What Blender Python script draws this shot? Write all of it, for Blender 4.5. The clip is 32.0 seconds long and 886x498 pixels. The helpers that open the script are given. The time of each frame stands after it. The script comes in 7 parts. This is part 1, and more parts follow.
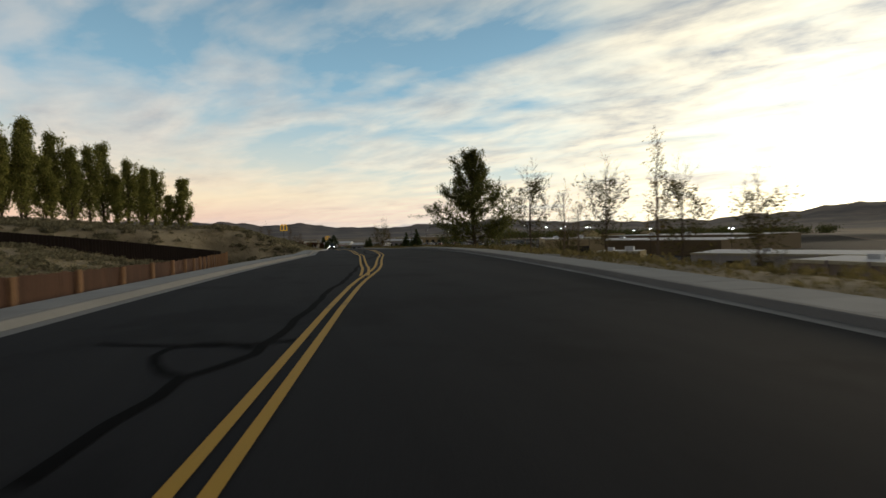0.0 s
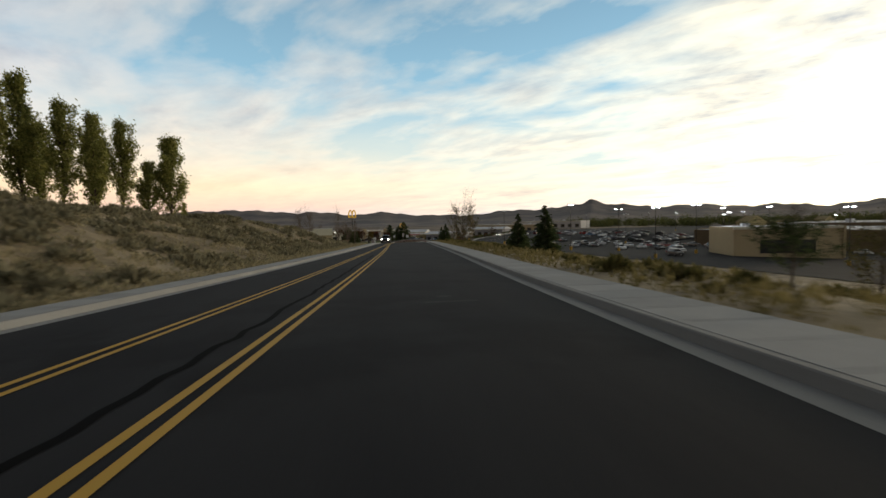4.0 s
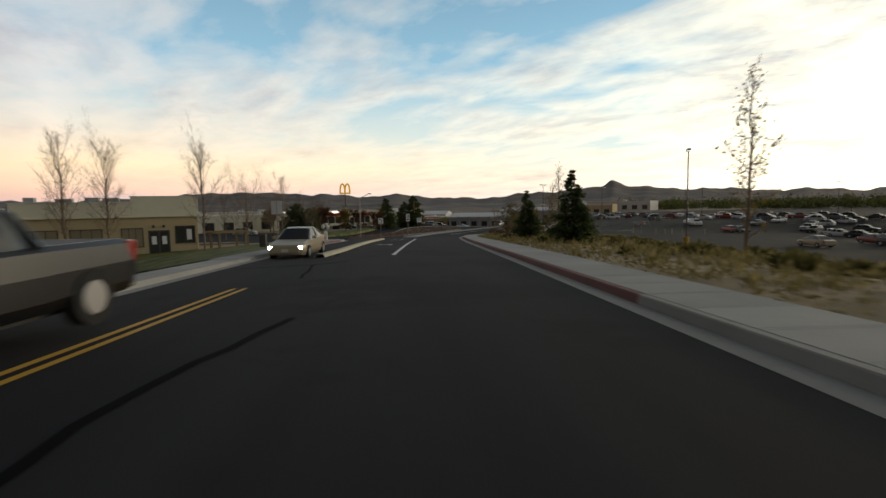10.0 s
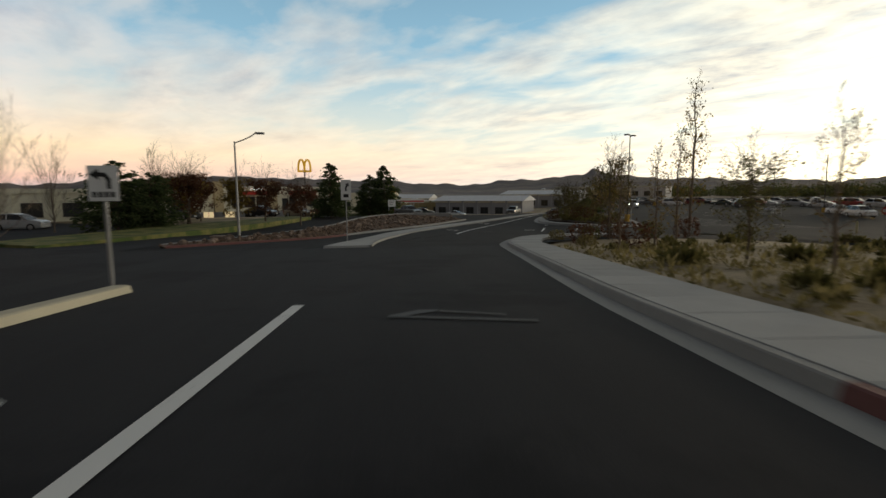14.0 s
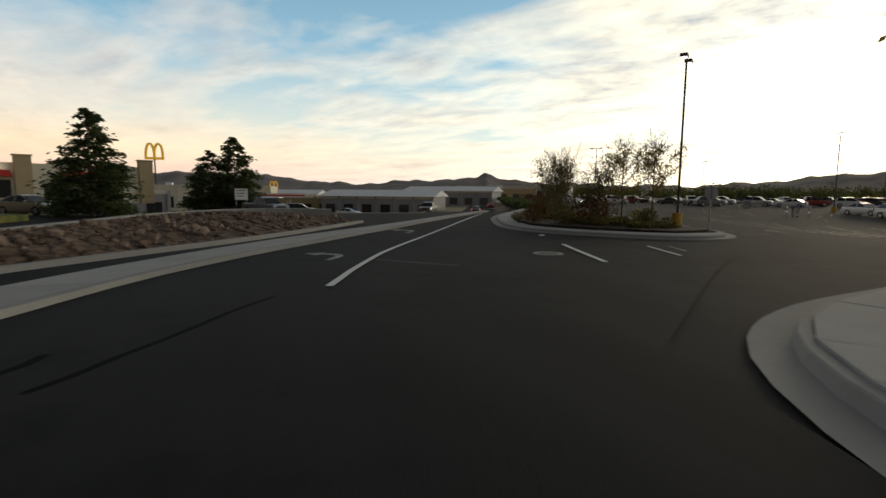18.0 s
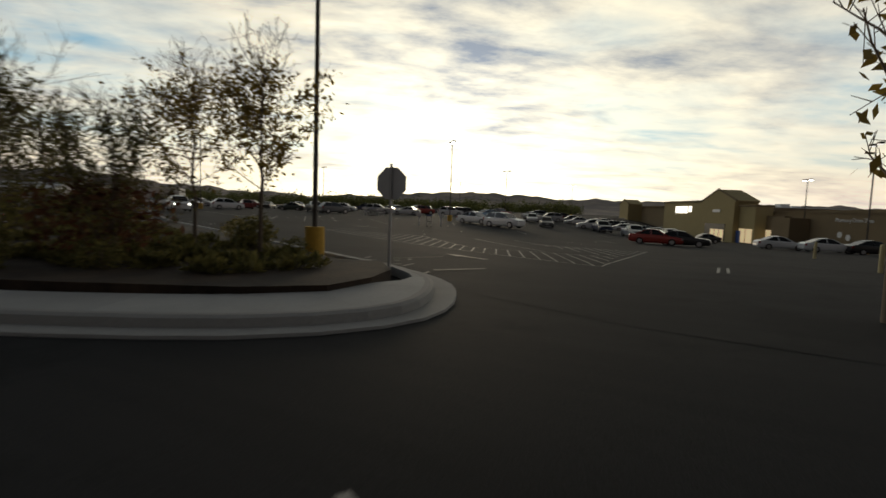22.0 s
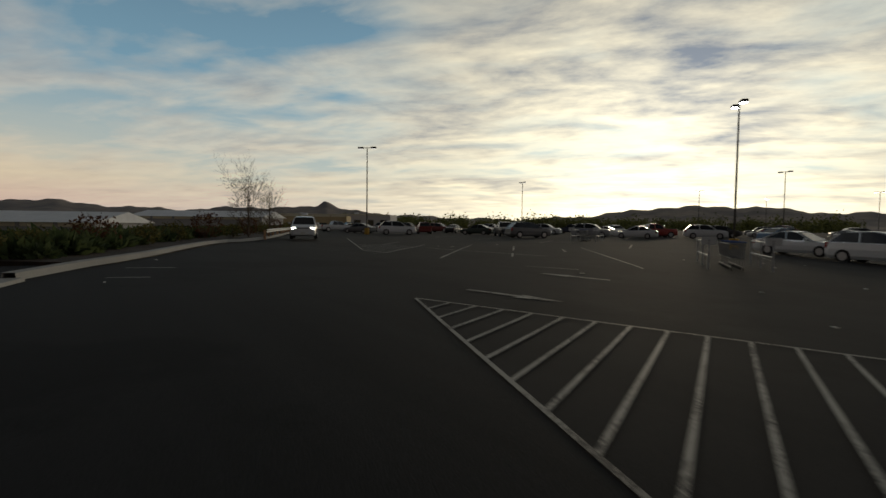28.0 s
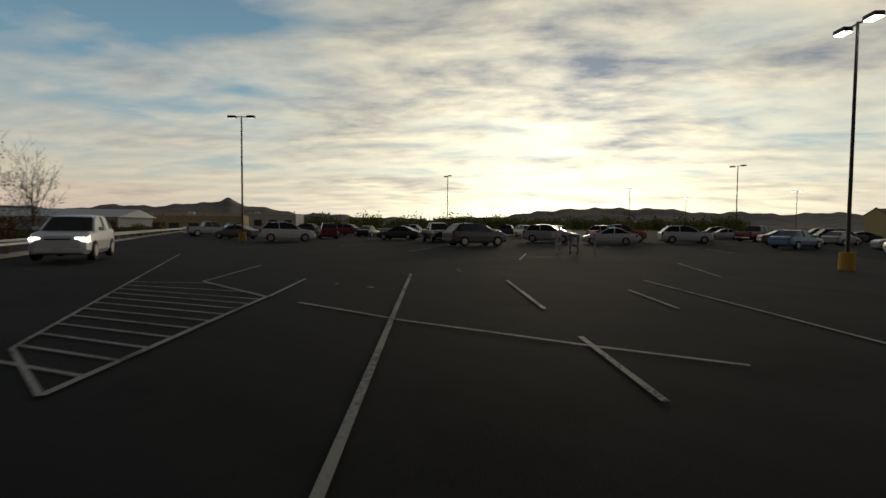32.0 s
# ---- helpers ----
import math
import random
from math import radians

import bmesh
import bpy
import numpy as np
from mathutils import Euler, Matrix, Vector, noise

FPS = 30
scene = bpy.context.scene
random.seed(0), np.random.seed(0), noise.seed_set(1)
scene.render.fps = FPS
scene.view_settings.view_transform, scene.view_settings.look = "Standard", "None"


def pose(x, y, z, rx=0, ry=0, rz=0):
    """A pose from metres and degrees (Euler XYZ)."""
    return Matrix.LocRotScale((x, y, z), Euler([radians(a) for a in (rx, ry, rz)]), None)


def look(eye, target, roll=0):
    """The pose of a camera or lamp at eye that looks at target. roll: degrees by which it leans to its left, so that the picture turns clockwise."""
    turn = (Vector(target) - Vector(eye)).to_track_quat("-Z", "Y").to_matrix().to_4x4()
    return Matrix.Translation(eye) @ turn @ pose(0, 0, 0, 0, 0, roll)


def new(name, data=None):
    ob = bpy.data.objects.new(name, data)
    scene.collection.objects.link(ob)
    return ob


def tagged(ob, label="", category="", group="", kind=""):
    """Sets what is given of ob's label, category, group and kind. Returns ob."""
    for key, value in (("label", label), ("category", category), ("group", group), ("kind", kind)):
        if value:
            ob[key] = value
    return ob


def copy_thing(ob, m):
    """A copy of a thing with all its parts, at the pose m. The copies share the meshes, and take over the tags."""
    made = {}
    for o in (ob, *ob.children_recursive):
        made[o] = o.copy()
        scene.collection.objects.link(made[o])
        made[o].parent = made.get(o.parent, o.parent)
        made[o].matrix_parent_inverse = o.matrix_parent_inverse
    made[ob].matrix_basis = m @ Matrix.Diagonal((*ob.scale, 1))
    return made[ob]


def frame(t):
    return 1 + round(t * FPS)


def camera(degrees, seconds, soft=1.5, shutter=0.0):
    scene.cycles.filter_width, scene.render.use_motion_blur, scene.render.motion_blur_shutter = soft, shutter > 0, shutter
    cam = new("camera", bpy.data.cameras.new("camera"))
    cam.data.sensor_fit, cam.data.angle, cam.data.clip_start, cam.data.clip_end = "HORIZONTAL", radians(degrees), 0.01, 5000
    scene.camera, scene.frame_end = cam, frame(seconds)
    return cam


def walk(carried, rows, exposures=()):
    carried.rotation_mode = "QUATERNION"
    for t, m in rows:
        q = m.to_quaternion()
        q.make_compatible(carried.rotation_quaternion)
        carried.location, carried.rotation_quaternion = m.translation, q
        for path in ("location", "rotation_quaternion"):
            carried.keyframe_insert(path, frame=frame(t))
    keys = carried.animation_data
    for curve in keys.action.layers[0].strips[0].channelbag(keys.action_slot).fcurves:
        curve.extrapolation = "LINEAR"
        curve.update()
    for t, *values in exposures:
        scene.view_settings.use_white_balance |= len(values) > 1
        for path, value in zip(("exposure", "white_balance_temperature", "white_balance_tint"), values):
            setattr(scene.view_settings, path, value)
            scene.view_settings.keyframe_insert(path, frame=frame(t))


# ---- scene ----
cam = camera(83.3, 32.0, shutter=0.4)
PATH = [
    (0.0, pose(-7.49, -18.03, 8.61, 88.14, 1.25, -17.04)),
    (0.5, pose(-5.42, -9.97, 8.65, 87.88, 1.30, -15.62)),
    (1.0, pose(-3.47, -1.68, 8.68, 87.98, 0.94, -14.19)),
    (1.5, pose(-1.74, 6.80, 8.64, 87.60, 0.35, -12.85)),
    (2.0, pose(-0.11, 14.94, 8.58, 87.72, -0.08, -11.60)),
    (2.5, pose(1.50, 23.03, 8.52, 87.53, -0.15, -10.30)),
    (3.0, pose(2.58, 31.76, 8.42, 87.17, 0.73, -9.05)),
    (3.5, pose(3.39, 40.80, 8.31, 87.07, 1.41, -8.19)),
    (5.5, pose(6.04, 77.73, 7.19, 86.30, 0.39, -6.90)),
    (6.0, pose(6.86, 86.33, 6.97, 86.05, 0.24, -6.79)),
    (6.5, pose(7.61, 95.54, 6.75, 85.27, 0.48, -6.78)),
    (7.0, pose(8.52, 104.78, 6.55, 85.60, 1.03, -6.67)),
    (7.5, pose(9.39, 114.21, 6.33, 85.49, 1.11, -6.52)),
    (8.0, pose(10.14, 123.61, 6.13, 85.36, 0.74, -6.25)),
    (8.5, pose(10.43, 132.87, 5.92, 85.36, 0.75, -6.33)),
    (9.0, pose(10.80, 141.95, 5.70, 85.06, 0.69, -6.25)),
    (9.5, pose(11.52, 150.98, 5.49, 85.14, 0.56, -6.11)),
    (10.0, pose(12.04, 159.64, 5.26, 85.12, 0.98, -6.19)),
    (10.5, pose(12.73, 167.84, 4.99, 84.38, 1.26, -6.17)),
    (11.0, pose(13.31, 175.32, 4.72, 83.32, 2.01, -6.28)),
    (11.5, pose(13.81, 182.50, 4.47, 83.66, 1.43, -6.40)),
    (12.0, pose(14.32, 188.90, 4.28, 83.89, -0.80, -6.49)),
    (12.5, pose(14.95, 195.17, 4.02, 83.67, 0.72, -6.67)),
    (13.0, pose(15.51, 200.91, 3.80, 83.66, 0.62, -6.99)),
    (13.5, pose(16.05, 206.66, 3.53, 83.82, 0.87, -7.41)),
    (14.0, pose(16.60, 212.51, 3.27, 83.61, 0.33, -8.40)),
    (14.5, pose(17.13, 217.81, 2.99, 83.95, 0.21, -9.12)),
    (16.5, pose(19.36, 232.39, 2.27, 83.43, 0.71, -13.57)),
    (17.0, pose(20.24, 236.03, 2.10, 83.60, 0.47, -15.43)),
    (17.5, pose(21.15, 239.25, 1.94, 83.63, 0.03, -17.46)),
    (18.0, pose(22.26, 242.32, 1.79, 83.65, -0.49, -20.34)),
    (18.5, pose(23.36, 244.99, 1.68, 83.98, -0.87, -23.60)),
    (19.0, pose(24.92, 247.51, 1.58, 84.00, -1.66, -28.67)),
    (19.5, pose(26.51, 249.42, 1.56, 84.36, -1.77, -33.56)),
    (20.0, pose(28.34, 251.53, 1.51, 84.17, -2.79, -40.37)),
    (20.5, pose(29.66, 252.76, 1.41, 84.89, -3.30, -46.17)),
    (21.0, pose(31.19, 253.83, 1.44, 84.60, -3.68, -51.68)),
    (21.5, pose(32.45, 254.29, 1.47, 84.91, -2.84, -56.30)),
    (22.0, pose(34.64, 255.10, 1.44, 85.27, -2.00, -61.62)),
    (22.5, pose(36.45, 255.50, 1.42, 85.14, -1.57, -66.26)),
    (23.0, pose(38.13, 255.81, 1.34, 84.97, -0.19, -70.23)),
    (23.5, pose(39.77, 256.22, 1.38, 84.96, 1.01, -71.78)),
    (24.0, pose(41.43, 256.81, 1.38, 85.41, 1.75, -70.81)),
    (24.5, pose(43.06, 257.62, 1.36, 85.69, 2.33, -68.77)),
    (25.0, pose(44.87, 258.80, 1.28, 86.03, 2.80, -65.10)),
    (25.5, pose(46.88, 260.56, 1.28, 86.30, 2.86, -60.69)),
    (26.0, pose(48.77, 262.48, 1.22, 86.57, 1.93, -55.33)),
    (26.5, pose(50.48, 264.15, 1.14, 86.77, 1.40, -50.33)),
    (28.5, pose(54.64, 271.61, 1.21, 87.54, -1.35, -36.09)),
    (29.0, pose(55.75, 273.40, 1.27, 87.68, -1.66, -35.38)),
    (29.5, pose(56.88, 275.05, 1.31, 87.69, -1.75, -35.84)),
    (30.0, pose(58.24, 276.85, 1.36, 87.61, -1.89, -37.68)),
    (30.5, pose(59.73, 278.52, 1.39, 87.44, -1.15, -40.34)),
    (31.0, pose(61.36, 280.18, 1.41, 87.39, -1.00, -43.25)),
    (31.5, pose(62.81, 281.55, 1.45, 87.46, -1.22, -45.99)),
    (32.0, pose(64.17, 282.69, 1.45, 87.39, -0.48, -48.17)),
]
walk(cam, PATH, [(0.0, -0.18), (2.0, -0.02), (3.0, 0.16), (6.0, 0.03), (9.0, 0.15), (12.0, 0.0), (17.0, 0.04), (20.0, -0.06), (23.0, -0.45), (26.0, -0.65), (29.0, -0.75), (32.0, -0.75)])
from mathutils.bvhtree import BVHTree

# ---------------------------------------------------------------- world and sun
SUN_AZ, SUN_EL = 62.0, 2.5
world = bpy.data.worlds.new("dusk_sky")
scene.world = world
world.use_nodes = True


class Nodes:
    """A small helper to wire node trees."""

    def __init__(self, tree):
        self.t = tree
        tree.nodes.clear()

    def add(self, kind, ins=None, **props):
        n = self.t.nodes.new(kind)
        for k, v in props.items():
            setattr(n, k, v)
        for k, v in (ins or {}).items():
            if isinstance(v, bpy.types.NodeSocket):
                self.t.links.new(v, n.inputs[k])
            else:
                n.inputs[k].default_value = v
        return n

    def math(self, op, a, b=0.0, c=0.0, clamp=False):
        n = self.t.nodes.new("ShaderNodeMath")
        n.operation, n.use_clamp = op, clamp
        for i, v in enumerate((a, b, c)):
            if isinstance(v, bpy.types.NodeSocket):
                self.t.links.new(v, n.inputs[i])
            else:
                n.inputs[i].default_value = v
        return n.outputs[0]

    def mix(self, fac, a, b, mode="MIX"):
        n = self.t.nodes.new("ShaderNodeMix")
        n.data_type, n.blend_type, n.clamp_factor = "RGBA", mode, True
        for i, v in ((0, fac), (6, a), (7, b)):
            if isinstance(v, bpy.types.NodeSocket):
                self.t.links.new(v, n.inputs[i])
            else:
                n.inputs[i].default_value = v if i == 0 else (*v, 1)
        return n.outputs[2]

    def ramp(self, fac, stops):
        n = self.t.nodes.new("ShaderNodeValToRGB")
        while len(n.color_ramp.elements) < len(stops):
            n.color_ramp.elements.new(0.5)
        for e, (p, c) in zip(n.color_ramp.elements, stops):
            e.position = p
            e.color = (*c, 1) if isinstance(c, tuple) else (c, c, c, 1)
        self.t.links.new(fac, n.inputs[0])
        return n.outputs[0]

    def noise(self, vec, scale, detail=4.0, rough=0.55, distort=0.0):
        n = self.add("ShaderNodeTexNoise", {"Scale": scale, "Detail": detail, "Roughness": rough, "Distortion": distort})
        if vec is not None:
            self.t.links.new(vec, n.inputs["Vector"])
        return n.outputs[0]


def build_sky():
    n = Nodes(world.node_tree)
    out = n.add("ShaderNodeOutputWorld")
    bg = n.add("ShaderNodeBackground", {"Strength": 1.0})
    n.t.links.new(bg.outputs[0], out.inputs[0])
    sky = n.add("ShaderNodeTexSky", sky_type="NISHITA", sun_disc=False, sun_elevation=radians(SUN_EL), sun_rotation=radians(SUN_AZ),
                altitude=1300.0, air_density=1.0, dust_density=1.6, ozone_density=2.2)
    d = n.add("ShaderNodeTexCoord").outputs["Generated"]
    sep = n.add("ShaderNodeSeparateXYZ", {0: d})
    x, y, z = sep.outputs
    el = n.math("MAXIMUM", z, 0.0)
    sx, sy = math.sin(radians(SUN_AZ)), math.cos(radians(SUN_AZ))
    # how near to the sun's bearing, and to the sun itself
    toward = n.math("ADD", n.math("MULTIPLY", x, sx), n.math("MULTIPLY", y, sy))
    # clear sky: the sky texture, and the veil of dusk haze near the horizon
    base = n.mix(1.0, sky.outputs[0], (0.085, 0.085, 0.085), "MULTIPLY")
    blue = n.ramp(el, [(0.0, (0.62, 0.64, 0.66)), (0.10, (0.46, 0.70, 0.82)), (0.25, (0.32, 0.58, 0.79)), (0.42, (0.24, 0.44, 0.64)), (0.75, (0.13, 0.21, 0.32))])
    clear = n.mix(0.92, base, blue)
    # clouds: long rows of soft puffs on a flat layer, drawn out across the sun's bearing
    h = n.math("ADD", el, 0.11)
    across = n.math("SUBTRACT", n.math("MULTIPLY", y, sx), n.math("MULTIPLY", x, sy))
    pu, pv = n.math("DIVIDE", toward, h), n.math("DIVIDE", across, h)
    layer = n.add("ShaderNodeCombineXYZ", {0: n.math("MULTIPLY_ADD", pv, 0.10, pu), 1: n.math("MULTIPLY", pv, 0.60), 2: 3.7}).outputs[0]
    big = n.noise(layer, 0.7, 4.0, 0.55, 0.2)
    puff = n.noise(layer, 2.3, 5.0, 0.50, 0.35)
    wisp = n.noise(layer, 7.0, 5.0, 0.6, 0.2)
    dens = n.math("ADD", n.math("MULTIPLY", big, 0.46), n.math("MULTIPLY_ADD", puff, 0.44, n.math("MULTIPLY", wisp, 0.10)))
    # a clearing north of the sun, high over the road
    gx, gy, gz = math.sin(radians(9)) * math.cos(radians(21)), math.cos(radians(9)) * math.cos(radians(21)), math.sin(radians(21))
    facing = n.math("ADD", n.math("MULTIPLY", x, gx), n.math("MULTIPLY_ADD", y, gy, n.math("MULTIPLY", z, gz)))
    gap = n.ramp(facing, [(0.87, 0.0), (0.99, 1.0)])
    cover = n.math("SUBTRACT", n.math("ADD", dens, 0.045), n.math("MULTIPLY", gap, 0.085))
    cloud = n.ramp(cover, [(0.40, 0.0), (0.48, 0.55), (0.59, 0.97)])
    body_noise = n.noise(n.add("ShaderNodeMapping", {"Vector": layer, "Location": (0.13, 0.05, 0.0)}).outputs[0], 2.3, 7.0, 0.58, 0.25)
    thick = n.ramp(n.math("ADD", n.math("MULTIPLY", big, 0.34), n.math("MULTIPLY_ADD", body_noise, 0.50, n.math("MULTIPLY", wisp, 0.16))), [(0.455, 0.0), (0.635, 1.0)])
    # lit from below and behind by the low sun
    glow = n.ramp(n.math("MULTIPLY_ADD", toward, 0.5, 0.5), [(0.0, 0.0), (0.45, 0.06), (0.70, 0.26), (0.90, 0.64), (1.0, 1.0)])
    thin_col = n.mix(glow, (0.65, 0.67, 0.74), (1.50, 1.36, 1.02))
    thick_col = n.mix(glow, (0.36, 0.45, 0.58), (0.31, 0.35, 0.43))
    cloud_col = n.mix(thick, thin_col, thick_col)
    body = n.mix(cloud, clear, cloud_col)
    # the wide halo round the place where the sun went down
    hx, hy, hz = sx * math.cos(radians(5)), sy * math.cos(radians(5)), math.sin(radians(5))
    sunward = n.math("MAXIMUM", n.math("ADD", n.math("MULTIPLY", x, hx), n.math("MULTIPLY_ADD", y, hy, n.math("MULTIPLY", z, hz))), 0.0)
    halo = n.math("ADD", n.math("MULTIPLY_ADD", n.math("POWER", sunward, 5.0), 0.22, 0.92), n.math("MULTIPLY", n.math("POWER", sunward, 30.0), 0.55))
    body = n.mix(1.0, body, n.add("ShaderNodeCombineColor", {0: halo, 1: n.math("MULTIPLY", halo, 0.985), 2: n.math("MULTIPLY", halo, 0.93)}).outputs[0], "MULTIPLY")
    # low bands over the far hills: violet haze, then orange, and the blaze where the sun has gone down
    streak = n.noise(n.add("ShaderNodeMapping", {"Vector": d, "Scale": (2.4, 2.4, 11.0)}).outputs[0], 2.2, 5.0, 0.6)
    band = n.ramp(n.math("MULTIPLY_ADD", streak, 0.06, n.math("SUBTRACT", el, 0.03)), [(0.0, 0.60), (0.035, 0.90), (0.075, 0.78), (0.12, 0.55), (0.18, 0.26), (0.27, 0.0)])
    band = n.math("MULTIPLY", band, n.math("SUBTRACT", 1.0, n.math("MULTIPLY", glow, 0.80)))
    peach = n.ramp(n.math("MULTIPLY_ADD", streak, 0.05, n.math("SUBTRACT", el, 0.025)), [(0.0, (0.48, 0.35, 0.40)), (0.030, (0.82, 0.46, 0.34)), (0.075, (1.08, 0.76, 0.40)), (0.16, (0.96, 0.77, 0.52))])
    peach = n.mix(n.math("MULTIPLY", glow, 0.75), peach, (1.5, 1.32, 0.95))
    body = n.mix(band, body, peach)
    # pale pink dusk arch opposite the sun, added behind the view to brighten walls
    arch = n.math("MULTIPLY", n.math("MAXIMUM", n.math("MULTIPLY", toward, -1.0), 0.0), n.ramp(el, [(0.0, 0.3), (0.12, 1.0), (0.5, 0.0)]))
    body = n.mix(arch, body, (0.75, 0.58, 0.54), "ADD")
    low = n.math("SUBTRACT", 1.0, n.math("MULTIPLY", el, 1.15))
    near = n.math("MULTIPLY", n.math("MAXIMUM", toward, 0.0), low)
    blaze = n.math("POWER", near, 11.0)
    tear = n.math("MULTIPLY_ADD", streak, 1.1, 0.40)
    body = n.mix(n.math("MULTIPLY", blaze, tear), body, (1.0, 0.84, 0.48), "ADD")
    core = n.math("POWER", near, 55.0)
    body = n.mix(core, body, (4.5, 3.7, 2.1), "ADD")
    # dusk: the zenith and the sky away from the sun are far darker
    up = n.ramp(el, [(0.0, 1.16), (0.20, 1.10), (0.40, 0.95), (0.58, 0.50), (0.95, 0.14)])
    back = n.ramp(n.math("MULTIPLY_ADD", toward, 0.5, 0.5), [(0.0, 0.14), (0.30, 0.32), (0.47, 1.0)])
    dim = n.math("MULTIPLY", up, back)
    body = n.mix(1.0, body, n.add("ShaderNodeCombineColor", {0: dim, 1: dim, 2: dim}).outputs[0], "MULTIPLY")
    under = n.math("GREATER_THAN", z, -0.02)
    body = n.mix(under, (0.03, 0.028, 0.025), body)
    n.t.links.new(body, bg.inputs[0])


build_sky()
sun_data = bpy.data.lights.new("sun", "SUN")
sun_data.energy, sun_data.angle, sun_data.color = 0.8, radians(9), (1.0, 0.80, 0.55)
sun = new("sun", sun_data)
sun.matrix_world = look((0, 0, 0), (-math.sin(radians(SUN_AZ)), -math.cos(radians(SUN_AZ)), -math.tan(radians(SUN_EL + 1.5))))


# ---------------------------------------------------------------- materials
def material(name, base, rough=0.8, metal=0.0, grain=30.0, vary=0.25, coarse=0.6, bump=0.15, emit=None, power=0.0, spec=0.4, random=0.0, alpha=None):
    """A surface with grain and larger stains, in metres of the object's own space."""
    m = bpy.data.materials.new(name)
    m.use_nodes = True
    n = Nodes(m.node_tree)
    out = n.add("ShaderNodeOutputMaterial")
    b = n.add("ShaderNodeBsdfPrincipled", {"Roughness": rough, "Metallic": metal, "Specular IOR Level": spec})
    n.t.links.new(b.outputs[0], out.inputs[0])
    geo = n.add("ShaderNodeNewGeometry")
    pos = geo.outputs["Position"]
    a = n.noise(pos, grain, 3.0, 0.6)
    c = n.noise(pos, coarse, 5.0, 0.6)
    f = n.math("MULTIPLY_ADD", a, vary, 1.0 - vary * 0.5)
    g = n.math("MULTIPLY_ADD", c, vary * 1.4, 1.0 - vary * 0.7)
    both = n.math("MULTIPLY", f, g)
    if random:
        r = n.add("ShaderNodeObjectInfo").outputs["Random"]
        both = n.math("MULTIPLY", both, n.math("MULTIPLY_ADD", r, random, 1.0 - random * 0.5))
    tint = n.add("ShaderNodeCombineColor", {0: both, 1: both, 2: both}).outputs[0]
    col = n.mix(1.0, base, tint, "MULTIPLY")
    n.t.links.new(col, b.inputs["Base Color"])
    if bump:
        bp = n.add("ShaderNodeBump", {"Strength": bump, "Distance": 0.02, "Height": a})
        n.t.links.new(bp.outputs[0], b.inputs["Normal"])
    if emit:
        b.inputs["Emission Color"].default_value = (*emit, 1)
        b.inputs["Emission Strength"].default_value = power
    return m


def two_tone(name, dark, light, scale, rough=0.9, bump=0.3, detail=6.0, lo=0.4, hi=0.62, grain=20.0):
    """Patches of two colours with a grain over them."""
    m = bpy.data.materials.new(name)
    m.use_nodes = True
    n = Nodes(m.node_tree)
    out = n.add("ShaderNodeOutputMaterial")
    b = n.add("ShaderNodeBsdfPrincipled", {"Roughness": rough, "Specular IOR Level": 0.25})
    n.t.links.new(b.outputs[0], out.inputs[0])
    pos = n.add("ShaderNodeNewGeometry").outputs["Position"]
    f = n.ramp(n.noise(pos, scale, detail, 0.62), [(lo, 0.0), (hi, 1.0)])
    g = n.noise(pos, grain, 4.0, 0.7)
    col = n.mix(f, dark, light)
    k = n.math("MULTIPLY_ADD", g, 0.9, 0.55)
    col = n.mix(1.0, col, n.add("ShaderNodeCombineColor", {0: k, 1: k, 2: k}).outputs[0], "MULTIPLY")
    n.t.links.new(col, b.inputs["Base Color"])
    bp = n.add("ShaderNodeBump", {"Strength": bump, "Distance": 0.05, "Height": g})
    n.t.links.new(bp.outputs[0], b.inputs["Normal"])
    return m


def leaf_material(name, dark, light):
    """Foliage that varies from clump to clump and lets some light through."""
    m = bpy.data.materials.new(name)
    m.use_nodes = True
    n = Nodes(m.node_tree)
    out = n.add("ShaderNodeOutputMaterial")
    geo = n.add("ShaderNodeNewGeometry")
    col = n.mix(geo.outputs["Random Per Island"], dark, light)
    b = n.add("ShaderNodeBsdfPrincipled", {"Roughness": 0.75, "Base Color": col, "Specular IOR Level": 0.2})
    tr = n.add("ShaderNodeBsdfTranslucent", {"Color": col})
    mx = n.add("ShaderNodeMixShader", {0: 0.5, 1: b.outputs[0], 2: tr.outputs[0]})
    n.t.links.new(mx.outputs[0], out.inputs[0])
    return m


def glass_material(name, tint=(0.02, 0.022, 0.025), rough=0.04):
    m = bpy.data.materials.new(name)
    m.use_nodes = True
    n = Nodes(m.node_tree)
    out = n.add("ShaderNodeOutputMaterial")
    b = n.add("ShaderNodeBsdfPrincipled", {"Roughness": rough, "Base Color": (*tint, 1), "Specular IOR Level": 0.6})
    n.t.links.new(b.outputs[0], out.inputs[0])
    return m


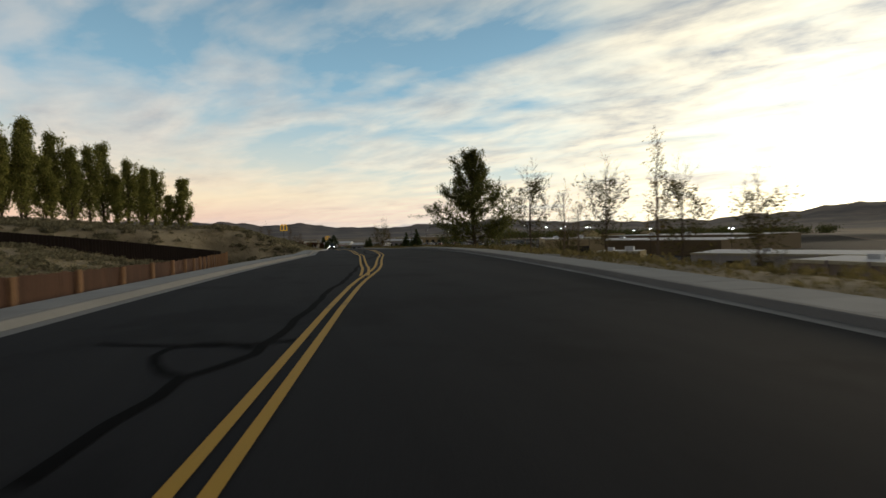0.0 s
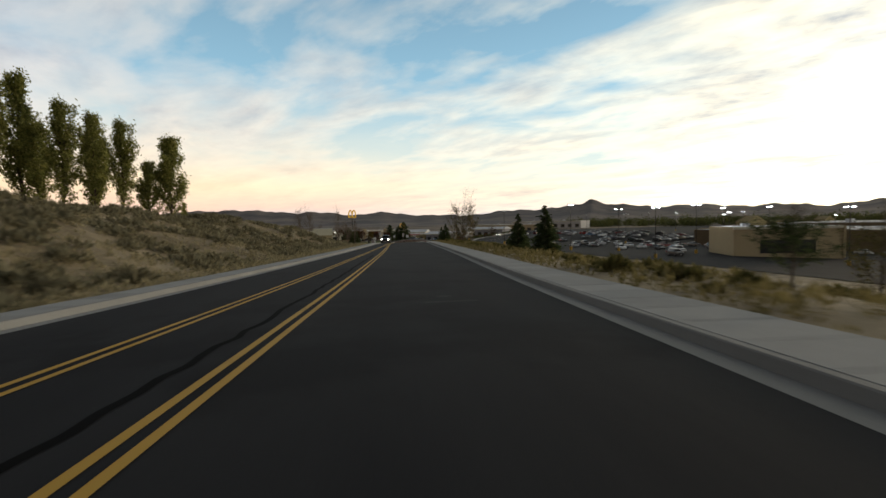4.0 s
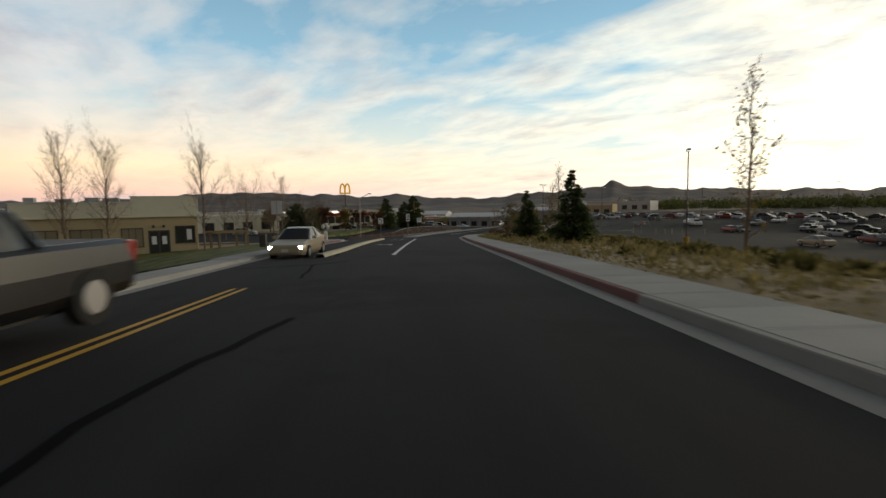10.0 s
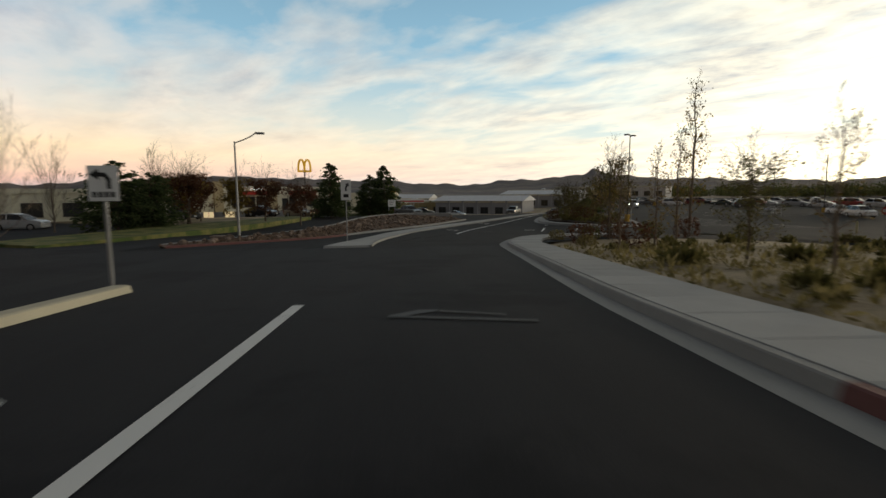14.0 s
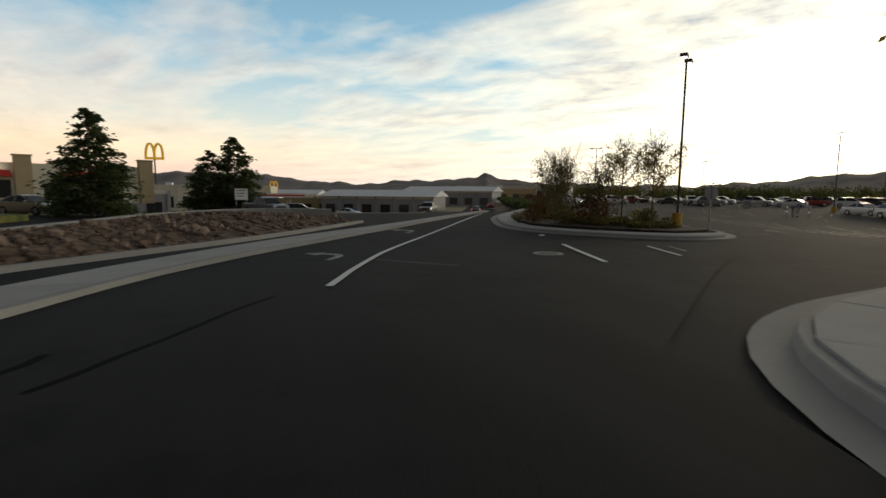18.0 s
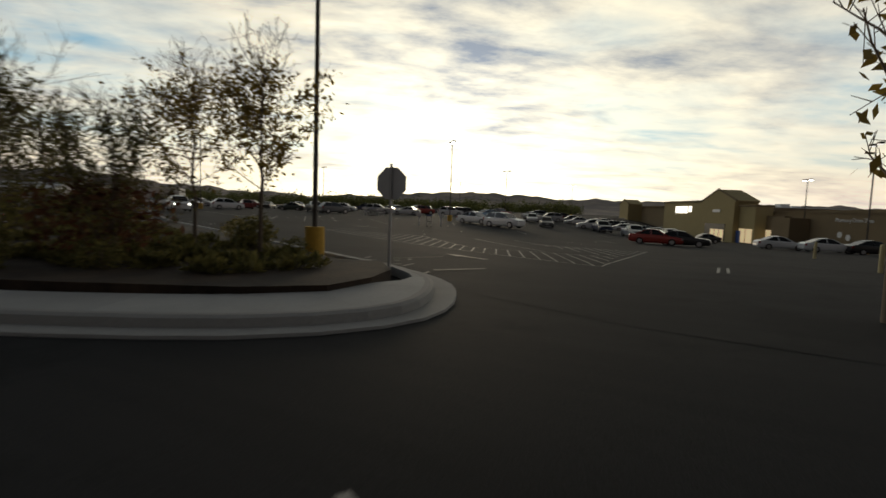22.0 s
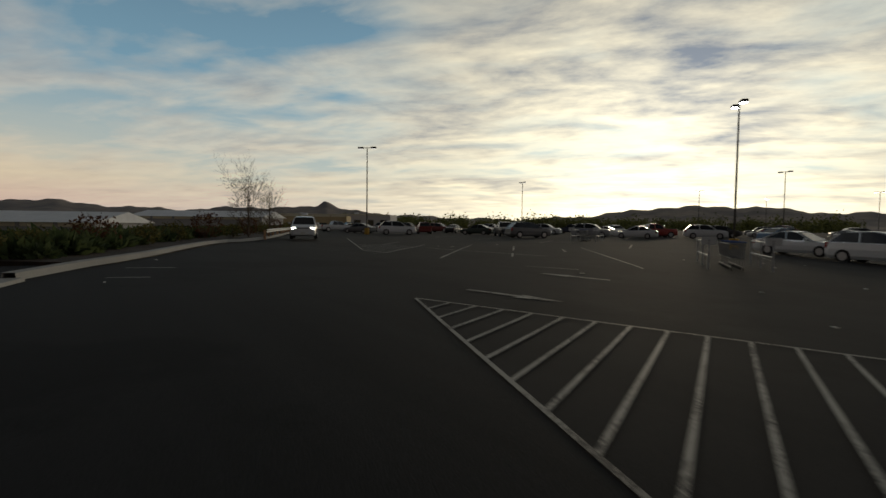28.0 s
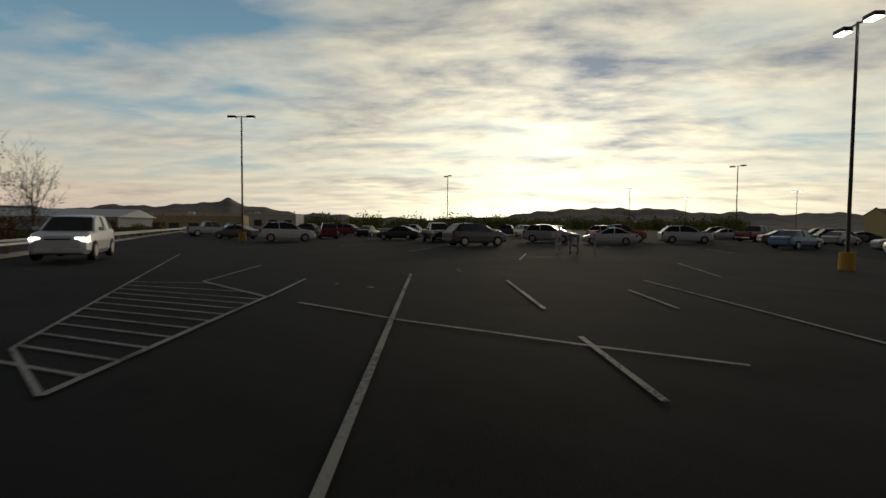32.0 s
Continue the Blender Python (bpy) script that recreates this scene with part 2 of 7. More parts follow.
def asphalt_material(name, base, worn, patch, gloss=0.12):
    """Asphalt: stone grain, long worn lanes, darker patches and sealed cracks."""
    m = bpy.data.materials.new(name)
    m.use_nodes = True
    n = Nodes(m.node_tree)
    out = n.add("ShaderNodeOutputMaterial")
    b = n.add("ShaderNodeBsdfPrincipled", {"Roughness": 0.9, "Specular IOR Level": gloss})
    n.t.links.new(b.outputs[0], out.inputs[0])
    pos = n.add("ShaderNodeNewGeometry").outputs["Position"]
    grain = n.noise(pos, 60.0, 2.0, 0.7)
    lanes = n.noise(n.add("ShaderNodeMapping", {"Vector": pos, "Scale": (0.7, 0.05, 0.5)}).outputs[0], 1.0, 4.0, 0.6)
    stains = n.noise(pos, 0.22, 6.0, 0.65)
    col = n.mix(n.ramp(lanes, [(0.35, 0.0), (0.65, 1.0)]), base, worn)
    col = n.mix(n.ramp(stains, [(0.52, 0.0), (0.60, 0.75)]), col, patch)
    k = n.math("MULTIPLY_ADD", grain, 1.1, 0.45)
    col = n.mix(1.0, col, n.add("ShaderNodeCombineColor", {0: k, 1: k, 2: k}).outputs[0], "MULTIPLY")
    n.t.links.new(col, b.inputs["Base Color"])
    bp = n.add("ShaderNodeBump", {"Strength": 0.35, "Distance": 0.01, "Height": grain})
    n.t.links.new(bp.outputs[0], b.inputs["Normal"])
    return m


def paint_material(name, base, wear):
    """Road paint, worn through in flecks."""
    m = bpy.data.materials.new(name)
    m.use_nodes = True
    n = Nodes(m.node_tree)
    out = n.add("ShaderNodeOutputMaterial")
    b = n.add("ShaderNodeBsdfPrincipled", {"Roughness": 0.7, "Specular IOR Level": 0.35})
    n.t.links.new(b.outputs[0], out.inputs[0])
    pos = n.add("ShaderNodeNewGeometry").outputs["Position"]
    f = n.ramp(n.math("MULTIPLY_ADD", n.noise(pos, 22.0, 4.0, 0.7), 0.55, n.math("MULTIPLY", n.noise(pos, 0.9, 4.0), 0.45)),
               [(wear - 0.05, 0.0), (wear + 0.07, 1.0)])
    n.t.links.new(n.mix(f, (0.05, 0.05, 0.052), base), b.inputs["Base Color"])
    return m


M = {
    "asphalt": asphalt_material("asphalt", (0.024, 0.0242, 0.0275), (0.032, 0.0322, 0.0350), (0.017, 0.0172, 0.0195)),
    "lot": asphalt_material("lot_asphalt", (0.0200, 0.0202, 0.0214), (0.0275, 0.0275, 0.0285), (0.0140, 0.0142, 0.0150), 0.10),
    "seal": material("crack_seal", (0.007, 0.007, 0.0075), 0.95, grain=40, bump=0.1, spec=0.05),
    "concrete": material("concrete", (0.36, 0.36, 0.35), 0.9, grain=25, vary=0.3, coarse=0.8, bump=0.25, random=0.18),
    "gutter": material("gutter_concrete", (0.30, 0.295, 0.28), 0.9, grain=25, vary=0.35, coarse=0.5, bump=0.25, random=0.12),
    "redkerb": material("red_kerb_paint", (0.17, 0.070, 0.062), 0.8, grain=18, vary=0.6),
    "yellow": paint_material("yellow_paint", (0.62, 0.36, 0.045), 0.36),
    "white": paint_material("white_paint", (0.72, 0.72, 0.70), 0.36),
    "faded": paint_material("faded_white_paint", (0.33, 0.32, 0.29), 0.45),
    "ghost": paint_material("ghost_paint", (0.075, 0.075, 0.075), 0.52),
    "dim": paint_material("dim_paint", (0.15, 0.15, 0.145), 0.47),
    "median": material("median_concrete", (0.52, 0.48, 0.36), 0.9, grain=20, vary=0.3, random=0.1),
    "earth": two_tone("dry_earth", (0.20, 0.158, 0.096), (0.46, 0.37, 0.235), 0.16, grain=6.0),
    "bed": two_tone("planting_bed", (0.018, 0.012, 0.009), (0.055, 0.037, 0.024), 0.5, grain=8.0),
    "far": two_tone("far_valley", (0.10, 0.085, 0.07), (0.27, 0.20, 0.13), 0.006, grain=0.05),
    "hills": two_tone("hill_slopes", (0.12, 0.105, 0.105), (0.24, 0.195, 0.165), 0.0022, grain=0.012),
    "lawn": two_tone("dry_lawn", (0.07, 0.105, 0.028), (0.22, 0.20, 0.07), 0.7, grain=25.0),
    "bark": material("bark", (0.12, 0.09, 0.065), 0.95, grain=18, vary=0.5, bump=0.6),
    "bark_pale": material("pale_bark", (0.19, 0.145, 0.105), 0.95, grain=18, vary=0.4, bump=0.5),
    "leaf": leaf_material("broad_leaves", (0.06, 0.075, 0.022), (0.25, 0.25, 0.07)),
    "poplar": leaf_material("poplar_leaves", (0.13, 0.155, 0.042), (0.46, 0.43, 0.13)),
    "autumn": leaf_material("autumn_leaves", (0.11, 0.075, 0.018), (0.30, 0.21, 0.045)),
    "rust_leaf": leaf_material("rust_leaves", (0.060, 0.026, 0.016), (0.15, 0.070, 0.035)),
    "needle": leaf_material("needles", (0.030, 0.048, 0.022), (0.115, 0.145, 0.055)),
    "sage": leaf_material("sagebrush", (0.13, 0.118, 0.072), (0.36, 0.32, 0.20)),
    "straw": leaf_material("dry_grass", (0.13, 0.112, 0.045), (0.31, 0.255, 0.11)),
    "pale_straw": leaf_material("pale_dry_grass", (0.22, 0.19, 0.105), (0.50, 0.43, 0.26)),
    "bush": leaf_material("bush_leaves", (0.055, 0.056, 0.02), (0.19, 0.165, 0.055)),
    "woods": leaf_material("far_woods", (0.045, 0.058, 0.02), (0.15, 0.155, 0.05)),
    "wood": material("fence_wood", (0.105, 0.054, 0.032), 0.9, grain=14, vary=0.45, random=0.4),
    "dark_wood": material("dark_stained_timber", (0.028, 0.017, 0.012), 0.9, grain=14, vary=0.4, random=0.3),
    "post": material("fence_post_wood", (0.42, 0.24, 0.12), 0.9, grain=14, vary=0.4, random=0.2),
    "stucco": material("tan_stucco", (0.47, 0.375, 0.22), 0.95, grain=50, vary=0.12, bump=0.3),
    "stucco_pale": material("cream_stucco", (0.68, 0.64, 0.49), 0.95, grain=50, vary=0.12, bump=0.3),
    "sidewall": material("grey_stucco", (0.36, 0.31, 0.29), 0.95, grain=50, vary=0.15, bump=0.3),
    "brown": material("brown_stucco", (0.20, 0.15, 0.085), 0.95, grain=40, vary=0.15, bump=0.3),
    "olive": material("olive_stucco", (0.36, 0.29, 0.14), 0.95, grain=40, vary=0.15, bump=0.3),
    "roof": material("shingle_roof", (0.050, 0.048, 0.055), 0.9, grain=8, vary=0.4),
    "flatroof": material("white_roof", (0.72, 0.73, 0.74), 0.9, grain=3, vary=0.25),
    "white_wall": material("white_siding", (0.62, 0.60, 0.57), 0.9, grain=6, vary=0.15),
    "grey_wall": material("grey_block_wall", (0.34, 0.34, 0.35), 0.9, grain=4, vary=0.2),
    "red": material("red_awning", (0.50, 0.035, 0.02), 0.6, grain=8, vary=0.2),
    "frame": material("dark_frame", (0.05, 0.042, 0.035), 0.5, vary=0.15),
    "pane": glass_material("window_glass", (0.04, 0.04, 0.038), 0.05),
    "blind": material("window_blind", (0.24, 0.20, 0.12), 0.6, grain=4, vary=0.2),
    "lit": material("lit_window", (0.6, 0.5, 0.3), 0.5, emit=(1.0, 0.76, 0.42), power=0.55),
    "lit_white": material("lit_sign_white", (0.8, 0.8, 0.8), 0.5, emit=(1.0, 0.95, 0.85), power=2.4),
    "sign_yellow": material("sign_yellow", (0.80, 0.46, 0.03), 0.45, vary=0.08, emit=(1.0, 0.55, 0.05), power=0.22),
    "steel": material("galvanised_steel", (0.36, 0.36, 0.36), 0.5, 0.75, grain=20, vary=0.2),
    "pole": material("bronze_pole", (0.060, 0.052, 0.045), 0.55, 0.4, vary=0.2),
    "lamp_on": material("lamp_lens_lit", (1, 1, 1), 0.4, emit=(0.92, 0.97, 1.0), power=70.0),
    "lamp_dim": material("lamp_lens", (0.8, 0.8, 0.78), 0.3, emit=(1.0, 0.97, 0.9), power=1.2),
    "signback": material("sign_aluminium_back", (0.50, 0.50, 0.50), 0.55, 0.1, grain=30, vary=0.15),
    "signface": material("white_sign_face", (0.70, 0.70, 0.68), 0.5, vary=0.1),
    "black": material("black_paint", (0.012, 0.012, 0.012), 0.6, vary=0.1),
    "rubber": material("tyre_rubber", (0.014, 0.014, 0.014), 0.85, vary=0.2),
    "rim": material("alloy_rim", (0.42, 0.42, 0.43), 0.35, 0.85, vary=0.1),
    "carglass": glass_material("car_glass", (0.010, 0.011, 0.012), 0.03),
    "headlight_on": material("headlight_lit", (1, 1, 1), 0.2, emit=(1.0, 0.96, 0.82), power=14.0),
    "headlight": material("headlight_clear", (0.5, 0.5, 0.5), 0.12, 0.3, vary=0.05),
    "taillight": material("red_taillight", (0.28, 0.012, 0.010), 0.25, vary=0.05),
    "taillight_on": material("red_taillight_lit", (0.5, 0.02, 0.02), 0.25, emit=(1.0, 0.06, 0.04), power=5.0),
    "chrome": material("chrome_trim", (0.6, 0.6, 0.6), 0.18, 1.0, vary=0.05),
    "plate": material("pale_plate", (0.55, 0.55, 0.52), 0.5, vary=0.1),
    "bollard": material("bollard_paint", (0.50, 0.42, 0.22), 0.7, grain=15, vary=0.3),
    "yellow_base": material("yellow_pole_base", (0.55, 0.33, 0.05), 0.85, grain=12, vary=0.35),
    "rock": two_tone("bank_rock", (0.055, 0.036, 0.024), (0.20, 0.13, 0.082), 2.6, grain=9.0),
    "pebble": material("pale_rock", (0.21, 0.155, 0.12), 0.95, grain=9, vary=0.5, random=0.5),
    "mesh_cart": material("cart_wire", (0.20, 0.20, 0.20), 0.5, 0.7, vary=0.2),
    "blue_tarp": material("blue_panel", (0.05, 0.10, 0.30), 0.6, vary=0.2),
    "iron": material("cast_iron", (0.11, 0.10, 0.09), 0.7, 0.3, grain=25, vary=0.3),
    "litter": material("paper_litter", (0.6, 0.58, 0.52), 0.8, vary=0.2),
}
CAR_PAINT = {
    "white": (0.62, 0.63, 0.64), "silver": (0.36, 0.37, 0.38), "black": (0.012, 0.012, 0.014), "grey": (0.10, 0.105, 0.11), "dark red": (0.17, 0.018, 0.016),
    "red": (0.30, 0.03, 0.02), "blue": (0.10, 0.20, 0.33), "dark green": (0.018, 0.035, 0.026), "tan": (0.36, 0.30, 0.20), "dark blue": (0.02, 0.03, 0.07),
}
PAINT = {k: material(k.replace(" ", "_") + "_car_paint", v, 0.28, 0.15, grain=3, vary=0.06, coarse=0.8, bump=0.0, spec=0.6) for k, v in CAR_PAINT.items()}


# ---------------------------------------------------------------- mesh helpers
def link_mesh(name, verts, faces, mats, parent=None, label="", smooth=False, index=None):
    me = bpy.data.meshes.new(name)
    me.from_pydata([tuple(v) for v in verts], [], [tuple(f) for f in faces])
    for m in mats if isinstance(mats, (list, tuple)) else [mats]:
        me.materials.append(m)
    if index is not None:
        me.polygons.foreach_set("material_index", index)
    if smooth:
        me.polygons.foreach_set("use_smooth", [True] * len(me.polygons))
    me.update()
    ob = new(name, me)
    ob.parent = parent
    if label:
        tagged(ob, label)
    return ob


def part(name, bm, mat, parent, label="", smooth=False):
    me = bpy.data.meshes.new(name)
    bm.to_mesh(me)
    bm.free()
    me.materials.append(mat)
    if smooth:
        me.polygons.foreach_set("use_smooth", [True] * len(me.polygons))
    ob = new(name, me)
    ob.parent = parent
    if label:
        tagged(ob, label)
    return ob


def thing(name, m, label, category, group="", kind=""):
    ob = new(name)
    ob.empty_display_size = 0.3
    ob.matrix_world = m
    return tagged(ob, label, category, group, kind)


def box(bm, c, s, bevel=0.0, rz=0.0):
    got = bmesh.ops.create_cube(bm, size=1.0, matrix=pose(*c, 0, 0, rz) @ Matrix.Diagonal((*s, 1)))
    if bevel:
        edges = {e for v in got["verts"] for e in v.link_edges}
        bmesh.ops.bevel(bm, geom=list(edges), offset=bevel, segments=2, affect="EDGES", profile=0.6)
    return bm


def boxes(*rows, bevel=0.0):
    bm = bmesh.new()
    for c, s in rows:
        box(bm, c, s, bevel)
    return bm


def tube(bm, a, b, ra, rb, seg=8):
    a, b = Vector(a), Vector(b)
    d = b - a
    m = Matrix.Translation((a + b) / 2) @ d.to_track_quat("Z", "Y").to_matrix().to_4x4()
    bmesh.ops.create_cone(bm, cap_ends=True, segments=seg, radius1=ra, radius2=rb, depth=d.length, matrix=m)
    return bm


def prism(bm, outline, y0, y1):
    """A solid from an outline in x and z, drawn out from y0 to y1."""
    front = [bm.verts.new((x, y0, z)) for x, z in outline]
    back = [bm.verts.new((x, y1, z)) for x, z in outline]
    bm.faces.new(front)
    bm.faces.new(back[::-1])
    for i in range(len(outline)):
        j = (i + 1) % len(outline)
        bm.faces.new((front[j], front[i], back[i], back[j]))
    bmesh.ops.recalc_face_normals(bm, faces=bm.faces)
    return bm


def slab(bm, outline, z0, z1):
    """A solid from an outline in x and y, from z0 up to z1."""
    low = [bm.verts.new((x, y, z0)) for x, y in outline]
    top = [bm.verts.new((x, y, z1)) for x, y in outline]
    bm.faces.new(low[::-1])
    bm.faces.new(top)
    for i in range(len(outline)):
        j = (i + 1) % len(outline)
        bm.faces.new((low[i], low[j], top[j], top[i]))
    bmesh.ops.recalc_face_normals(bm, faces=bm.faces)
    return bm


# ---------------------------------------------------------------- the lie of the land
ROAD_Y = [-90, -60, -22, 0, 22, 44, 67, 89, 111, 133, 156, 178, 200, 222, 244, 262, 289, 333, 3000]
ROAD_Z = [6.6, 6.9, 7.07, 7.18, 7.06, 6.77, 5.98, 5.41, 4.9, 4.41, 3.89, 3.16, 2.34, 1.27, 0.17, -0.28, 0.05, 0.0, 0.0]
fine_y = np.arange(-90, 700, 1.0)
fine_z = np.interp(fine_y, ROAD_Y, ROAD_Z)
fine_z = np.convolve(np.pad(fine_z, 9, mode="edge"), np.ones(19) / 19, mode="valid")


def Z(y):
    return np.interp(y, fine_y, fine_z)


LEFT = ([-90, -60, -9, 7, 24, 41, 90, 110, 120, 132, 142, 151, 171, 192, 212, 221], [-28, -21.5, -11.9, -9.0, -5.6, -4.4, -0.3, 1.4, 2.15, 3.2, 3.9, 4.5, 5.95, 6.35, 6.9, 7.3])
YELLOW = ([-90, -60, -16, -8, -3, 1.6, 3.3, 6, 9, 14, 18, 21, 29, 35, 42, 48, 60, 90, 106, 148, 161, 178],
         [-24, -17.3, -8.35, -6.7, -5.6, -4.35, -3.95, -3.42, -2.9, -1.95, -1.15, -0.7, 0.25, 0.95, 1.45, 1.8, 2.45, 4.2, 5.1, 7.0, 7.9, 8.7])
YELLOW2 = ([-90, -60, -12, -0.5, 1.6, 3.5, 6, 10, 18, 25, 34, 38, 46, 60, 93, 109, 150, 163],
         [-24.3, -17.6, -7.8, -5.05, -4.7, -4.42, -4.15, -3.65, -2.6, -2.2, -1.35, -1.05, -0.75, 0.25, 2.6, 3.8, 6.7, 7.8])
RIGHT = ([-90, -60, -12, -4, 7, 20, 28, 35, 41, 48, 60, 90, 110, 146, 157, 179, 191, 199, 205, 213, 221, 230, 239],
         [-15.7, -9.0, 0.2, 1.7, 3.5, 5.5, 6.1, 6.45, 6.8, 7.35, 8.35, 10.81, 12.21, 14.42, 15.22, 16.72, 17.53, 18.13, 18.73, 19.63, 20.57, 22.1, 23.6])


def lane(table, y):
    return np.interp(y, table[0], table[1])


def smooth_step(v):
    v = np.clip(v, 0, 1)
    return v * v * (3 - 2 * v)


def wobble(x, y, s):
    return (np.sin(x / s + 1.7 * np.sin(y / s * 0.63)) + np.sin(y / s * 1.21 + 1.3 * np.sin(x / s * 0.77 + 2.0))) * 0.5


def lot_z(x, y):
    """The car park dips gently towards the store."""
    return -0.035 * np.clip(x - 48, 0, 130) * smooth_step((292 - y) / 40)


def street_fall(x, y):
    """Beyond the junction the street and the shops lie lower than the car park."""
    q = -(x - 53) * 0.90 + (y - 283) * 0.43
    return 2.0 * smooth_step((y - 284) / 50) * smooth_step((q - 2) / 5) + 1.6 * smooth_step((q - 16) / 30) * smooth_step((y - 318) / 40)


def ground_z(x, y):
    """Height of the bare ground: the road bench, the bank uphill and the fall to the car park."""
    x, y = np.asarray(x, float), np.asarray(y, float)
    zr = Z(y)
    l, r = lane(LEFT, y) - 1.45, lane(RIGHT, y) + 2.5
    dl, dr = l - x, x - r
    short = 154 + 1.42 * (3 - x) - y
    rise = np.minimum(np.interp(y, [-90, 20, 45, 70, 95, 118], [1.6, 2.2, 3.2, 4.2, 5.2, 5.9]), np.interp(short, [0, 8, 16, 26, 36, 60], [0.0, 0.5, 1.3, 2.6, 3.6, 4.6]))
    bank = rise * smooth_step((dl - 0.4) / np.interp(y, [60, 95, 116, 130], [15, 19, 24, 14])) + 0.085 * np.clip(dl - 24, 0, 50) * smooth_step(rise / 3)
    bank = bank + smooth_step(dl / 8) * rise * 0.10 * wobble(x, y, 4.3) + smooth_step(dl / 3) * rise * 0.03 * wobble(x, y, 1.7)
    hollow = smooth_step((y + 2) / 14) * (1 - smooth_step((y - np.interp(x, [-40, -17], [46, 60])) / 9))
    bank = bank * (1 - hollow) + hollow * (-1.75 * smooth_step(dl / 4.5) + 3.4 * smooth_step((dl - 12) / 22) + 0.06 * smooth_step(dl / 4) * wobble(x, y, 1.9))
    bank = bank - 1.2 * smooth_step((dl - 0.3) / 6) * smooth_step((21 - short) / 14)
    flat = smooth_step((5 - short) / 11)
    left = (zr + bank) * (1 - flat) + flat * (zr + (np.minimum(zr, 0.35) - zr) * smooth_step(dl / np.interp(y, [185, 203], [9.0, 24.0])))
    lot = zr + (np.minimum(zr, -0.06) + lot_z(x, y) - zr) * smooth_step((dr - 1.5) / 30) + 0.10 * smooth_step(dr / 4) * smooth_step((27 - dr) / 6) * wobble(x, y, 3.1) * (y < 236)
    z = np.where(dl > 0, left, np.where(dr > 0, lot, zr - 0.3))
    z = np.where(y > 224, np.minimum(z, zr - 0.06) - 0.04, z)
    z = z - street_fall(x, y)
    far = smooth_step((np.hypot(x - 40, y - 150) - 420) / 900)
    return z * (1 - far) - 9 * far


def build_ground():
    def axis(a, b, step, far):
        inner = np.arange(a, b + 0.1, step)
        out = [step]
        while sum(out) < far:
            out.append(min(out[-1] * 1.25, 900))
        reach = np.cumsum(out)
        return np.concatenate([a - reach[::-1], inner, b + reach])

    xs, ys = axis(-72, 120, 2.0, 8000), axis(-76, 300, 2.0, 8000)
    gx, gy = np.meshgrid(xs, ys)
    gz = ground_z(gx, gy)
    nx, ny = len(xs), len(ys)
    verts = np.stack([gx.ravel(), gy.ravel(), gz.ravel()], 1)
    i = np.arange(nx * ny).reshape(ny, nx)
    faces = np.stack([i[:-1, :-1].ravel(), i[:-1, 1:].ravel(), i[1:, 1:].ravel(), i[1:, :-1].ravel()], 1)
    cx, cy = gx[:-1, :-1].ravel(), gy[:-1, :-1].ravel()
    index = (np.hypot(cx - 20, cy - 130) > 330).astype(int)
    ob = link_mesh("ground", verts.tolist(), faces.tolist(), [M["earth"], M["far"]], smooth=True, index=index.tolist())
    tagged(ob, "dry tan earth with sparse grass falling to the valley", "ground", kind="structure")


def loft(name, pts, profile, mat, label="", category="", parent=None, kind="structure", lift=0.0, heights=None, ends=True):
    """A strip along the points with a cross-section of (offset to the right, height over the road)."""
    p = np.array(pts, float)
    d = np.gradient(p, axis=0)
    d /= np.linalg.norm(d, axis=1)[:, None]
    side = np.stack([d[:, 1], -d[:, 0]], 1)
    base = Z(p[:, 1]) if heights is None else np.array(heights)
    verts, faces, k = [], [], len(profile)
    for q, s, z in zip(p, side, base):
        for off, h in profile:
            verts.append((q[0] + s[0] * off, q[1] + s[1] * off, z + h + lift))
    for a in range(len(p) - 1):
        for b in range(k - 1):
            i = a * k + b
            faces.append((i, i + 1, i + k + 1, i + k))
    ob = link_mesh(name, verts, faces, mat, parent)
    return tagged(ob, label, category, kind=kind) if label else ob


def along(table, y0, y1, step=2.0, off=0.0):
    ys = np.arange(y0, y1 + 0.01, step)
    return [(float(lane(table, y)) + off, float(y)) for y in ys]


def curve(pts, step=1.0):
    """A smooth line through points."""
    p = np.array(pts, float)
    out = []
    for i in range(len(p) - 1):
        p0, p1, p2, p3 = p[max(i - 1, 0)], p[i], p[i + 1], p[min(i + 2, len(p) - 1)]
        n = max(2, int(np.linalg.norm(p2 - p1) / step))
        for k in range(n):
            t = k / n
            out.append(0.5 * (2 * p1 + (p2 - p0) * t + (2 * p0 - 5 * p1 + 4 * p2 - p3) * t * t + (3 * p1 - p0 - 3 * p2 + p3) * t ** 3))
    out.append(p[-1])
    return [tuple(q) for q in out]


def sheet(name, lefts, rights, mat, label, category, lift=0.0, across=8, drape=False, fall=False, meet=False):
    """A paved surface between two lines of as many points."""
    verts, faces = [], []
    for a, b in zip(lefts, rights):
        for k in range(across + 1):
            t = k / across
            x, y = a[0] + (b[0] - a[0]) * t, a[1] + (b[1] - a[1]) * t
            if meet:
                # the junction runs level and dips under the car park's edge
                f = float(smooth_step((x - 33) / 9))
                verts.append((x, y, (float(Z(y)) + lift) * (1 - f) + (float(ground_z(x, y)) + 0.082) * f))
                continue
            verts.append((x, y, (float(ground_z(x, y)) if drape else float(Z(y)) - (2.0 * float(smooth_step((y - 284) / 50)) if fall else 0.0)) + lift))
    w = across + 1
    for i in range(len(lefts) - 1):
        for k in range(across):
            j = i * w + k
            faces.append((j, j + 1, j + w + 1, j + w))
    return tagged(link_mesh(name, verts, faces, mat), label, category, kind="structure")


lot_tree = None


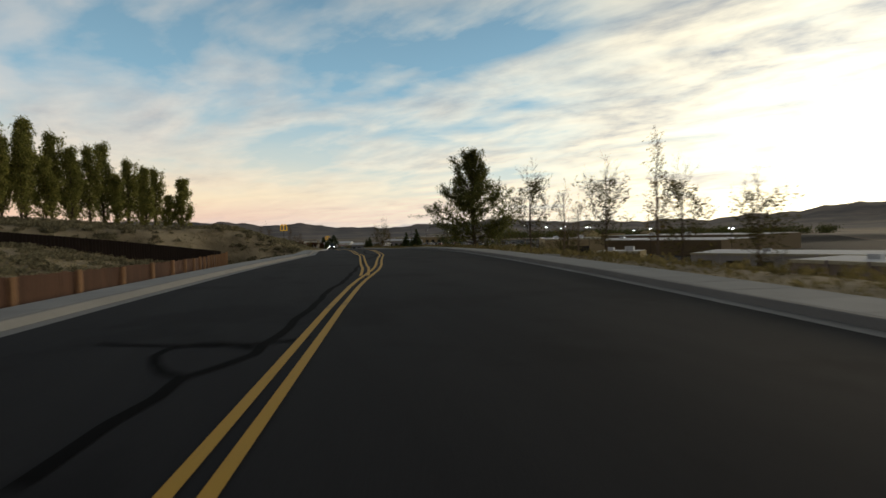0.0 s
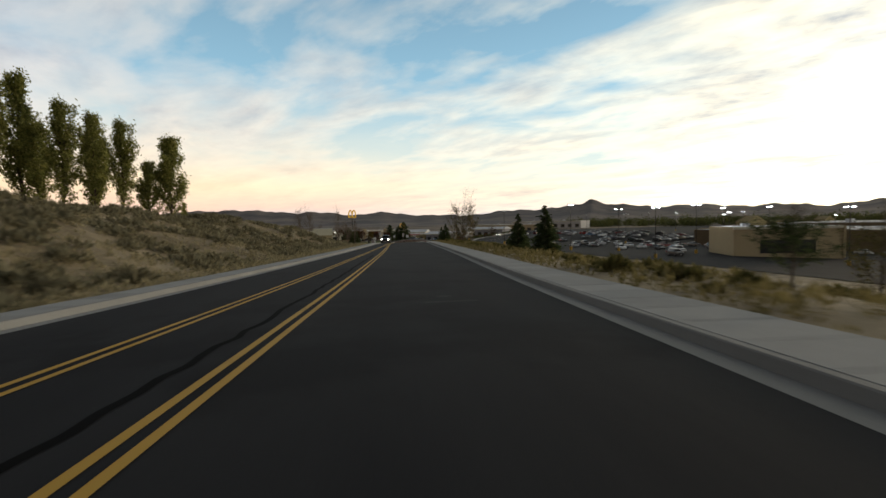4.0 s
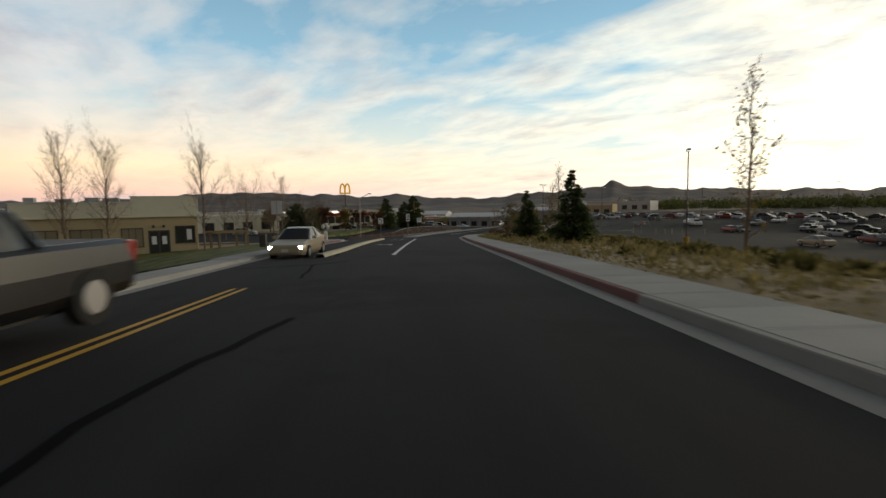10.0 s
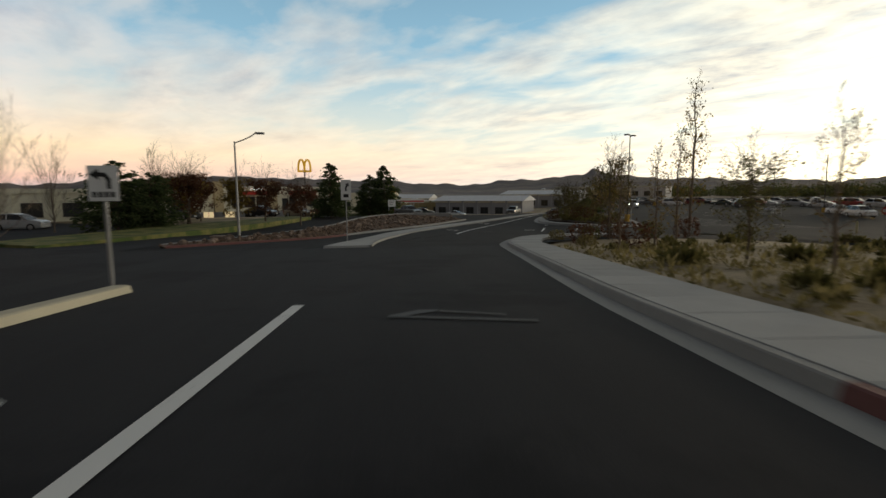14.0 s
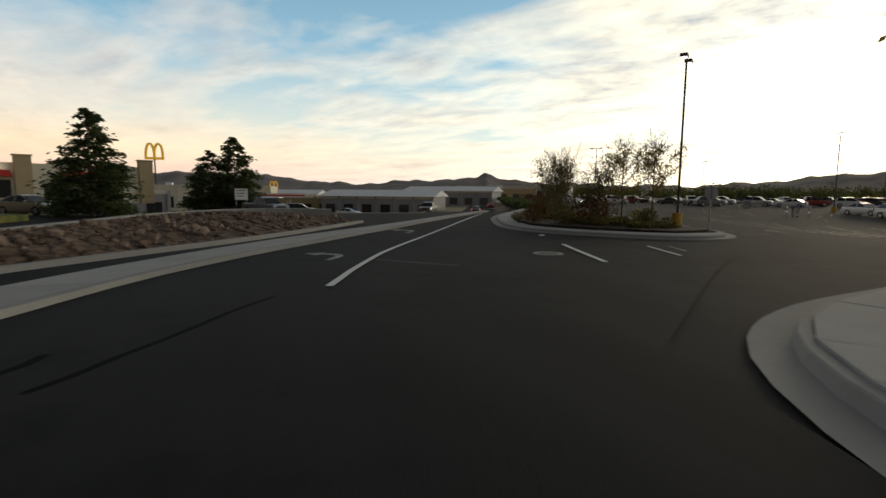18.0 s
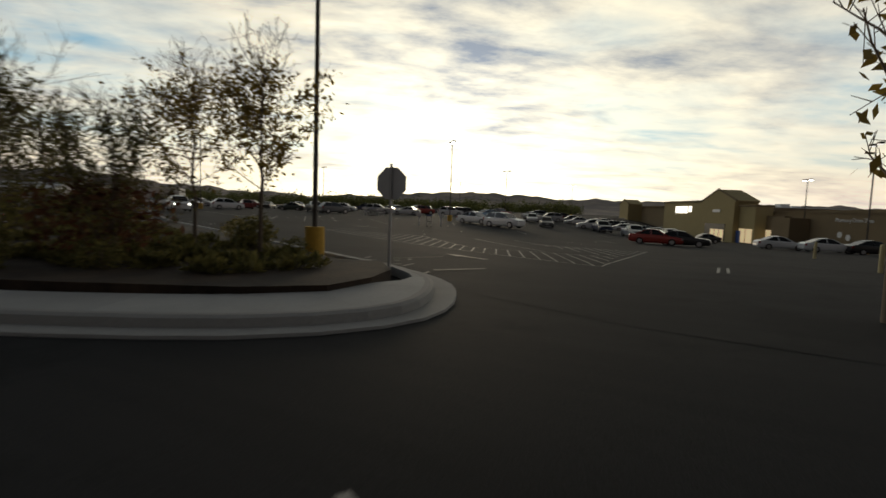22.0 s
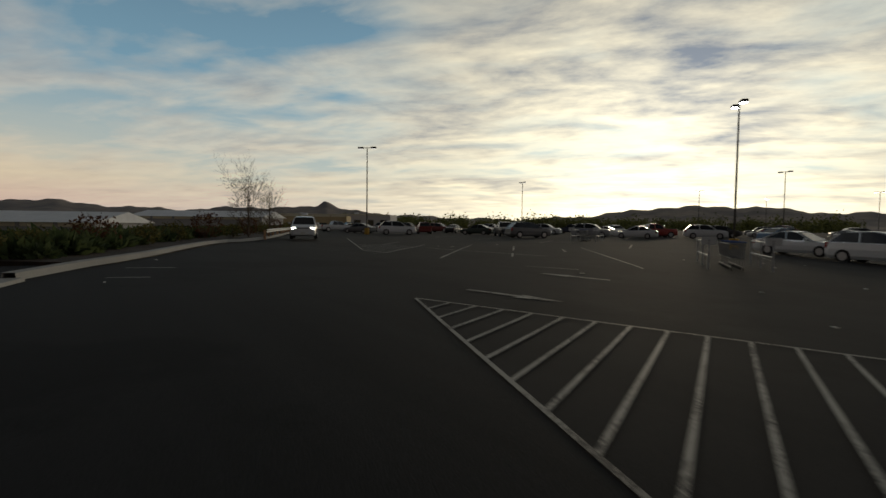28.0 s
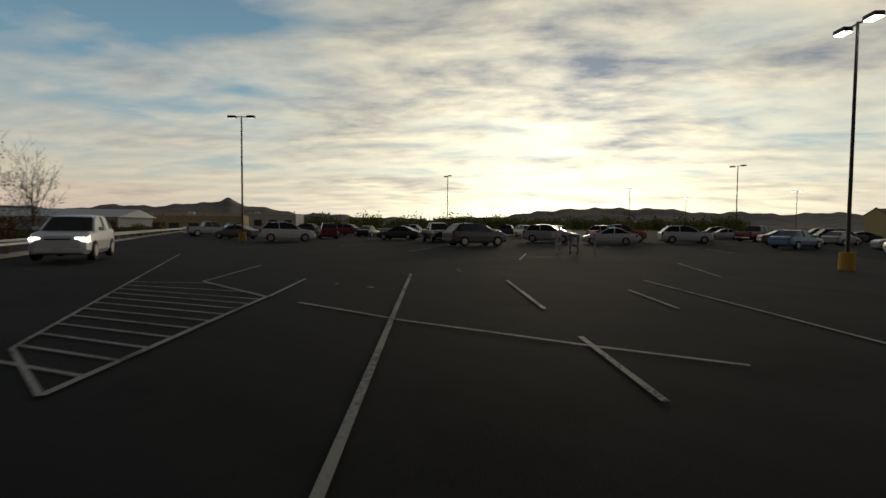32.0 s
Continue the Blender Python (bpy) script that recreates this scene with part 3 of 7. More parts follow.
def build_roads():
    global lot_tree
    ys = np.arange(-86, 240.1, 2.0)
    l = [(float(lane(LEFT, y)), float(y)) for y in ys if y <= 221]
    l += [(float(np.interp(y, [221, 226, 232, 241], [7.3, 4.0, 3.0, 4.0])), float(y)) for y in ys if y > 221]
    r = [(float(lane(RIGHT, y)), float(y)) for y in ys]
    sheet("road", l, r, M["asphalt"], "worn dark asphalt road running downhill", "road")
    # the road bends on past the car park's entry
    left = curve([(4.0, 240), (8.5, 245), (13.3, 249.8), (17.2, 257.2), (23.8, 266.5), (31, 277), (40, 293), (54, 322), (84, 385), (148, 520), (215, 660)], 3.0)
    right = curve([(23.7, 239.6), (26.6, 246.6), (43.0, 258.9), (38, 262.4), (36.3, 267), (41, 279), (49, 293), (63, 320), (94, 383), (158, 517), (225, 657)], 3.0)
    n = 70
    pick = lambda line: [line[int(k)] for k in np.linspace(0, len(line) - 1, n)]
    sheet("road_2", pick(left), pick(right), M["lot"], "dark asphalt road bending away past the car park", "road", lift=0.004, fall=True)
    rows = [float(y) for y in np.arange(236, 287.1, 1.5)]
    edge = lambda y: float(np.interp(y, [236, 241, 246.4, 247.6, 256, 260, 268, 279, 287], [24, 27, 36, 46, 47, 48.2, 49, 51.8, 55]))
    sheet("junction", [(2.0, y) for y in rows], [(edge(y), y) for y in rows], M["lot"], "dark asphalt of the junction by the entry", "road", lift=-0.03, across=60, meet=True)
    west = [(70, 60), (62, 120), (52, 160), (47, 200), (45, 230), (43.4, 243), (41.5, 250), (42, 256), (44.6, 261.5), (48.2, 268), (51.5, 279), (54.6, 286), (56.5, 289.6), (61.2, 300), (66.5, 308), (85, 348), (105, 391), (130, 445)]
    west = curve(west, 4.0)
    east = [(430, 60 + 425 * k / (len(west) - 1)) for k in range(len(west))]
    lot_ob = sheet("parking_lot", west, east, M["lot"], "dark patched asphalt of a large car park", "car park", lift=0.085, across=90, drape=True)
    me = lot_ob.data
    lot_tree = BVHTree.FromPolygons([v.co.copy() for v in me.vertices], [tuple(p.vertices) for p in me.polygons])
    n = 24
    pick = lambda line: [line[int(k)] for k in np.linspace(0, len(line) - 1, n)]
    sheet("driveway", pick(curve([(-46, 236), (-36, 216), (-21, 189), (-8, 168.5), (2.9, 155)], 1.0)), pick(curve([(-37, 236), (-29, 215), (-16, 195.5), (-5, 179), (3.4, 165)], 1.0)),
          M["asphalt"], "dark asphalt driveway beside the tan building", "driveway", lift=0.12, across=12, drape=True)
    # business forecourt left of the junction
    sheet("forecourt", [(-70, 233), (-70, 250), (-70, 300), (-60, 360), (-20, 420)], [(4.0, 233), (3.6, 247), (8, 266), (20, 290), (55, 340)], M["asphalt"],
          "grey asphalt forecourt of the shops", "forecourt", lift=0.07, across=40, drape=True)


def lot_top(x, y):
    """Height of the car park's surface."""
    found = lot_tree.ray_cast(Vector((x, y, 50)), Vector((0, 0, -1)))[0]
    return found.z if found else float(ground_z(x, y)) + 0.09


def kerb(name, pts, side, red=(), walk=1.7, parts=True, gutter=True, slabs=300):
    """Gutter, kerb and a pavement of separate slabs. side: 1 when the pavement lies right of the line's run, -1 when left."""
    s = side
    pav = tagged(new(name), "pale concrete pavement with a kerb and gutter", "pavement", kind="structure")
    if gutter:
        loft("gutter", pts, [(-0.02 * s, 0.004), (0.42 * s, -0.012), (0.44 * s, -0.2)][:: s], M["gutter"], parent=pav)
    prof = [(0.42 * s, -0.02), (0.45 * s, 0.13), (0.47 * s, 0.15), (0.60 * s, 0.15), (0.60 * s, -0.1)][:: s]
    ys = np.array(pts)[:, 1]
    inside = [any(a <= y <= b for a, b in red) for y in ys]
    i = 0
    while i < len(pts) - 1:
        j = i + 1
        while j < len(pts) - 1 and inside[j] == inside[i]:
            j += 1
        if j - i >= 1:
            loft("red_kerb" if inside[i] else "kerb", pts[i:j + 1] if j - i > 1 else pts[max(0, i - 1):j + 1], prof, M["redkerb"] if inside[i] else M["gutter"], parent=pav)
        i = j
    loft("bedding", pts, [(0.60 * s, 0.135), ((0.6 + walk) * s, 0.135), ((0.62 + walk) * s, -0.3)][:: s], M["gutter"], parent=pav)
    # slabs
    bm = box(bmesh.new(), (0, 0, 0), (walk - 0.03, 1.47, 0.05), 0.008)
    me = bpy.data.meshes.new("slab")
    bm.to_mesh(me)
    bm.free()
    me.materials.append(M["concrete"])
    p = np.array(pts, float)
    run = np.concatenate([[0], np.cumsum(np.linalg.norm(np.diff(p, axis=0), axis=1))])
    for t in np.arange(0.75, run[-1], 1.5)[:slabs]:
        q = np.array([np.interp(t, run, p[:, 0]), np.interp(t, run, p[:, 1])])
        e = np.array([np.interp(t + 0.4, run, p[:, 0]), np.interp(t + 0.4, run, p[:, 1])]) - np.array([np.interp(t - 0.4, run, p[:, 0]), np.interp(t - 0.4, run, p[:, 1])])
        e /= np.linalg.norm(e)
        c = q + np.array([e[1], -e[0]]) * s * (0.6 + walk / 2)
        slope = math.degrees(math.atan2(float(Z(c[1] + 1) - Z(c[1] - 1)) / 2 * e[1], 1))
        ob = new("slab", me)
        ob.parent = pav
        ob.matrix_world = pose(c[0], c[1], float(Z(c[1])) + 0.126 + random.uniform(-0.003, 0.003), 0, 0, math.degrees(math.atan2(-e[0], e[1]))) @ pose(0, 0, 0, slope, 0, 0)
    return pav


def marking(name, pts, width, mat, label, off=0.0, lift=0.012):
    return loft(name, pts, [(off - width / 2, 0), (off + width / 2, 0)], mat, label, "road marking", lift=lift)


def flat_mark(name, outline, mat, label, lift=0.022, parent=None):
    bm = bmesh.new()
    zs = [float(Z(y)) for _, y in outline]
    vs = [bm.verts.new((x, y, z + lift)) for (x, y), z in zip(outline, zs)]
    f = bm.faces.new(vs)
    if f.normal.z < 0:
        f.normal_flip()
    bm.normal_update()
    if f.normal.z < 0:
        bmesh.ops.reverse_faces(bm, faces=[f])
    ob = part(name, bm, mat, parent)
    return ob if parent else tagged(ob, label, "road marking", kind="structure")


build_ground()
build_roads()
for off in (-0.13, 0.13):
    marking("centre_line", along(YELLOW, -80, 172), 0.12, M["yellow"], "worn yellow double centre line stripe", off)
    marking("median_line", along(YELLOW2, -0.5, 161), 0.11, M["yellow"], "worn yellow double line beside the painted median", off)
marking("lane_line", along(([184, 193, 205, 222.5], [12.2, 12.93, 13.95, 15.4]), 184, 222.5, 1.5), 0.20, M["white"], "solid white turn lane line")
marking("lane_line", curve([(23.5, 251.9), (24.9, 255.5), (27.3, 260.4), (34.6, 272.8), (41.5, 283.8)]), 0.16, M["white"], "solid white lane line past the entry", lift=0.04)


# ---------------------------------------------------------------- far hills
def build_hills():
    """A ring of low hills round the valley, with one cone among them."""
    az_t = [-60, -40, -28, -22, -17, -13, -9, -4, 1, 6, 11, 15, 18.5, 22, 24.6, 27, 30, 35, 40, 46, 51, 55, 60, 66, 70, 75, 80, 88, 100, 115, 140]
    el_t = [0.9, 1.0, 1.1, 1.5, 2.0, 1.8, 1.9, 1.85, 1.85, 1.45, 1.35, 1.7, 1.85, 2.05, 2.2, 2.0, 1.7, 1.35, 1.15, 1.0, 1.3, 1.7, 2.2, 2.3, 2.1, 1.6, 1.5, 1.4, 1.3, 1.2, 1.0]
    az = np.arange(-180, 180.01, 0.25)
    verts, faces = [], []
    radii = [2600, 3200, 3800, 4400, 4900, 5300, 5700, 6200, 6700]
    share = [0.0, 0.05, 0.16, 0.36, 0.60, 0.82, 1.0, 0.8, 0.3]
    for r, s in zip(radii, share):
        for a in az:
            e = np.interp(a, az_t, el_t) + 0.10 * math.sin(a * 0.9 + 1) + 0.07 * math.sin(a * 2.3) + 0.03 * math.sin(a * 5.1 + r)
            e += 0.75 * math.exp(-abs((a - 24.6) / 0.95) ** 1.4)
            x, y = 20 + r * math.sin(radians(a)), 130 + r * math.cos(radians(a))
            rough = 1 + 0.16 * noise.noise((x / 420, y / 420, 0)) + 0.08 * noise.noise((x / 130, y / 130, 3))
            verts.append((x, y, -12 + (12 + 5700 * math.tan(radians(e))) * s * (rough if s < 1 else 1)))
    n = len(az)
    for i in range(len(radii) - 1):
        for k in range(n - 1):
            a = i * n + k
            faces.append((a, a + 1, a + n + 1, a + n))
    ob = link_mesh("hills", verts, faces, M["hills"], smooth=True)
    tagged(ob, "low dusky brown desert hills round the valley", "hills", kind="structure")


build_hills()


# ---------------------------------------------------------------- plants
def quads(centres, sizes, rng, flat=0.0, stretch=1.0, droop=None):
    """Small leaf blades at the centres, turned at random."""
    n = len(centres)
    a = rng.normal(size=(n, 3))
    a[:, 2] *= 1 - flat
    a /= np.linalg.norm(a, axis=1)[:, None]
    b = np.cross(a, rng.normal(size=(n, 3)))
    b /= np.linalg.norm(b, axis=1)[:, None]
    if droop is not None:
        a = a * 0.45 + droop
        a /= np.linalg.norm(a, axis=1)[:, None]
        b = np.cross(a, rng.normal(size=(n, 3)))
        b /= np.linalg.norm(b, axis=1)[:, None]
    s = np.asarray(sizes)[:, None]
    p, q = a * s * stretch, b * s * 0.5
    v = np.stack([centres - p, centres + q * 0.9, centres + p, centres - q * 0.9], 1).reshape(-1, 3)
    return v


def leaf_mesh(name, v, mat, parent, label=""):
    f = np.arange(len(v)).reshape(-1, 4)
    return link_mesh(name, v.tolist(), f.tolist(), mat, parent, label)


def sticks(name, segs, mat, parent, label="", sides=5):
    """Tapered round sticks: rows of (start, end, radius at start, radius at end)."""
    a, b = np.array([s[0] for s in segs], float), np.array([s[1] for s in segs], float)
    ra, rb = np.array([s[2] for s in segs])[:, None], np.array([s[3] for s in segs])[:, None]
    d = b - a
    d /= np.linalg.norm(d, axis=1)[:, None] + 1e-9
    u = np.cross(d, np.where(np.abs(d[:, 2:]) > 0.9, [[1.0, 0, 0]], [[0, 0, 1.0]]))
    u /= np.linalg.norm(u, axis=1)[:, None]
    w = np.cross(d, u)
    rings = []
    for c, r in ((a, ra), (b, rb)):
        for k in range(sides):
            t = 2 * math.pi * k / sides
            rings.append(c + (u * math.cos(t) + w * math.sin(t)) * r)
    v = np.stack(rings, 1).reshape(-1, 3)
    f = [(k, (k + 1) % sides, sides + (k + 1) % sides, sides + k) for k in range(sides)]
    faces = (np.array(f)[None] + np.arange(len(segs))[:, None, None] * 2 * sides).reshape(-1, 4)
    return link_mesh(name, v.tolist(), faces.tolist(), mat, parent, label, smooth=True)


def grown_tree(name, h, seed, label, width, shape, limbs=40, low=0.14, high=0.94, lean=(65, 25), twigs=8, twig=0.32, fine=3, leaves=0, mat="leaf", leaf_size=0.1, bark="bark",
               girth=0.02, top=0.95, bend=0.25, scatter=0.12, only=(0.0, 1.0), even=1.6):
    """A tree whose limbs leave the trunk all the way up, with twigs and leaves along them. shape gives the crown's half width up the trunk."""
    rng = np.random.default_rng(seed)
    t = thing(name, Matrix.Identity(4), label, "tree")
    trunk, wood, tips = [], [], []
    p, n = np.array([0, 0, -0.4]), 9
    line = [p]
    for k in range(n):
        q = np.array([rng.normal(0, 0.006) * h, rng.normal(0, 0.006) * h, h * top * (k + 1) / n])
        trunk.append((p, q, h * girth * (1 - k / n) ** 0.8 + 0.012, h * girth * (1 - (k + 1) / n) ** 0.8 + 0.012))
        p = q
        line.append(p)
    line = np.array(line)
    for k in range(limbs):
        u = (k + rng.uniform(0, 1)) / limbs
        z = h * (low + (high - low) * u)
        base = np.array([np.interp(z, line[:, 2], line[:, 0]), np.interp(z, line[:, 2], line[:, 1]), z])
        a = k * 2.39996 + rng.normal(0, 0.4)
        tilt = radians(np.interp(u, [0, 1], lean) + rng.normal(0, 6))
        L = width * float(np.interp(u, shape[0], shape[1])) * rng.uniform(0.72, 1.1) / max(0.25, math.sin(tilt))
        d = np.array([math.sin(tilt) * math.cos(a), math.sin(tilt) * math.sin(a), math.cos(tilt)])
        r = h * girth * (0.42 - 0.28 * u)
        p, steps = base, 4
        for s in range(steps):
            d2 = d + rng.normal(0, 0.10, 3) + np.array([0, 0, bend * 0.3])
            d2 /= np.linalg.norm(d2)
            q = p + d2 * L / steps
            r2 = max(r * 0.72, 0.007)
            wood.append((p, q, r, r2))
            if s:
                tips += [(p, q)] * 2
            for _ in range(max(1, int(twigs * (0.5 + s) / steps))):
                f = rng.uniform(0, 1)
                o = p * (1 - f) + q * f
                e = d2 * 0.7 + rng.normal(0, 0.55, 3) + np.array([0, 0, bend])
                e /= np.linalg.norm(e)
                l = L * twig * rng.uniform(0.5, 1.1)
                end = o + e * l
                wood.append((o, end, max(r2 * 0.4, 0.006), 0.004))
                tips.append((o, end))
                for _ in range(fine):
                    g = rng.uniform(0.3, 0.95)
                    o2 = o * (1 - g) + end * g
                    e2 = e * 0.8 + rng.normal(0, 0.5, 3) + np.array([0, 0, bend])
                    e2 /= np.linalg.norm(e2)
                    end2 = o2 + e2 * l * rng.uniform(0.3, 0.6)
                    wood.append((o2, end2, 0.006, 0.003))
                    tips.append((o2, end2))
            p, d, r = q, d2, r2
    sticks("trunk", trunk, M[bark], t, sides=9)
    sticks("bough", wood, M[bark], t, sides=3)
    if leaves:
        A, B = np.array([s[0] for s in tips]), np.array([s[1] for s in tips])
        ok = np.where((B[:, 2] >= only[0] * h) & (B[:, 2] <= only[1] * h))[0]
        wt = np.linalg.norm(B[ok] - A[ok], axis=1) ** even
        i = rng.choice(ok, leaves, p=wt / wt.sum())
        f = rng.uniform(0.15, 1.05, (leaves, 1))
        c = A[i] * (1 - f) + B[i] * f + rng.normal(0, scatter, (leaves, 3))
        leaf_mesh("crown", quads(c, rng.uniform(0.6, 1.3, leaves) * leaf_size, rng), M[mat], t)
    return t


def bushy_tree(h, spread, seed, label, leaves, mat, low=0.25, name="tree", size=0.13):
    return grown_tree(name, h, seed, label, spread, ([0, 0.2, 0.5, 0.8, 1], [0.8, 1.0, 0.85, 0.5, 0.2]), limbs=26, low=low, lean=(62, 25), twigs=7, twig=0.4, fine=2, leaves=leaves, mat=mat, leaf_size=size, scatter=0.14)


def poplar(h, w, seed, label, leaves=9000, mat="poplar"):
    return grown_tree("poplar", h, seed, label, w, ([0, 0.1, 0.35, 0.6, 0.85, 1], [0.5, 0.85, 1.0, 0.66, 0.34, 0.08]), limbs=46, low=0.04, high=0.90, lean=(40, 15), twigs=6, twig=0.26, fine=1, leaves=leaves, mat=mat,
                      leaf_size=0.24, girth=0.014, bend=0.4, scatter=0.30)


def conifer(h, w, seed, label, tiers=22, name="conifer", mat="needle", low=0.05, full=1.0, round=0.85):
    """A fir or pine: whorls of drooping boughs set with needle sprays."""
    rng = np.random.default_rng(seed)
    t = thing(name, Matrix.Identity(4), label, "tree")
    bm = bmesh.new()
    tube(bm, (0, 0, -0.3), (0, 0, h * 0.97), h * 0.018, 0.015, 7)
    pts, dirs = [], []
    for k in range(tiers):
        u = k / (tiers - 1)
        z = h * (low + (0.95 - low) * u)
        l = w * ((1 - u) ** round * (0.55 + 0.45 * full) + 0.05)
        for j in range(max(4, int(9 * (1 - u) + 3))):
            a, ll = rng.uniform(0, 6.28), l * rng.uniform(0.6, 1.12)
            end = np.array([math.cos(a) * ll, math.sin(a) * ll, z + ll * rng.uniform(-0.18, 0.25)])
            tube(bm, (0, 0, z), tuple(end), 0.02 + 0.02 * (1 - u), 0.006, 3)
            m = int(22 + 50 * ll / w)
            s = rng.uniform(0.2, 1.0, (m, 1)) ** 0.7
            c = np.array([0, 0, z]) * (1 - s) + end * s + rng.normal(0, 0.09 * h / 8 + 0.07 * ll, (m, 3)) * np.array([1, 1, 0.6])
            pts.append(c)
            dirs.append(np.repeat([[math.cos(a), math.sin(a), -0.25]], m, 0))
    part("trunk", bm, M["bark"], t)
    pts, dirs = np.concatenate(pts), np.concatenate(dirs)
    leaf_mesh("crown", quads(pts, rng.uniform(0.7, 1.3, len(pts)) * 0.17 * (h / 7) ** 0.5, rng, droop=dirs), M[mat], t)
    return t


def shrub(w, h, seed, mat, label, leaves=420, name="shrub", size=0.07):
    rng = np.random.default_rng(seed)
    t = thing(name, Matrix.Identity(4), label, "shrub")
    bm = bmesh.new()
    for k in range(7):
        a, r = rng.uniform(0, 6.28), w * rng.uniform(0.15, 0.42)
        tube(bm, (0, 0, -0.1), (r * math.cos(a), r * math.sin(a), h * rng.uniform(0.5, 0.85)), 0.022, 0.006, 4)
    part("stem", bm, M["bark"], t)
    g = rng.normal(0, 1, (leaves, 3))
    g /= np.linalg.norm(g, axis=1)[:, None]
    g *= rng.uniform(0.35, 1, (leaves, 1)) ** 0.5
    lump = 1 + 0.28 * np.sin(g[:, :1] * 5 + seed) * np.cos(g[:, 1:2] * 4 + 2 * seed)
    c = g * lump * np.array([w * 0.5, w * 0.5, h * 0.5]) + np.array([0, 0, h * 0.5])
    leaf_mesh("foliage", quads(c, rng.uniform(0.6, 1.4, leaves) * size, rng), M[mat], t)
    return t


def put(ob, x, y, s=1.0, rz=0.0, z=None, lean=0.0):
    """A copy of a thing, standing on the ground."""
    zz = float(ground_z(x, y)) if z is None else z
    return copy_thing(ob, pose(x, y, zz, lean, 0, rz) @ Matrix.Scale(s, 4))


def retire(*obs):
    """Removes the pattern that copies were made from."""
    for ob in obs:
        for o in (*ob.children_recursive, ob):
            bpy.data.objects.remove(o)


def tufts(name, xy, mat, label, size, blades, rng, z_of=None, tall=1.0, category="plants"):
    """Many small plants in one mesh."""
    n = len(xy)
    zs = ground_z(xy[:, 0], xy[:, 1]) if z_of is None else z_of(xy[:, 0], xy[:, 1])
    base = np.stack([xy[:, 0], xy[:, 1], zs], 1)
    w = size * rng.uniform(0.5, 1.5, n)
    c = np.repeat(base, blades, 0)
    ww = np.repeat(w, blades)[:, None]
    g = rng.normal(0, 1, (n * blades, 3))
    g /= np.linalg.norm(g, axis=1)[:, None]
    g[:, 2] = np.abs(g[:, 2]) * tall
    c = c + g * ww * 0.5 * rng.uniform(0.3, 1.0, (n * blades, 1)) ** 0.5
    d = g * np.array([0.7, 0.7, 1.2])
    ob = leaf_mesh(name, quads(c, ww[:, 0] * rng.uniform(0.10, 0.20, n * blades), rng, droop=d, stretch=1.2), mat, None)
    return tagged(ob, label, category, kind="stuff")


def plant_hillside():
    rng = np.random.default_rng(5)
    # sagebrush over the bank left of the road
    y = rng.uniform(24, 176, 5600)
    d = 1.2 + 50 * rng.uniform(0, 1, 5600) ** 1.2
    x = lane(LEFT, y) - 2.0 - d
    ok = (noise_mask(x, y) > -1.0) & (154 + 1.42 * (3 - x) - y > 2.5)
    tufts("sagebrush", np.stack([x, y], 1)[ok], M["sage"], "grey-brown sagebrush over the sandy bank", 1.0, 42, rng, tall=0.75)
    y = rng.uniform(20, 190, 20000)
    x = lane(LEFT, y) - 1.95 - 40 * rng.uniform(0, 1, 20000) ** 1.5
    tufts("dry_grass", np.stack([x, y], 1)[(154 + 1.42 * (3 - x) - y > 2.5) & ((y > 42) | (x < lane(LEFT, y) - 4))], M["pale_straw"], "pale dry grass over the foot of the bank", 0.42, 9, rng, tall=1.4)
    # verge falling away right of the road
    y = rng.uniform(-30, 236, 12000)
    x = lane(RIGHT, y) + 2.7 + 24 * rng.uniform(0, 1, 12000) ** 1.2
    tufts("verge_grass", np.stack([x, y], 1), M["straw"], "dry yellow grass on the verge", 0.5, 9, rng, tall=1.3)
    y = rng.uniform(20, 240, 460)
    x = lane(RIGHT, y) + 4.0 + 22 * rng.uniform(0, 1, 460)
    tufts("verge_shrubs", np.stack([x, y], 1), M["bush"], "low dull green shrubs on the verge", 0.95, 90, rng, tall=0.8)


def plant_hedge():
    rng = np.random.default_rng(15)
    t = rng.uniform(0, 1, 620)
    x, y = np.interp(t, [0, 0.2, 1], [52.5, 58.6, 100]), np.interp(t, [0, 0.2, 1], [288.5, 305, 391])
    off = rng.uniform(-2.4, 1.0, 620)
    tufts("hedge", np.stack([x + off, y - off * 0.4], 1), M["needle"], "dark low hedge along the car park's kerb", 1.25, 80, rng, z_of=lambda a, b: np.full(len(a), 0.10), tall=0.75)


def noise_mask(x, y):
    return np.sin(x * 0.31 + 1.9 * np.sin(y * 0.17)) + 0.7 * np.sin(y * 0.41 + x * 0.13)


def plant_island():
    rng = np.random.default_rng(19)
    t = rng.uniform(0, 1, 330) ** 0.8
    half = np.interp(t, [0, 0.15, 0.5, 1], [0.9, 2.2, 2.4, 0.8]) * rng.uniform(-1, 1, 330)
    x, y = np.interp(t, [0, 0.25, 0.5, 1], [41.6, 41.6, 43.6, 50.0]) + half, np.interp(t, [0, 0.25, 0.5, 1], [261.8, 266.5, 272.5, 286]) - half * 0.45
    tufts("ground_cover", np.stack([x, y], 1), M["bush"], "low dark shrubs over the island bed", 0.5, 46, rng, z_of=lambda a, b: np.full(len(a), 0.14), tall=0.75)


plant_hillside()
plant_hedge()
plant_island()


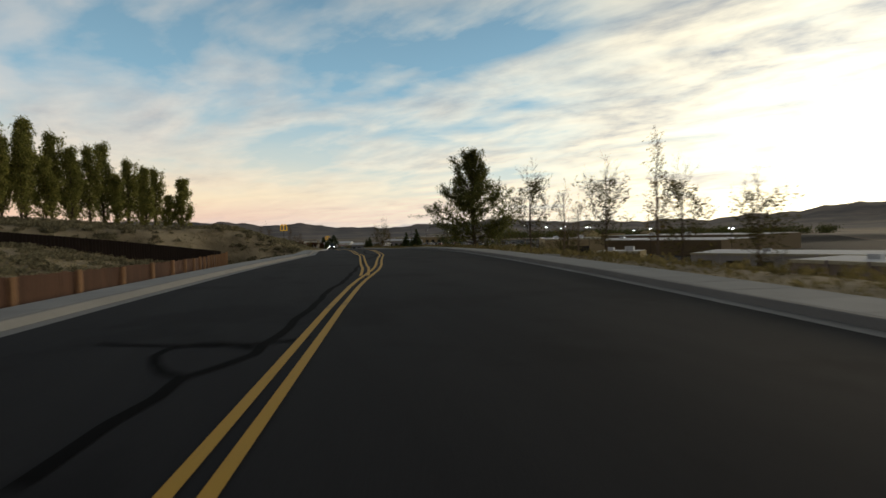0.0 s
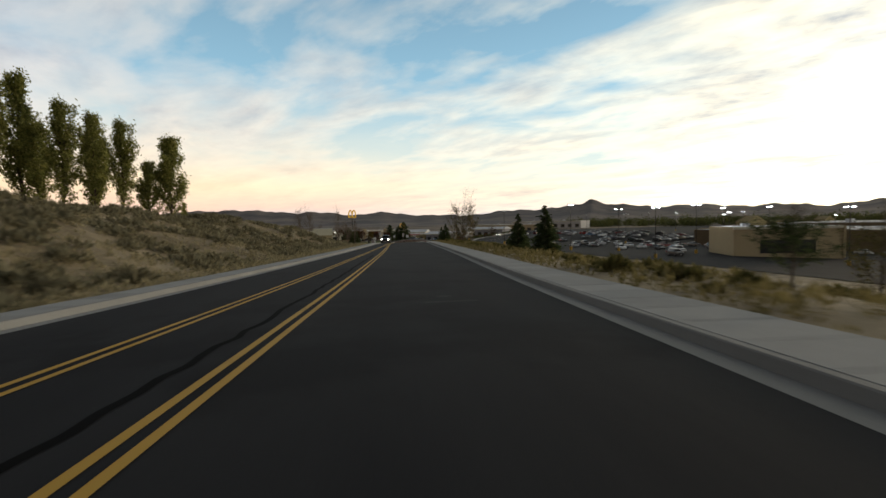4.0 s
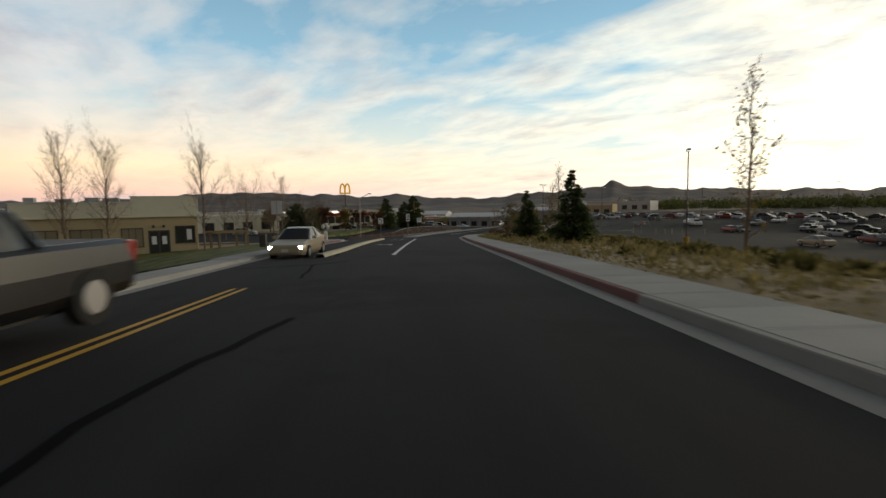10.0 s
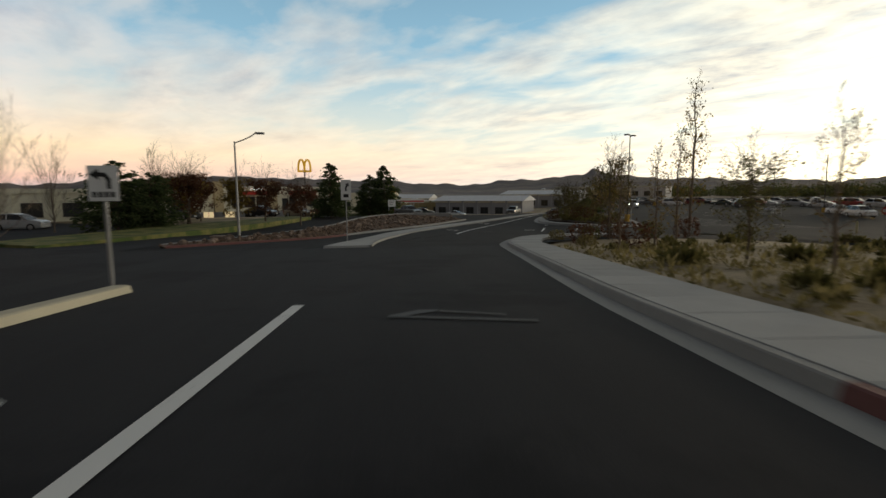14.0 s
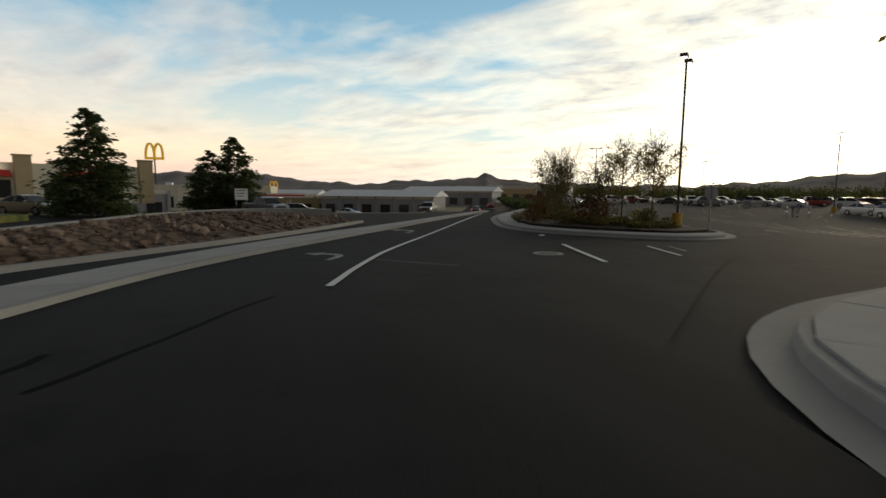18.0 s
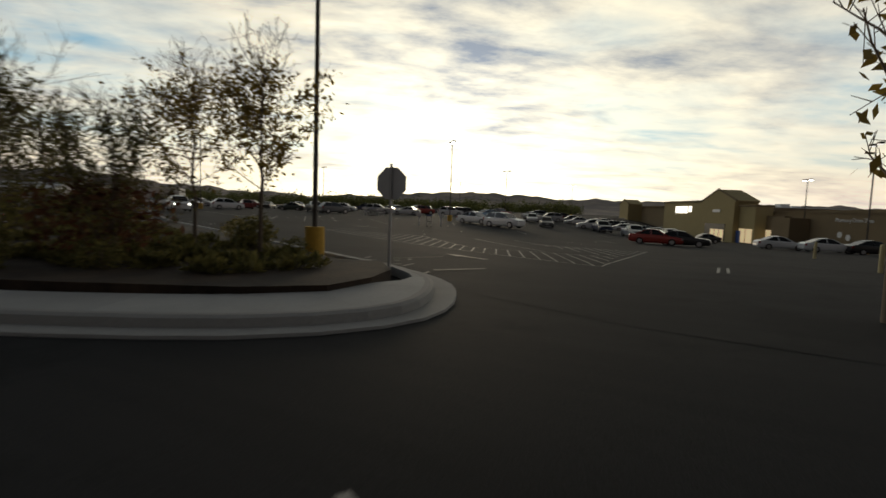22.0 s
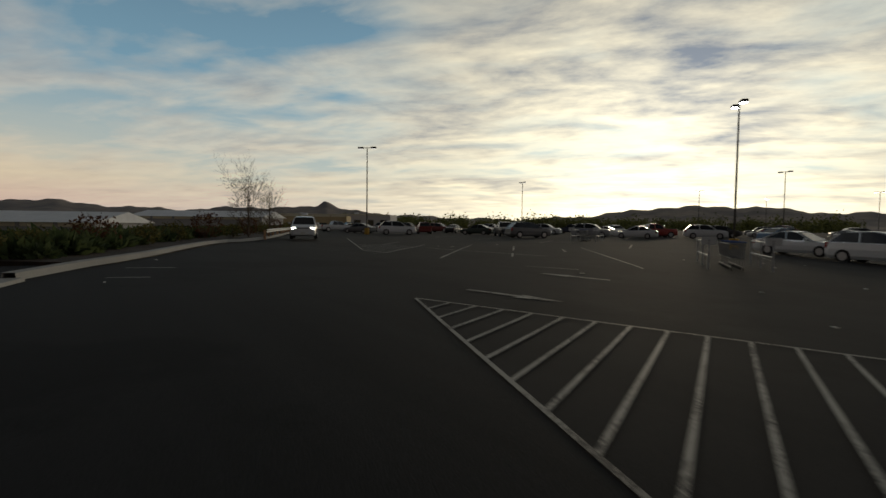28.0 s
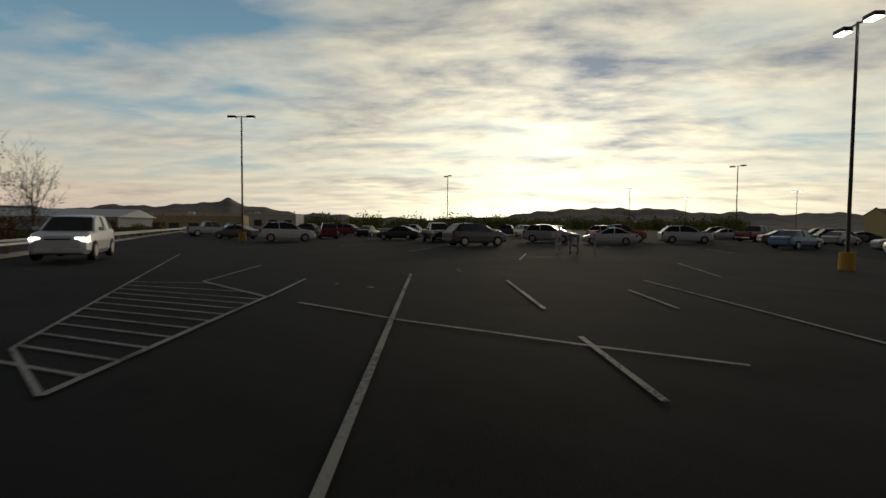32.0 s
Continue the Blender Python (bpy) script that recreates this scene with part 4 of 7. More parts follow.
def plant_trees():
    big = grown_tree("elm_tree", 12.3, 3, "dark green leafy elm on the road's verge", 4.9, ([0, 0.10, 0.26, 0.42, 0.6, 0.8, 1], [0.8, 1.0, 0.98, 0.70, 0.42, 0.34, 0.10]), limbs=66, low=0.10, high=0.88, lean=(80, 24), twigs=8, twig=0.36, fine=2, leaves=40000, leaf_size=0.105, girth=0.017, scatter=0.13, even=1.0)
    put(big, 13.3, 37.6, 1.03, 20, z=float(ground_z(13.3, 37.6)) - 1.0)
    pops = [poplar(19, 3.3, 10, "tall narrow poplar with yellowing leaves on the bank"), poplar(15, 2.9, 11, "tall narrow poplar with yellowing leaves on the bank"),
            poplar(20, 2.8, 12, "tall narrow poplar with yellowing leaves on the bank", 8500)]
    rng = random.Random(4)
    row = [(-50, 168, 1.1), (-43.5, 176.5, 1.3), (-41.8, 180, 0.30), (-53, 163, 0.9), (-47.8, 175, 0.85), (-50, 157, 1.0), (-54, 154, 1.15), (-56, 150, 1.05), (-60, 152, 1.2), (-61, 145, 1.1), (-65, 146, 1.25),
           (-63, 138, 1.0), (-68, 140, 1.2), (-66, 131, 1.1), (-71, 133, 1.3), (-68, 124, 1.1), (-73, 126, 1.2), (-70, 117, 1.1), (-76, 119, 1.25), (-73, 110, 1.2), (-78, 112, 1.3), (-75, 103, 1.1), (-80, 104, 1.2),
           (-77, 95, 1.2), (-80, 88, 1.1), (-78, 80, 1.15), (-80, 72, 1.1)]
    for k, (x, y, s) in enumerate(row):
        tagged(put(pops[k % 3], x, y, s * rng.uniform(0.98, 1.12), rng.uniform(0, 360)), group="poplar row")
    retire(big, *pops)
    # firs and thin trees on the right verge
    firs = [conifer(7.0, 2.3, 21, "young dark green fir on the verge"), conifer(7.0, 2.2, 22, "young dark green fir on the verge", 20)]
    for x, y, s, k in [(22.3, 101.8, 0.76, 0), (21.2, 108.2, 0.64, 1), (25.2, 206.5, 0.68, 1), (24.6, 193.0, 0.74, 1), (25.5, 120, 0.5, 0)]:
        tagged(put(firs[k], x, y, s, 70 * k + 31 * x), group="verge firs")
    retire(*firs)
    col = ([0, 0.2, 0.6, 1], [0.7, 1.0, 0.7, 0.3])
    vase = ([0, 0.3, 0.7, 1], [1.0, 1.0, 0.9, 0.6])
    full = ([0, 0.15, 0.5, 0.8, 1], [0.75, 1.0, 0.8, 0.5, 0.25])
    thin = [grown_tree("sapling", 7.5, 31, "tall thin sapling with a few yellow leaves", 1.0, col, 30, 0.10, 0.95, (55, 30), 4, 0.4, 1, 420, "autumn", 0.085, "bark_pale", 0.009),
            grown_tree("sapling", 7.0, 32, "thin half-bare sapling on the verge", 1.7, full, 26, 0.16, 0.92, (55, 28), 6, 0.42, 2, 260, "autumn", 0.085, "bark_pale", 0.011),
            grown_tree("young_tree", 9.0, 33, "many-stemmed young tree with sparse yellowing leaves", 3.3, vase, 26, 0.04, 0.36, (56, 28), 14, 0.26, 2, 2600, "bush", 0.10, "bark", 0.012, 0.8, 0.35, 0.14, (0.15, 0.86)),
            grown_tree("young_tree", 6.0, 34, "young spreading tree with brown-green leaves", 2.2, full, 26, 0.12, 0.9, (60, 28), 7, 0.4, 2, 1700, "bush", 0.095, "bark", 0.012)]
    for x, y, s, k in [(20.7, 143.1, 1.0, 2), (8.6, 13.6, 0.86, 3), (9.4, 10.4, 0.6, 1), (10.8, 7.9, 0.82, 3), (9.6, 2.1, 0.86, 0), (12.2, 3.3, 0.78, 3), (14.2, 0.6, 0.75, 3), (16.5, 20.0, 0.7, 1), (28.8, 224.0, 0.62, 1), (30.0, 228.5, 0.62, 3), (28.0, 234.0, 0.62, 1), (32.1, 219.6, 0.9, 0), (44.4, 252.6, 1.75, 0),
                       (32.2, 243.4, 0.9, 3), (27, 205, 0.6, 1), (33, 75, 1.0, 3), (27.5, 40, 1.0, 3), (31, 236, 0.7, 0), (33.5, 238, 0.85, 0), (34, 52, 1.0, 3), (30, 183, 1.28, 0), (37, 66, 1.0, 3)]:
        tagged(put(thin[k], x, y, s, 47 * x), group="verge saplings")
    retire(*thin)
    # bare street trees before the buildings left of the road
    bare = [grown_tree("street_tree", 9.6, k, "leafless pale street tree", 2.1, full, 34, 0.2, 0.95, (50, 18), 8, 0.36, 3, 0, bark="bark_pale", girth=0.011, bend=0.4) for k in (41, 42)]
    bare.append(grown_tree("street_tree", 8.0, 43, "leafless pale street tree", 2.6, vase, 24, 0.16, 0.6, (45, 18), 10, 0.3, 3, 0, bark="bark_pale", girth=0.012, bend=0.4))
    for x, y, s, k in [(-16.3, 213.6, 1.12, 0), (-19.3, 211.6, 1.15, 1), (-7.4, 214.6, 1.05, 0), (-5.2, 222.6, 0.92, 2), (-2.9, 231.5, 0.84, 1), (0.5, 236.5, 0.62, 2), (-5.5, 238, 0.7, 2), (-11.5, 262, 0.8, 2), (-17, 252, 0.75, 0), (-26, 262, 0.8, 1), (-33, 258, 0.8, 2), (-8, 275, 0.8, 1)]:
        tagged(put(bare[k], x, y, s, 61 * y), group="street trees")
    retire(*bare)
    # dark pines and rust-leaved trees round the restaurant
    pine = [conifer(9.6, 3.7, 51, "full dark pine beside the restaurant", 26, "pine", low=0.06, round=0.62), conifer(9.4, 3.6, 52, "full dark pine beside the restaurant", 26, "pine", low=0.06, round=0.6), conifer(6.6, 3.5, 53, "broad dark pine on the forecourt lawn", 22, "pine", low=0.08, round=0.45)]
    for x, y, s, k in [(11.2, 284.4, 0.82, 0), (16.6, 312, 0.9, 1), (19.6, 312.6, 1.08, 0), (-6.4, 262.4, 1.0, 2), (-4.2, 264.2, 0.85, 2)]:
        tagged(put(pine[k], x, y, s, 50 * x, z=float(ground_z(x, y)) + 0.25), group="pines")
    retire(*pine)
    rust = [bushy_tree(5.2, 2.3, 61, "small tree with rust-brown leaves", 2600, "rust_leaf"), bushy_tree(5.2, 2.2, 62, "small tree with yellow-green leaves", 2600, "autumn")]
    shrub = bushy_tree(5.2, 2.9, 63, "round dull blue-green juniper shrub on the verge", 2600, "needle")
    for x, y, s in ((18.5, 65.6, 0.46), (17.0, 54.6, 0.42)):
        tagged(put(shrub, x, y, s, 33 * y), group="junipers")
    retire(shrub)
    for x, y, s, k in [(9.1, 269.2, 0.92, 0), (5.2, 270.2, 0.98, 0), (2.7, 268.8, 0.98, 1), (-2, 268, 1.1, 0), (-3.5, 272, 1.05, 1), (-5, 281, 1.0, 0), (-8, 276, 1.0, 0), (-12, 290, 1.1, 0), (-16, 282, 1.0, 1)]:
        tagged(put(rust[k], x, y, s, 33 * y), group="ornamental trees")
    retire(*rust)
    # island trees with thin leaves, seen against the glow
    isl = [grown_tree("young_tree", 4.9, 71, "slender young tree with small yellow-brown leaves", 1.5, full, 24, 0.34, 0.94, (58, 26), 6, 0.42, 2, 2100, "autumn", 0.075, "bark", 0.010),
           grown_tree("young_tree", 4.9, 72, "slender young tree with small yellow-brown leaves", 1.7, full, 24, 0.34, 0.94, (60, 26), 6, 0.42, 2, 2300, "autumn", 0.075, "bark", 0.010),
           grown_tree("young_tree", 4.6, 73, "spreading young tree with small brown leaves", 1.9, full, 30, 0.10, 0.9, (62, 26), 8, 0.4, 2, 2600, "bush", 0.08, "bark", 0.012),
           grown_tree("young_tree", 4.8, 74, "half-bare spreading young tree by the kerb", 1.7, vase, 20, 0.10, 0.6, (50, 20), 9, 0.32, 2, 500, "bush", 0.07, "bark", 0.012)]
    for x, y, s, k in [(42.9, 264.4, 0.93, 0), (43.3, 267.4, 0.95, 1), (39.2, 268.4, 0.86, 2), (41.4, 271.0, 0.8, 2), (40.6, 266.2, 0.7, 2)]:
        tagged(put(isl[k], x, y, s, 90 * k, z=0.0), group="island trees")
    for x, y, s, k in [(66.4, 311.5, 1.05, 3), (69.0, 314.0, 0.85, 3)]:
        tagged(put(isl[k], x, y, s, 40 * k, z=0.0), group="kerb trees")
    retire(*isl)
    # woods along the car park's far side
    rng2 = np.random.default_rng(8)
    pts = []
    for k in range(330):
        a = radians(rng2.uniform(26, 78))
        r = rng2.uniform(300, 560)
        c = np.array([60 + r * math.sin(a), 270 + r * math.cos(a), rng2.uniform(1.0, 4.5)])
        pts.append(c + rng2.normal(0, 1, (150, 3)) * np.array([2.6, 2.6, 1.5 + rng2.uniform(0, 1.4)]))
    pts = np.concatenate(pts)
    ob = leaf_mesh("far_woods", quads(pts, rng2.uniform(0.5, 1.2, len(pts)), rng2), M["woods"], None)
    tagged(ob, "belt of green trees beyond the car park", "woods", kind="stuff")


plant_trees()


# ---------------------------------------------------------------- kerbs, medians and beds
kerb("pavement", along(RIGHT, -70, 238, 2.0) + curve([(23.6, 239), (24.6, 241.8), (25.8, 244.4), (27.6, 246.4), (30.2, 247.6), (34, 248.2)], 0.7)[1:], 1, red=[(168, 214)])
kerb("pavement_2", along(LEFT, -70, 182, 2.0), -1, walk=1.05, slabs=170)
kerb("pavement_3", along(LEFT, 182, 219, 2.0) + curve([(7.2, 220), (6.2, 223.5), (3.0, 226.5)], 0.8)[1:], -1, walk=1.3, red=[(203, 215)])


def between(a, b, t):
    return (a[0] + (b[0] - a[0]) * t, a[1] + (b[1] - a[1]) * t)


def build_median():
    ob = tagged(new("median"), "narrow raised concrete median painted pale yellow", "median", kind="structure")
    line = along(([183.6, 189, 210, 224.8], [8.72, 9.2, 10.3, 11.25]), 183.6, 224.8, 1.5)
    for k in range(0, len(line) - 1, 3):
        seg = line[k:k + 4]
        loft("kerb_stone", seg, [(-0.24, 0.0), (-0.20, 0.14), (-0.14, 0.165), (0.14, 0.165), (0.20, 0.14), (0.24, 0.0)], M["median"], parent=ob)
    # broad concrete strip that parts the two ways past the junction
    near = curve([(16.6, 239.2), (17.0, 243.5), (18.4, 249.5), (21.8, 258.4), (32.0, 273.0), (44, 288)], 1.5)
    back = curve([(12.2, 239.0), (14.6, 246.5), (17.0, 255.0), (22.0, 264.6), (31.0, 274.4), (43.2, 288.8)], 1.5)
    n = 36
    pick = lambda l: [l[int(k)] for k in np.linspace(0, len(l) - 1, n)]
    a, b = pick(near), pick(back)
    b = [between(p, q, 0.55) for p, q in zip(a, b)]
    strip = tagged(new("median_strip"), "broad pale concrete strip between the two carriageways", "median", kind="structure")
    for k in range(n - 1):
        bm = bmesh.new()
        q = [a[k], a[k + 1], b[k + 1], b[k]]
        vs = [[bm.verts.new((x, y, float(Z(y)) + h)) for x, y in q] for h in (-0.05, 0.12)]
        bm.faces.new(vs[1])
        for i in range(4):
            j = (i + 1) % 4
            bm.faces.new((vs[0][i], vs[0][j], vs[1][j], vs[1][i]))
        bmesh.ops.recalc_face_normals(bm, faces=bm.faces)
        part("concrete_bay", bm, M["concrete"], strip)
    loft("kerb_edge", near, [(0.12, 0.0), (0.10, 0.13), (-0.10, 0.135), (-0.12, 0.12)], M["gutter"], parent=strip)


build_median()


def bed(name, outline, z0, z1, label, mat="bed"):
    ob = part(name, slab(bmesh.new(), outline, z0, z1), M[mat], None)
    return tagged(ob, label, "planting bed", kind="structure")


def build_beds():
    # island at the car park's entry: kerb ring, broad concrete apron, dark bed
    ring = curve([(52.6, 283.0), (50.0, 275.5), (47.2, 268.0), (44.9, 262.6), (44.1, 261.2), (43.3, 260.3), (42.3, 259.7), (41.2, 259.3), (40.2, 259.4), (39.0, 260.4), (37.6, 262.8), (36.5, 265.4), (36.4, 268.0), (37.6, 272.0), (41.2, 279.2), (50.0, 291.0)], 0.9)
    pav = tagged(new("island_kerb"), "pale rounded concrete kerb and apron of a planted island", "pavement", kind="structure")
    loft("gutter", ring, [(-0.72, -0.05), (-0.70, 0.055), (-0.30, 0.045), (-0.29, -0.1)], M["gutter"], parent=pav)
    loft("kerb_stone", ring, [(-0.30, -0.02), (-0.27, 0.16), (-0.20, 0.19), (-0.10, 0.195)], M["gutter"], parent=pav)
    p = np.array(ring)
    side = np.gradient(p, axis=0)
    side = np.stack([side[:, 1], -side[:, 0]], 1) / np.linalg.norm(side, axis=1)[:, None]
    broad = np.interp(np.linspace(0, 1, len(ring)), [0, 0.35, 0.37, 0.385, 0.40, 0.415, 0.43, 0.455, 0.495, 0.54, 1], [0.06, 0.06, 0.10, 0.35, 0.95, 1.6, 2.0, 1.8, 1.2, 1.0, 0.9])
    for a in range(0, len(ring) - 1, 2):
        b = min(a + 2, len(ring) - 1)
        rows = [(p[i], p[i] + side[i] * broad[i]) for i in range(a, b + 1)]
        z = [float(Z(q[1])) for q in p[a:b + 1]]
        verts = [(*(inner if k else outer - side[a + i] * 0.10), z[i] + h) for i, (outer, inner) in enumerate(rows) for k, h in ((0, 0.192), (1, 0.20), (1, 0.0))]
        faces = [(i * 3 + k, i * 3 + k + 1, i * 3 + k + 4, i * 3 + k + 3) for i in range(b - a) for k in (0, 1)]
        link_mesh("apron_slab", verts, faces, M["concrete"], pav)
    bed("island_bed", [(52.6, 283), (46.4, 268.2), (44.0, 263.0), (44.3, 261.9), (43.2, 260.9), (42.0, 260.5), (40.8, 260.5), (39.8, 261.4), (38.4, 263.8), (37.3, 266), (37.2, 268), (38.4, 272), (41.8, 279), (50, 290)], -0.6, 0.13, "dark bark-covered bed of the entry island")
    # long bed between the car park and the road, with a kerb
    loft("kerb_line", curve([(53.0, 283.0), (54.4, 286), (56.3, 289.6), (61.1, 300.3), (66.5, 308), (85, 348), (105, 391)], 2.0), [(0.14, -0.02), (0.12, 0.14), (-0.12, 0.15), (-0.14, -0.02)], M["gutter"], "pale concrete kerb along the car park's edge", "kerb")
    bed("kerb_bed", [(50, 290), (54.2, 286.2), (56, 289.8), (60.8, 300.4), (66, 308), (84.6, 348), (104, 391), (100, 393), (78, 345), (58, 310)], -4.0, 0.08, "dark bed beside the car park's kerb")
    # planted corner right of the road at the entry
    bed("corner_bed", [(26.6, 241.6), (28.0, 244.2), (30.6, 246.0), (38, 246.6), (46, 244), (46, 230), (27, 230)], -0.8, 0.14, "dark planting bed at the corner of the entry")
    # rocky planter between the forecourt and the road
    rng = np.random.default_rng(3)
    front = np.array(curve([(5.2, 242.2), (8.5, 245.0), (13.3, 250.0), (17.0, 257.4), (22.0, 264.6), (26.0, 270.6), (28.6, 274.6)], 0.7))
    backl = np.array(curve([(4.6, 243.4), (7.6, 247.0), (11.6, 252.5), (13.4, 259.5), (14.4, 267.0), (17.2, 276.0), (22.0, 281.0), (27.4, 280.0)], 0.7))
    n, w = 130, 17
    pick = lambda l: l[np.linspace(0, len(l) - 1, n).astype(int)]
    f, b = pick(front), pick(backl)
    verts, faces = [], []
    for i in range(n):
        for k in range(w):
            t = k / (w - 1)
            p = f[i] * (1 - t) + b[i] * t
            up = (0.5 * min(1, i / 35) * min(1, (n - 1 - i) / 22)) * math.sin(min(1, t * 1.5) * math.pi / 2)
            verts.append((p[0], p[1], float(Z(p[1])) + 0.06 + up + (rng.uniform(-0.075, 0.075) if 0 < k < w - 1 else 0)))
    for i in range(n - 1):
        for k in range(w - 1):
            a = i * w + k
            faces.append((a, a + w, a + w + 1, a + 1))
    ob = tagged(link_mesh("rock_bank", verts, faces, M["rock"]), "rocky brown planter bank between forecourt and road", "bank", kind="structure")
    edge = [tuple(p) for p in front]
    cut = int(len(edge) * 0.36)
    for name, run, mat, label in (("kerb_line_2", edge[:cut + 1], "redkerb", "faded red painted kerb below the rock bank"), ("kerb_line_4", edge[cut:], "gutter", "weathered concrete kerb below the rock bank")):
        loft(name, run, [(0.14, -0.02), (0.12, 0.13), (-0.12, 0.14), (-0.14, -0.02)], M[mat], label, "kerb")
    loft("kerb_line_3", [tuple(p) for p in backl], [(0.14, 0.2), (0.12, 0.75), (-0.12, 0.78), (-0.14, 0.0)], M["gutter"], "pale kerb along the forecourt's edge", "kerb", heights=[float(Z(p[1])) + 0.5 * min(1, i / (len(backl) * 0.27)) - 0.62 for i, p in enumerate(backl)])
    bm0 = bmesh.new()
    bmesh.ops.create_icosphere(bm0, subdivisions=1, radius=0.5)
    for v in bm0.verts:
        v.co *= random.uniform(0.75, 1.15)
    rock = part("rock", bm0, M["pebble"], None)
    tagged(rock, "rough pale brown landscape rock on the bank", "rock", "bank rocks")
    for k in range(340):
        i, t = rng.integers(2, n - 2), rng.uniform(0.1, 0.85)
        p = f[i] * (1 - t) + b[i] * t
        up = (0.5 * min(1, i / 35) * min(1, (n - 1 - i) / 22)) * math.sin(min(1, t * 1.5) * math.pi / 2)
        s = 0.10 + 0.42 * rng.uniform(0, 1) ** 2
        copy_thing(rock, pose(p[0], p[1], float(Z(p[1])) + 0.06 + up + s * 0.2, rng.uniform(0, 360), 0, rng.uniform(0, 360)) @ Matrix.Diagonal((s * 1.2, s, s * 0.75, 1)))
    retire(rock)
    # broken stones between the rocks, and clods of soil
    for name, count, mat, label, big in (("small_stones", 1500, "pebble", "broken pale stones over the planter bank", 0.11), ("clods", 1100, "rock", "brown clods of soil over the planter bank", 0.15)):
        verts, faces = [], []
        for _ in range(count):
            i, t = rng.integers(2, n - 2), rng.uniform(0.06, 0.92)
            p = f[i] * (1 - t) + b[i] * t
            up = 0.5 * min(1, i / 35) * min(1, (n - 1 - i) / 22) * math.sin(min(1, t * 1.5) * math.pi / 2)
            c, r, o = np.array([p[0], p[1], float(Z(p[1])) + 0.07 + up]) + rng.normal(0, 0.08, 3) * (1, 1, 0.2), rng.uniform(0.35, 1.0) * big, len(verts)
            verts += [tuple(c + r * rng.uniform(0.6, 1.2) * np.array(q)) for q in ((1, 0, 0), (0, 1, 0), (-1, 0, 0), (0, -1, 0), (0.2, 0.1, 0.9), (0, 0, -0.8))]
            faces += [(o + j, o + (j + 1) % 4, o + 4) for j in range(4)] + [(o + (j + 1) % 4, o + j, o + 5) for j in range(4)]
        tagged(link_mesh(name, verts, faces, M[mat]), label, "stones", kind="stuff")
    # lawns
    verts, faces = [], []
    for i in range(25):
        y = 165 + 60 * i / 24
        x1 = float(np.interp(y, [165, 183, 219, 225], [float(lane(LEFT, 165)) - 2.1, float(lane(LEFT, 183)) - 1.95, float(lane(LEFT, 219)) - 1.95, 2.0]))
        x0 = float(np.interp(y, [165, 179, 195.5, 208, 216, 219.5, 225], [3.3, -5.2, -16.2, -24.4, -27.5, -10.0, -3.0]))
        for k in range(9):
            x = x1 + (x0 - x1) * k / 8
            verts.append((x, y, float(ground_z(x, y)) + 0.16))
    for i in range(24):
        for k in range(8):
            a = i * 9 + k
            faces.append((a, a + 9, a + 10, a + 1))
    tagged(link_mesh("lawn", verts, faces, M["lawn"]), "patchy dry green lawn before the tan building", "lawn", kind="structure")
    out = [(-8, 248), (-3, 245), (0.5, 252), (4.5, 262), (9, 280), (6, 283), (-2, 266)]
    tagged(part("lawn_2", slab(bmesh.new(), out, -0.3, 0.30), M["lawn"], None), "dry green lawn island in the forecourt", "lawn", kind="structure")


build_beds()


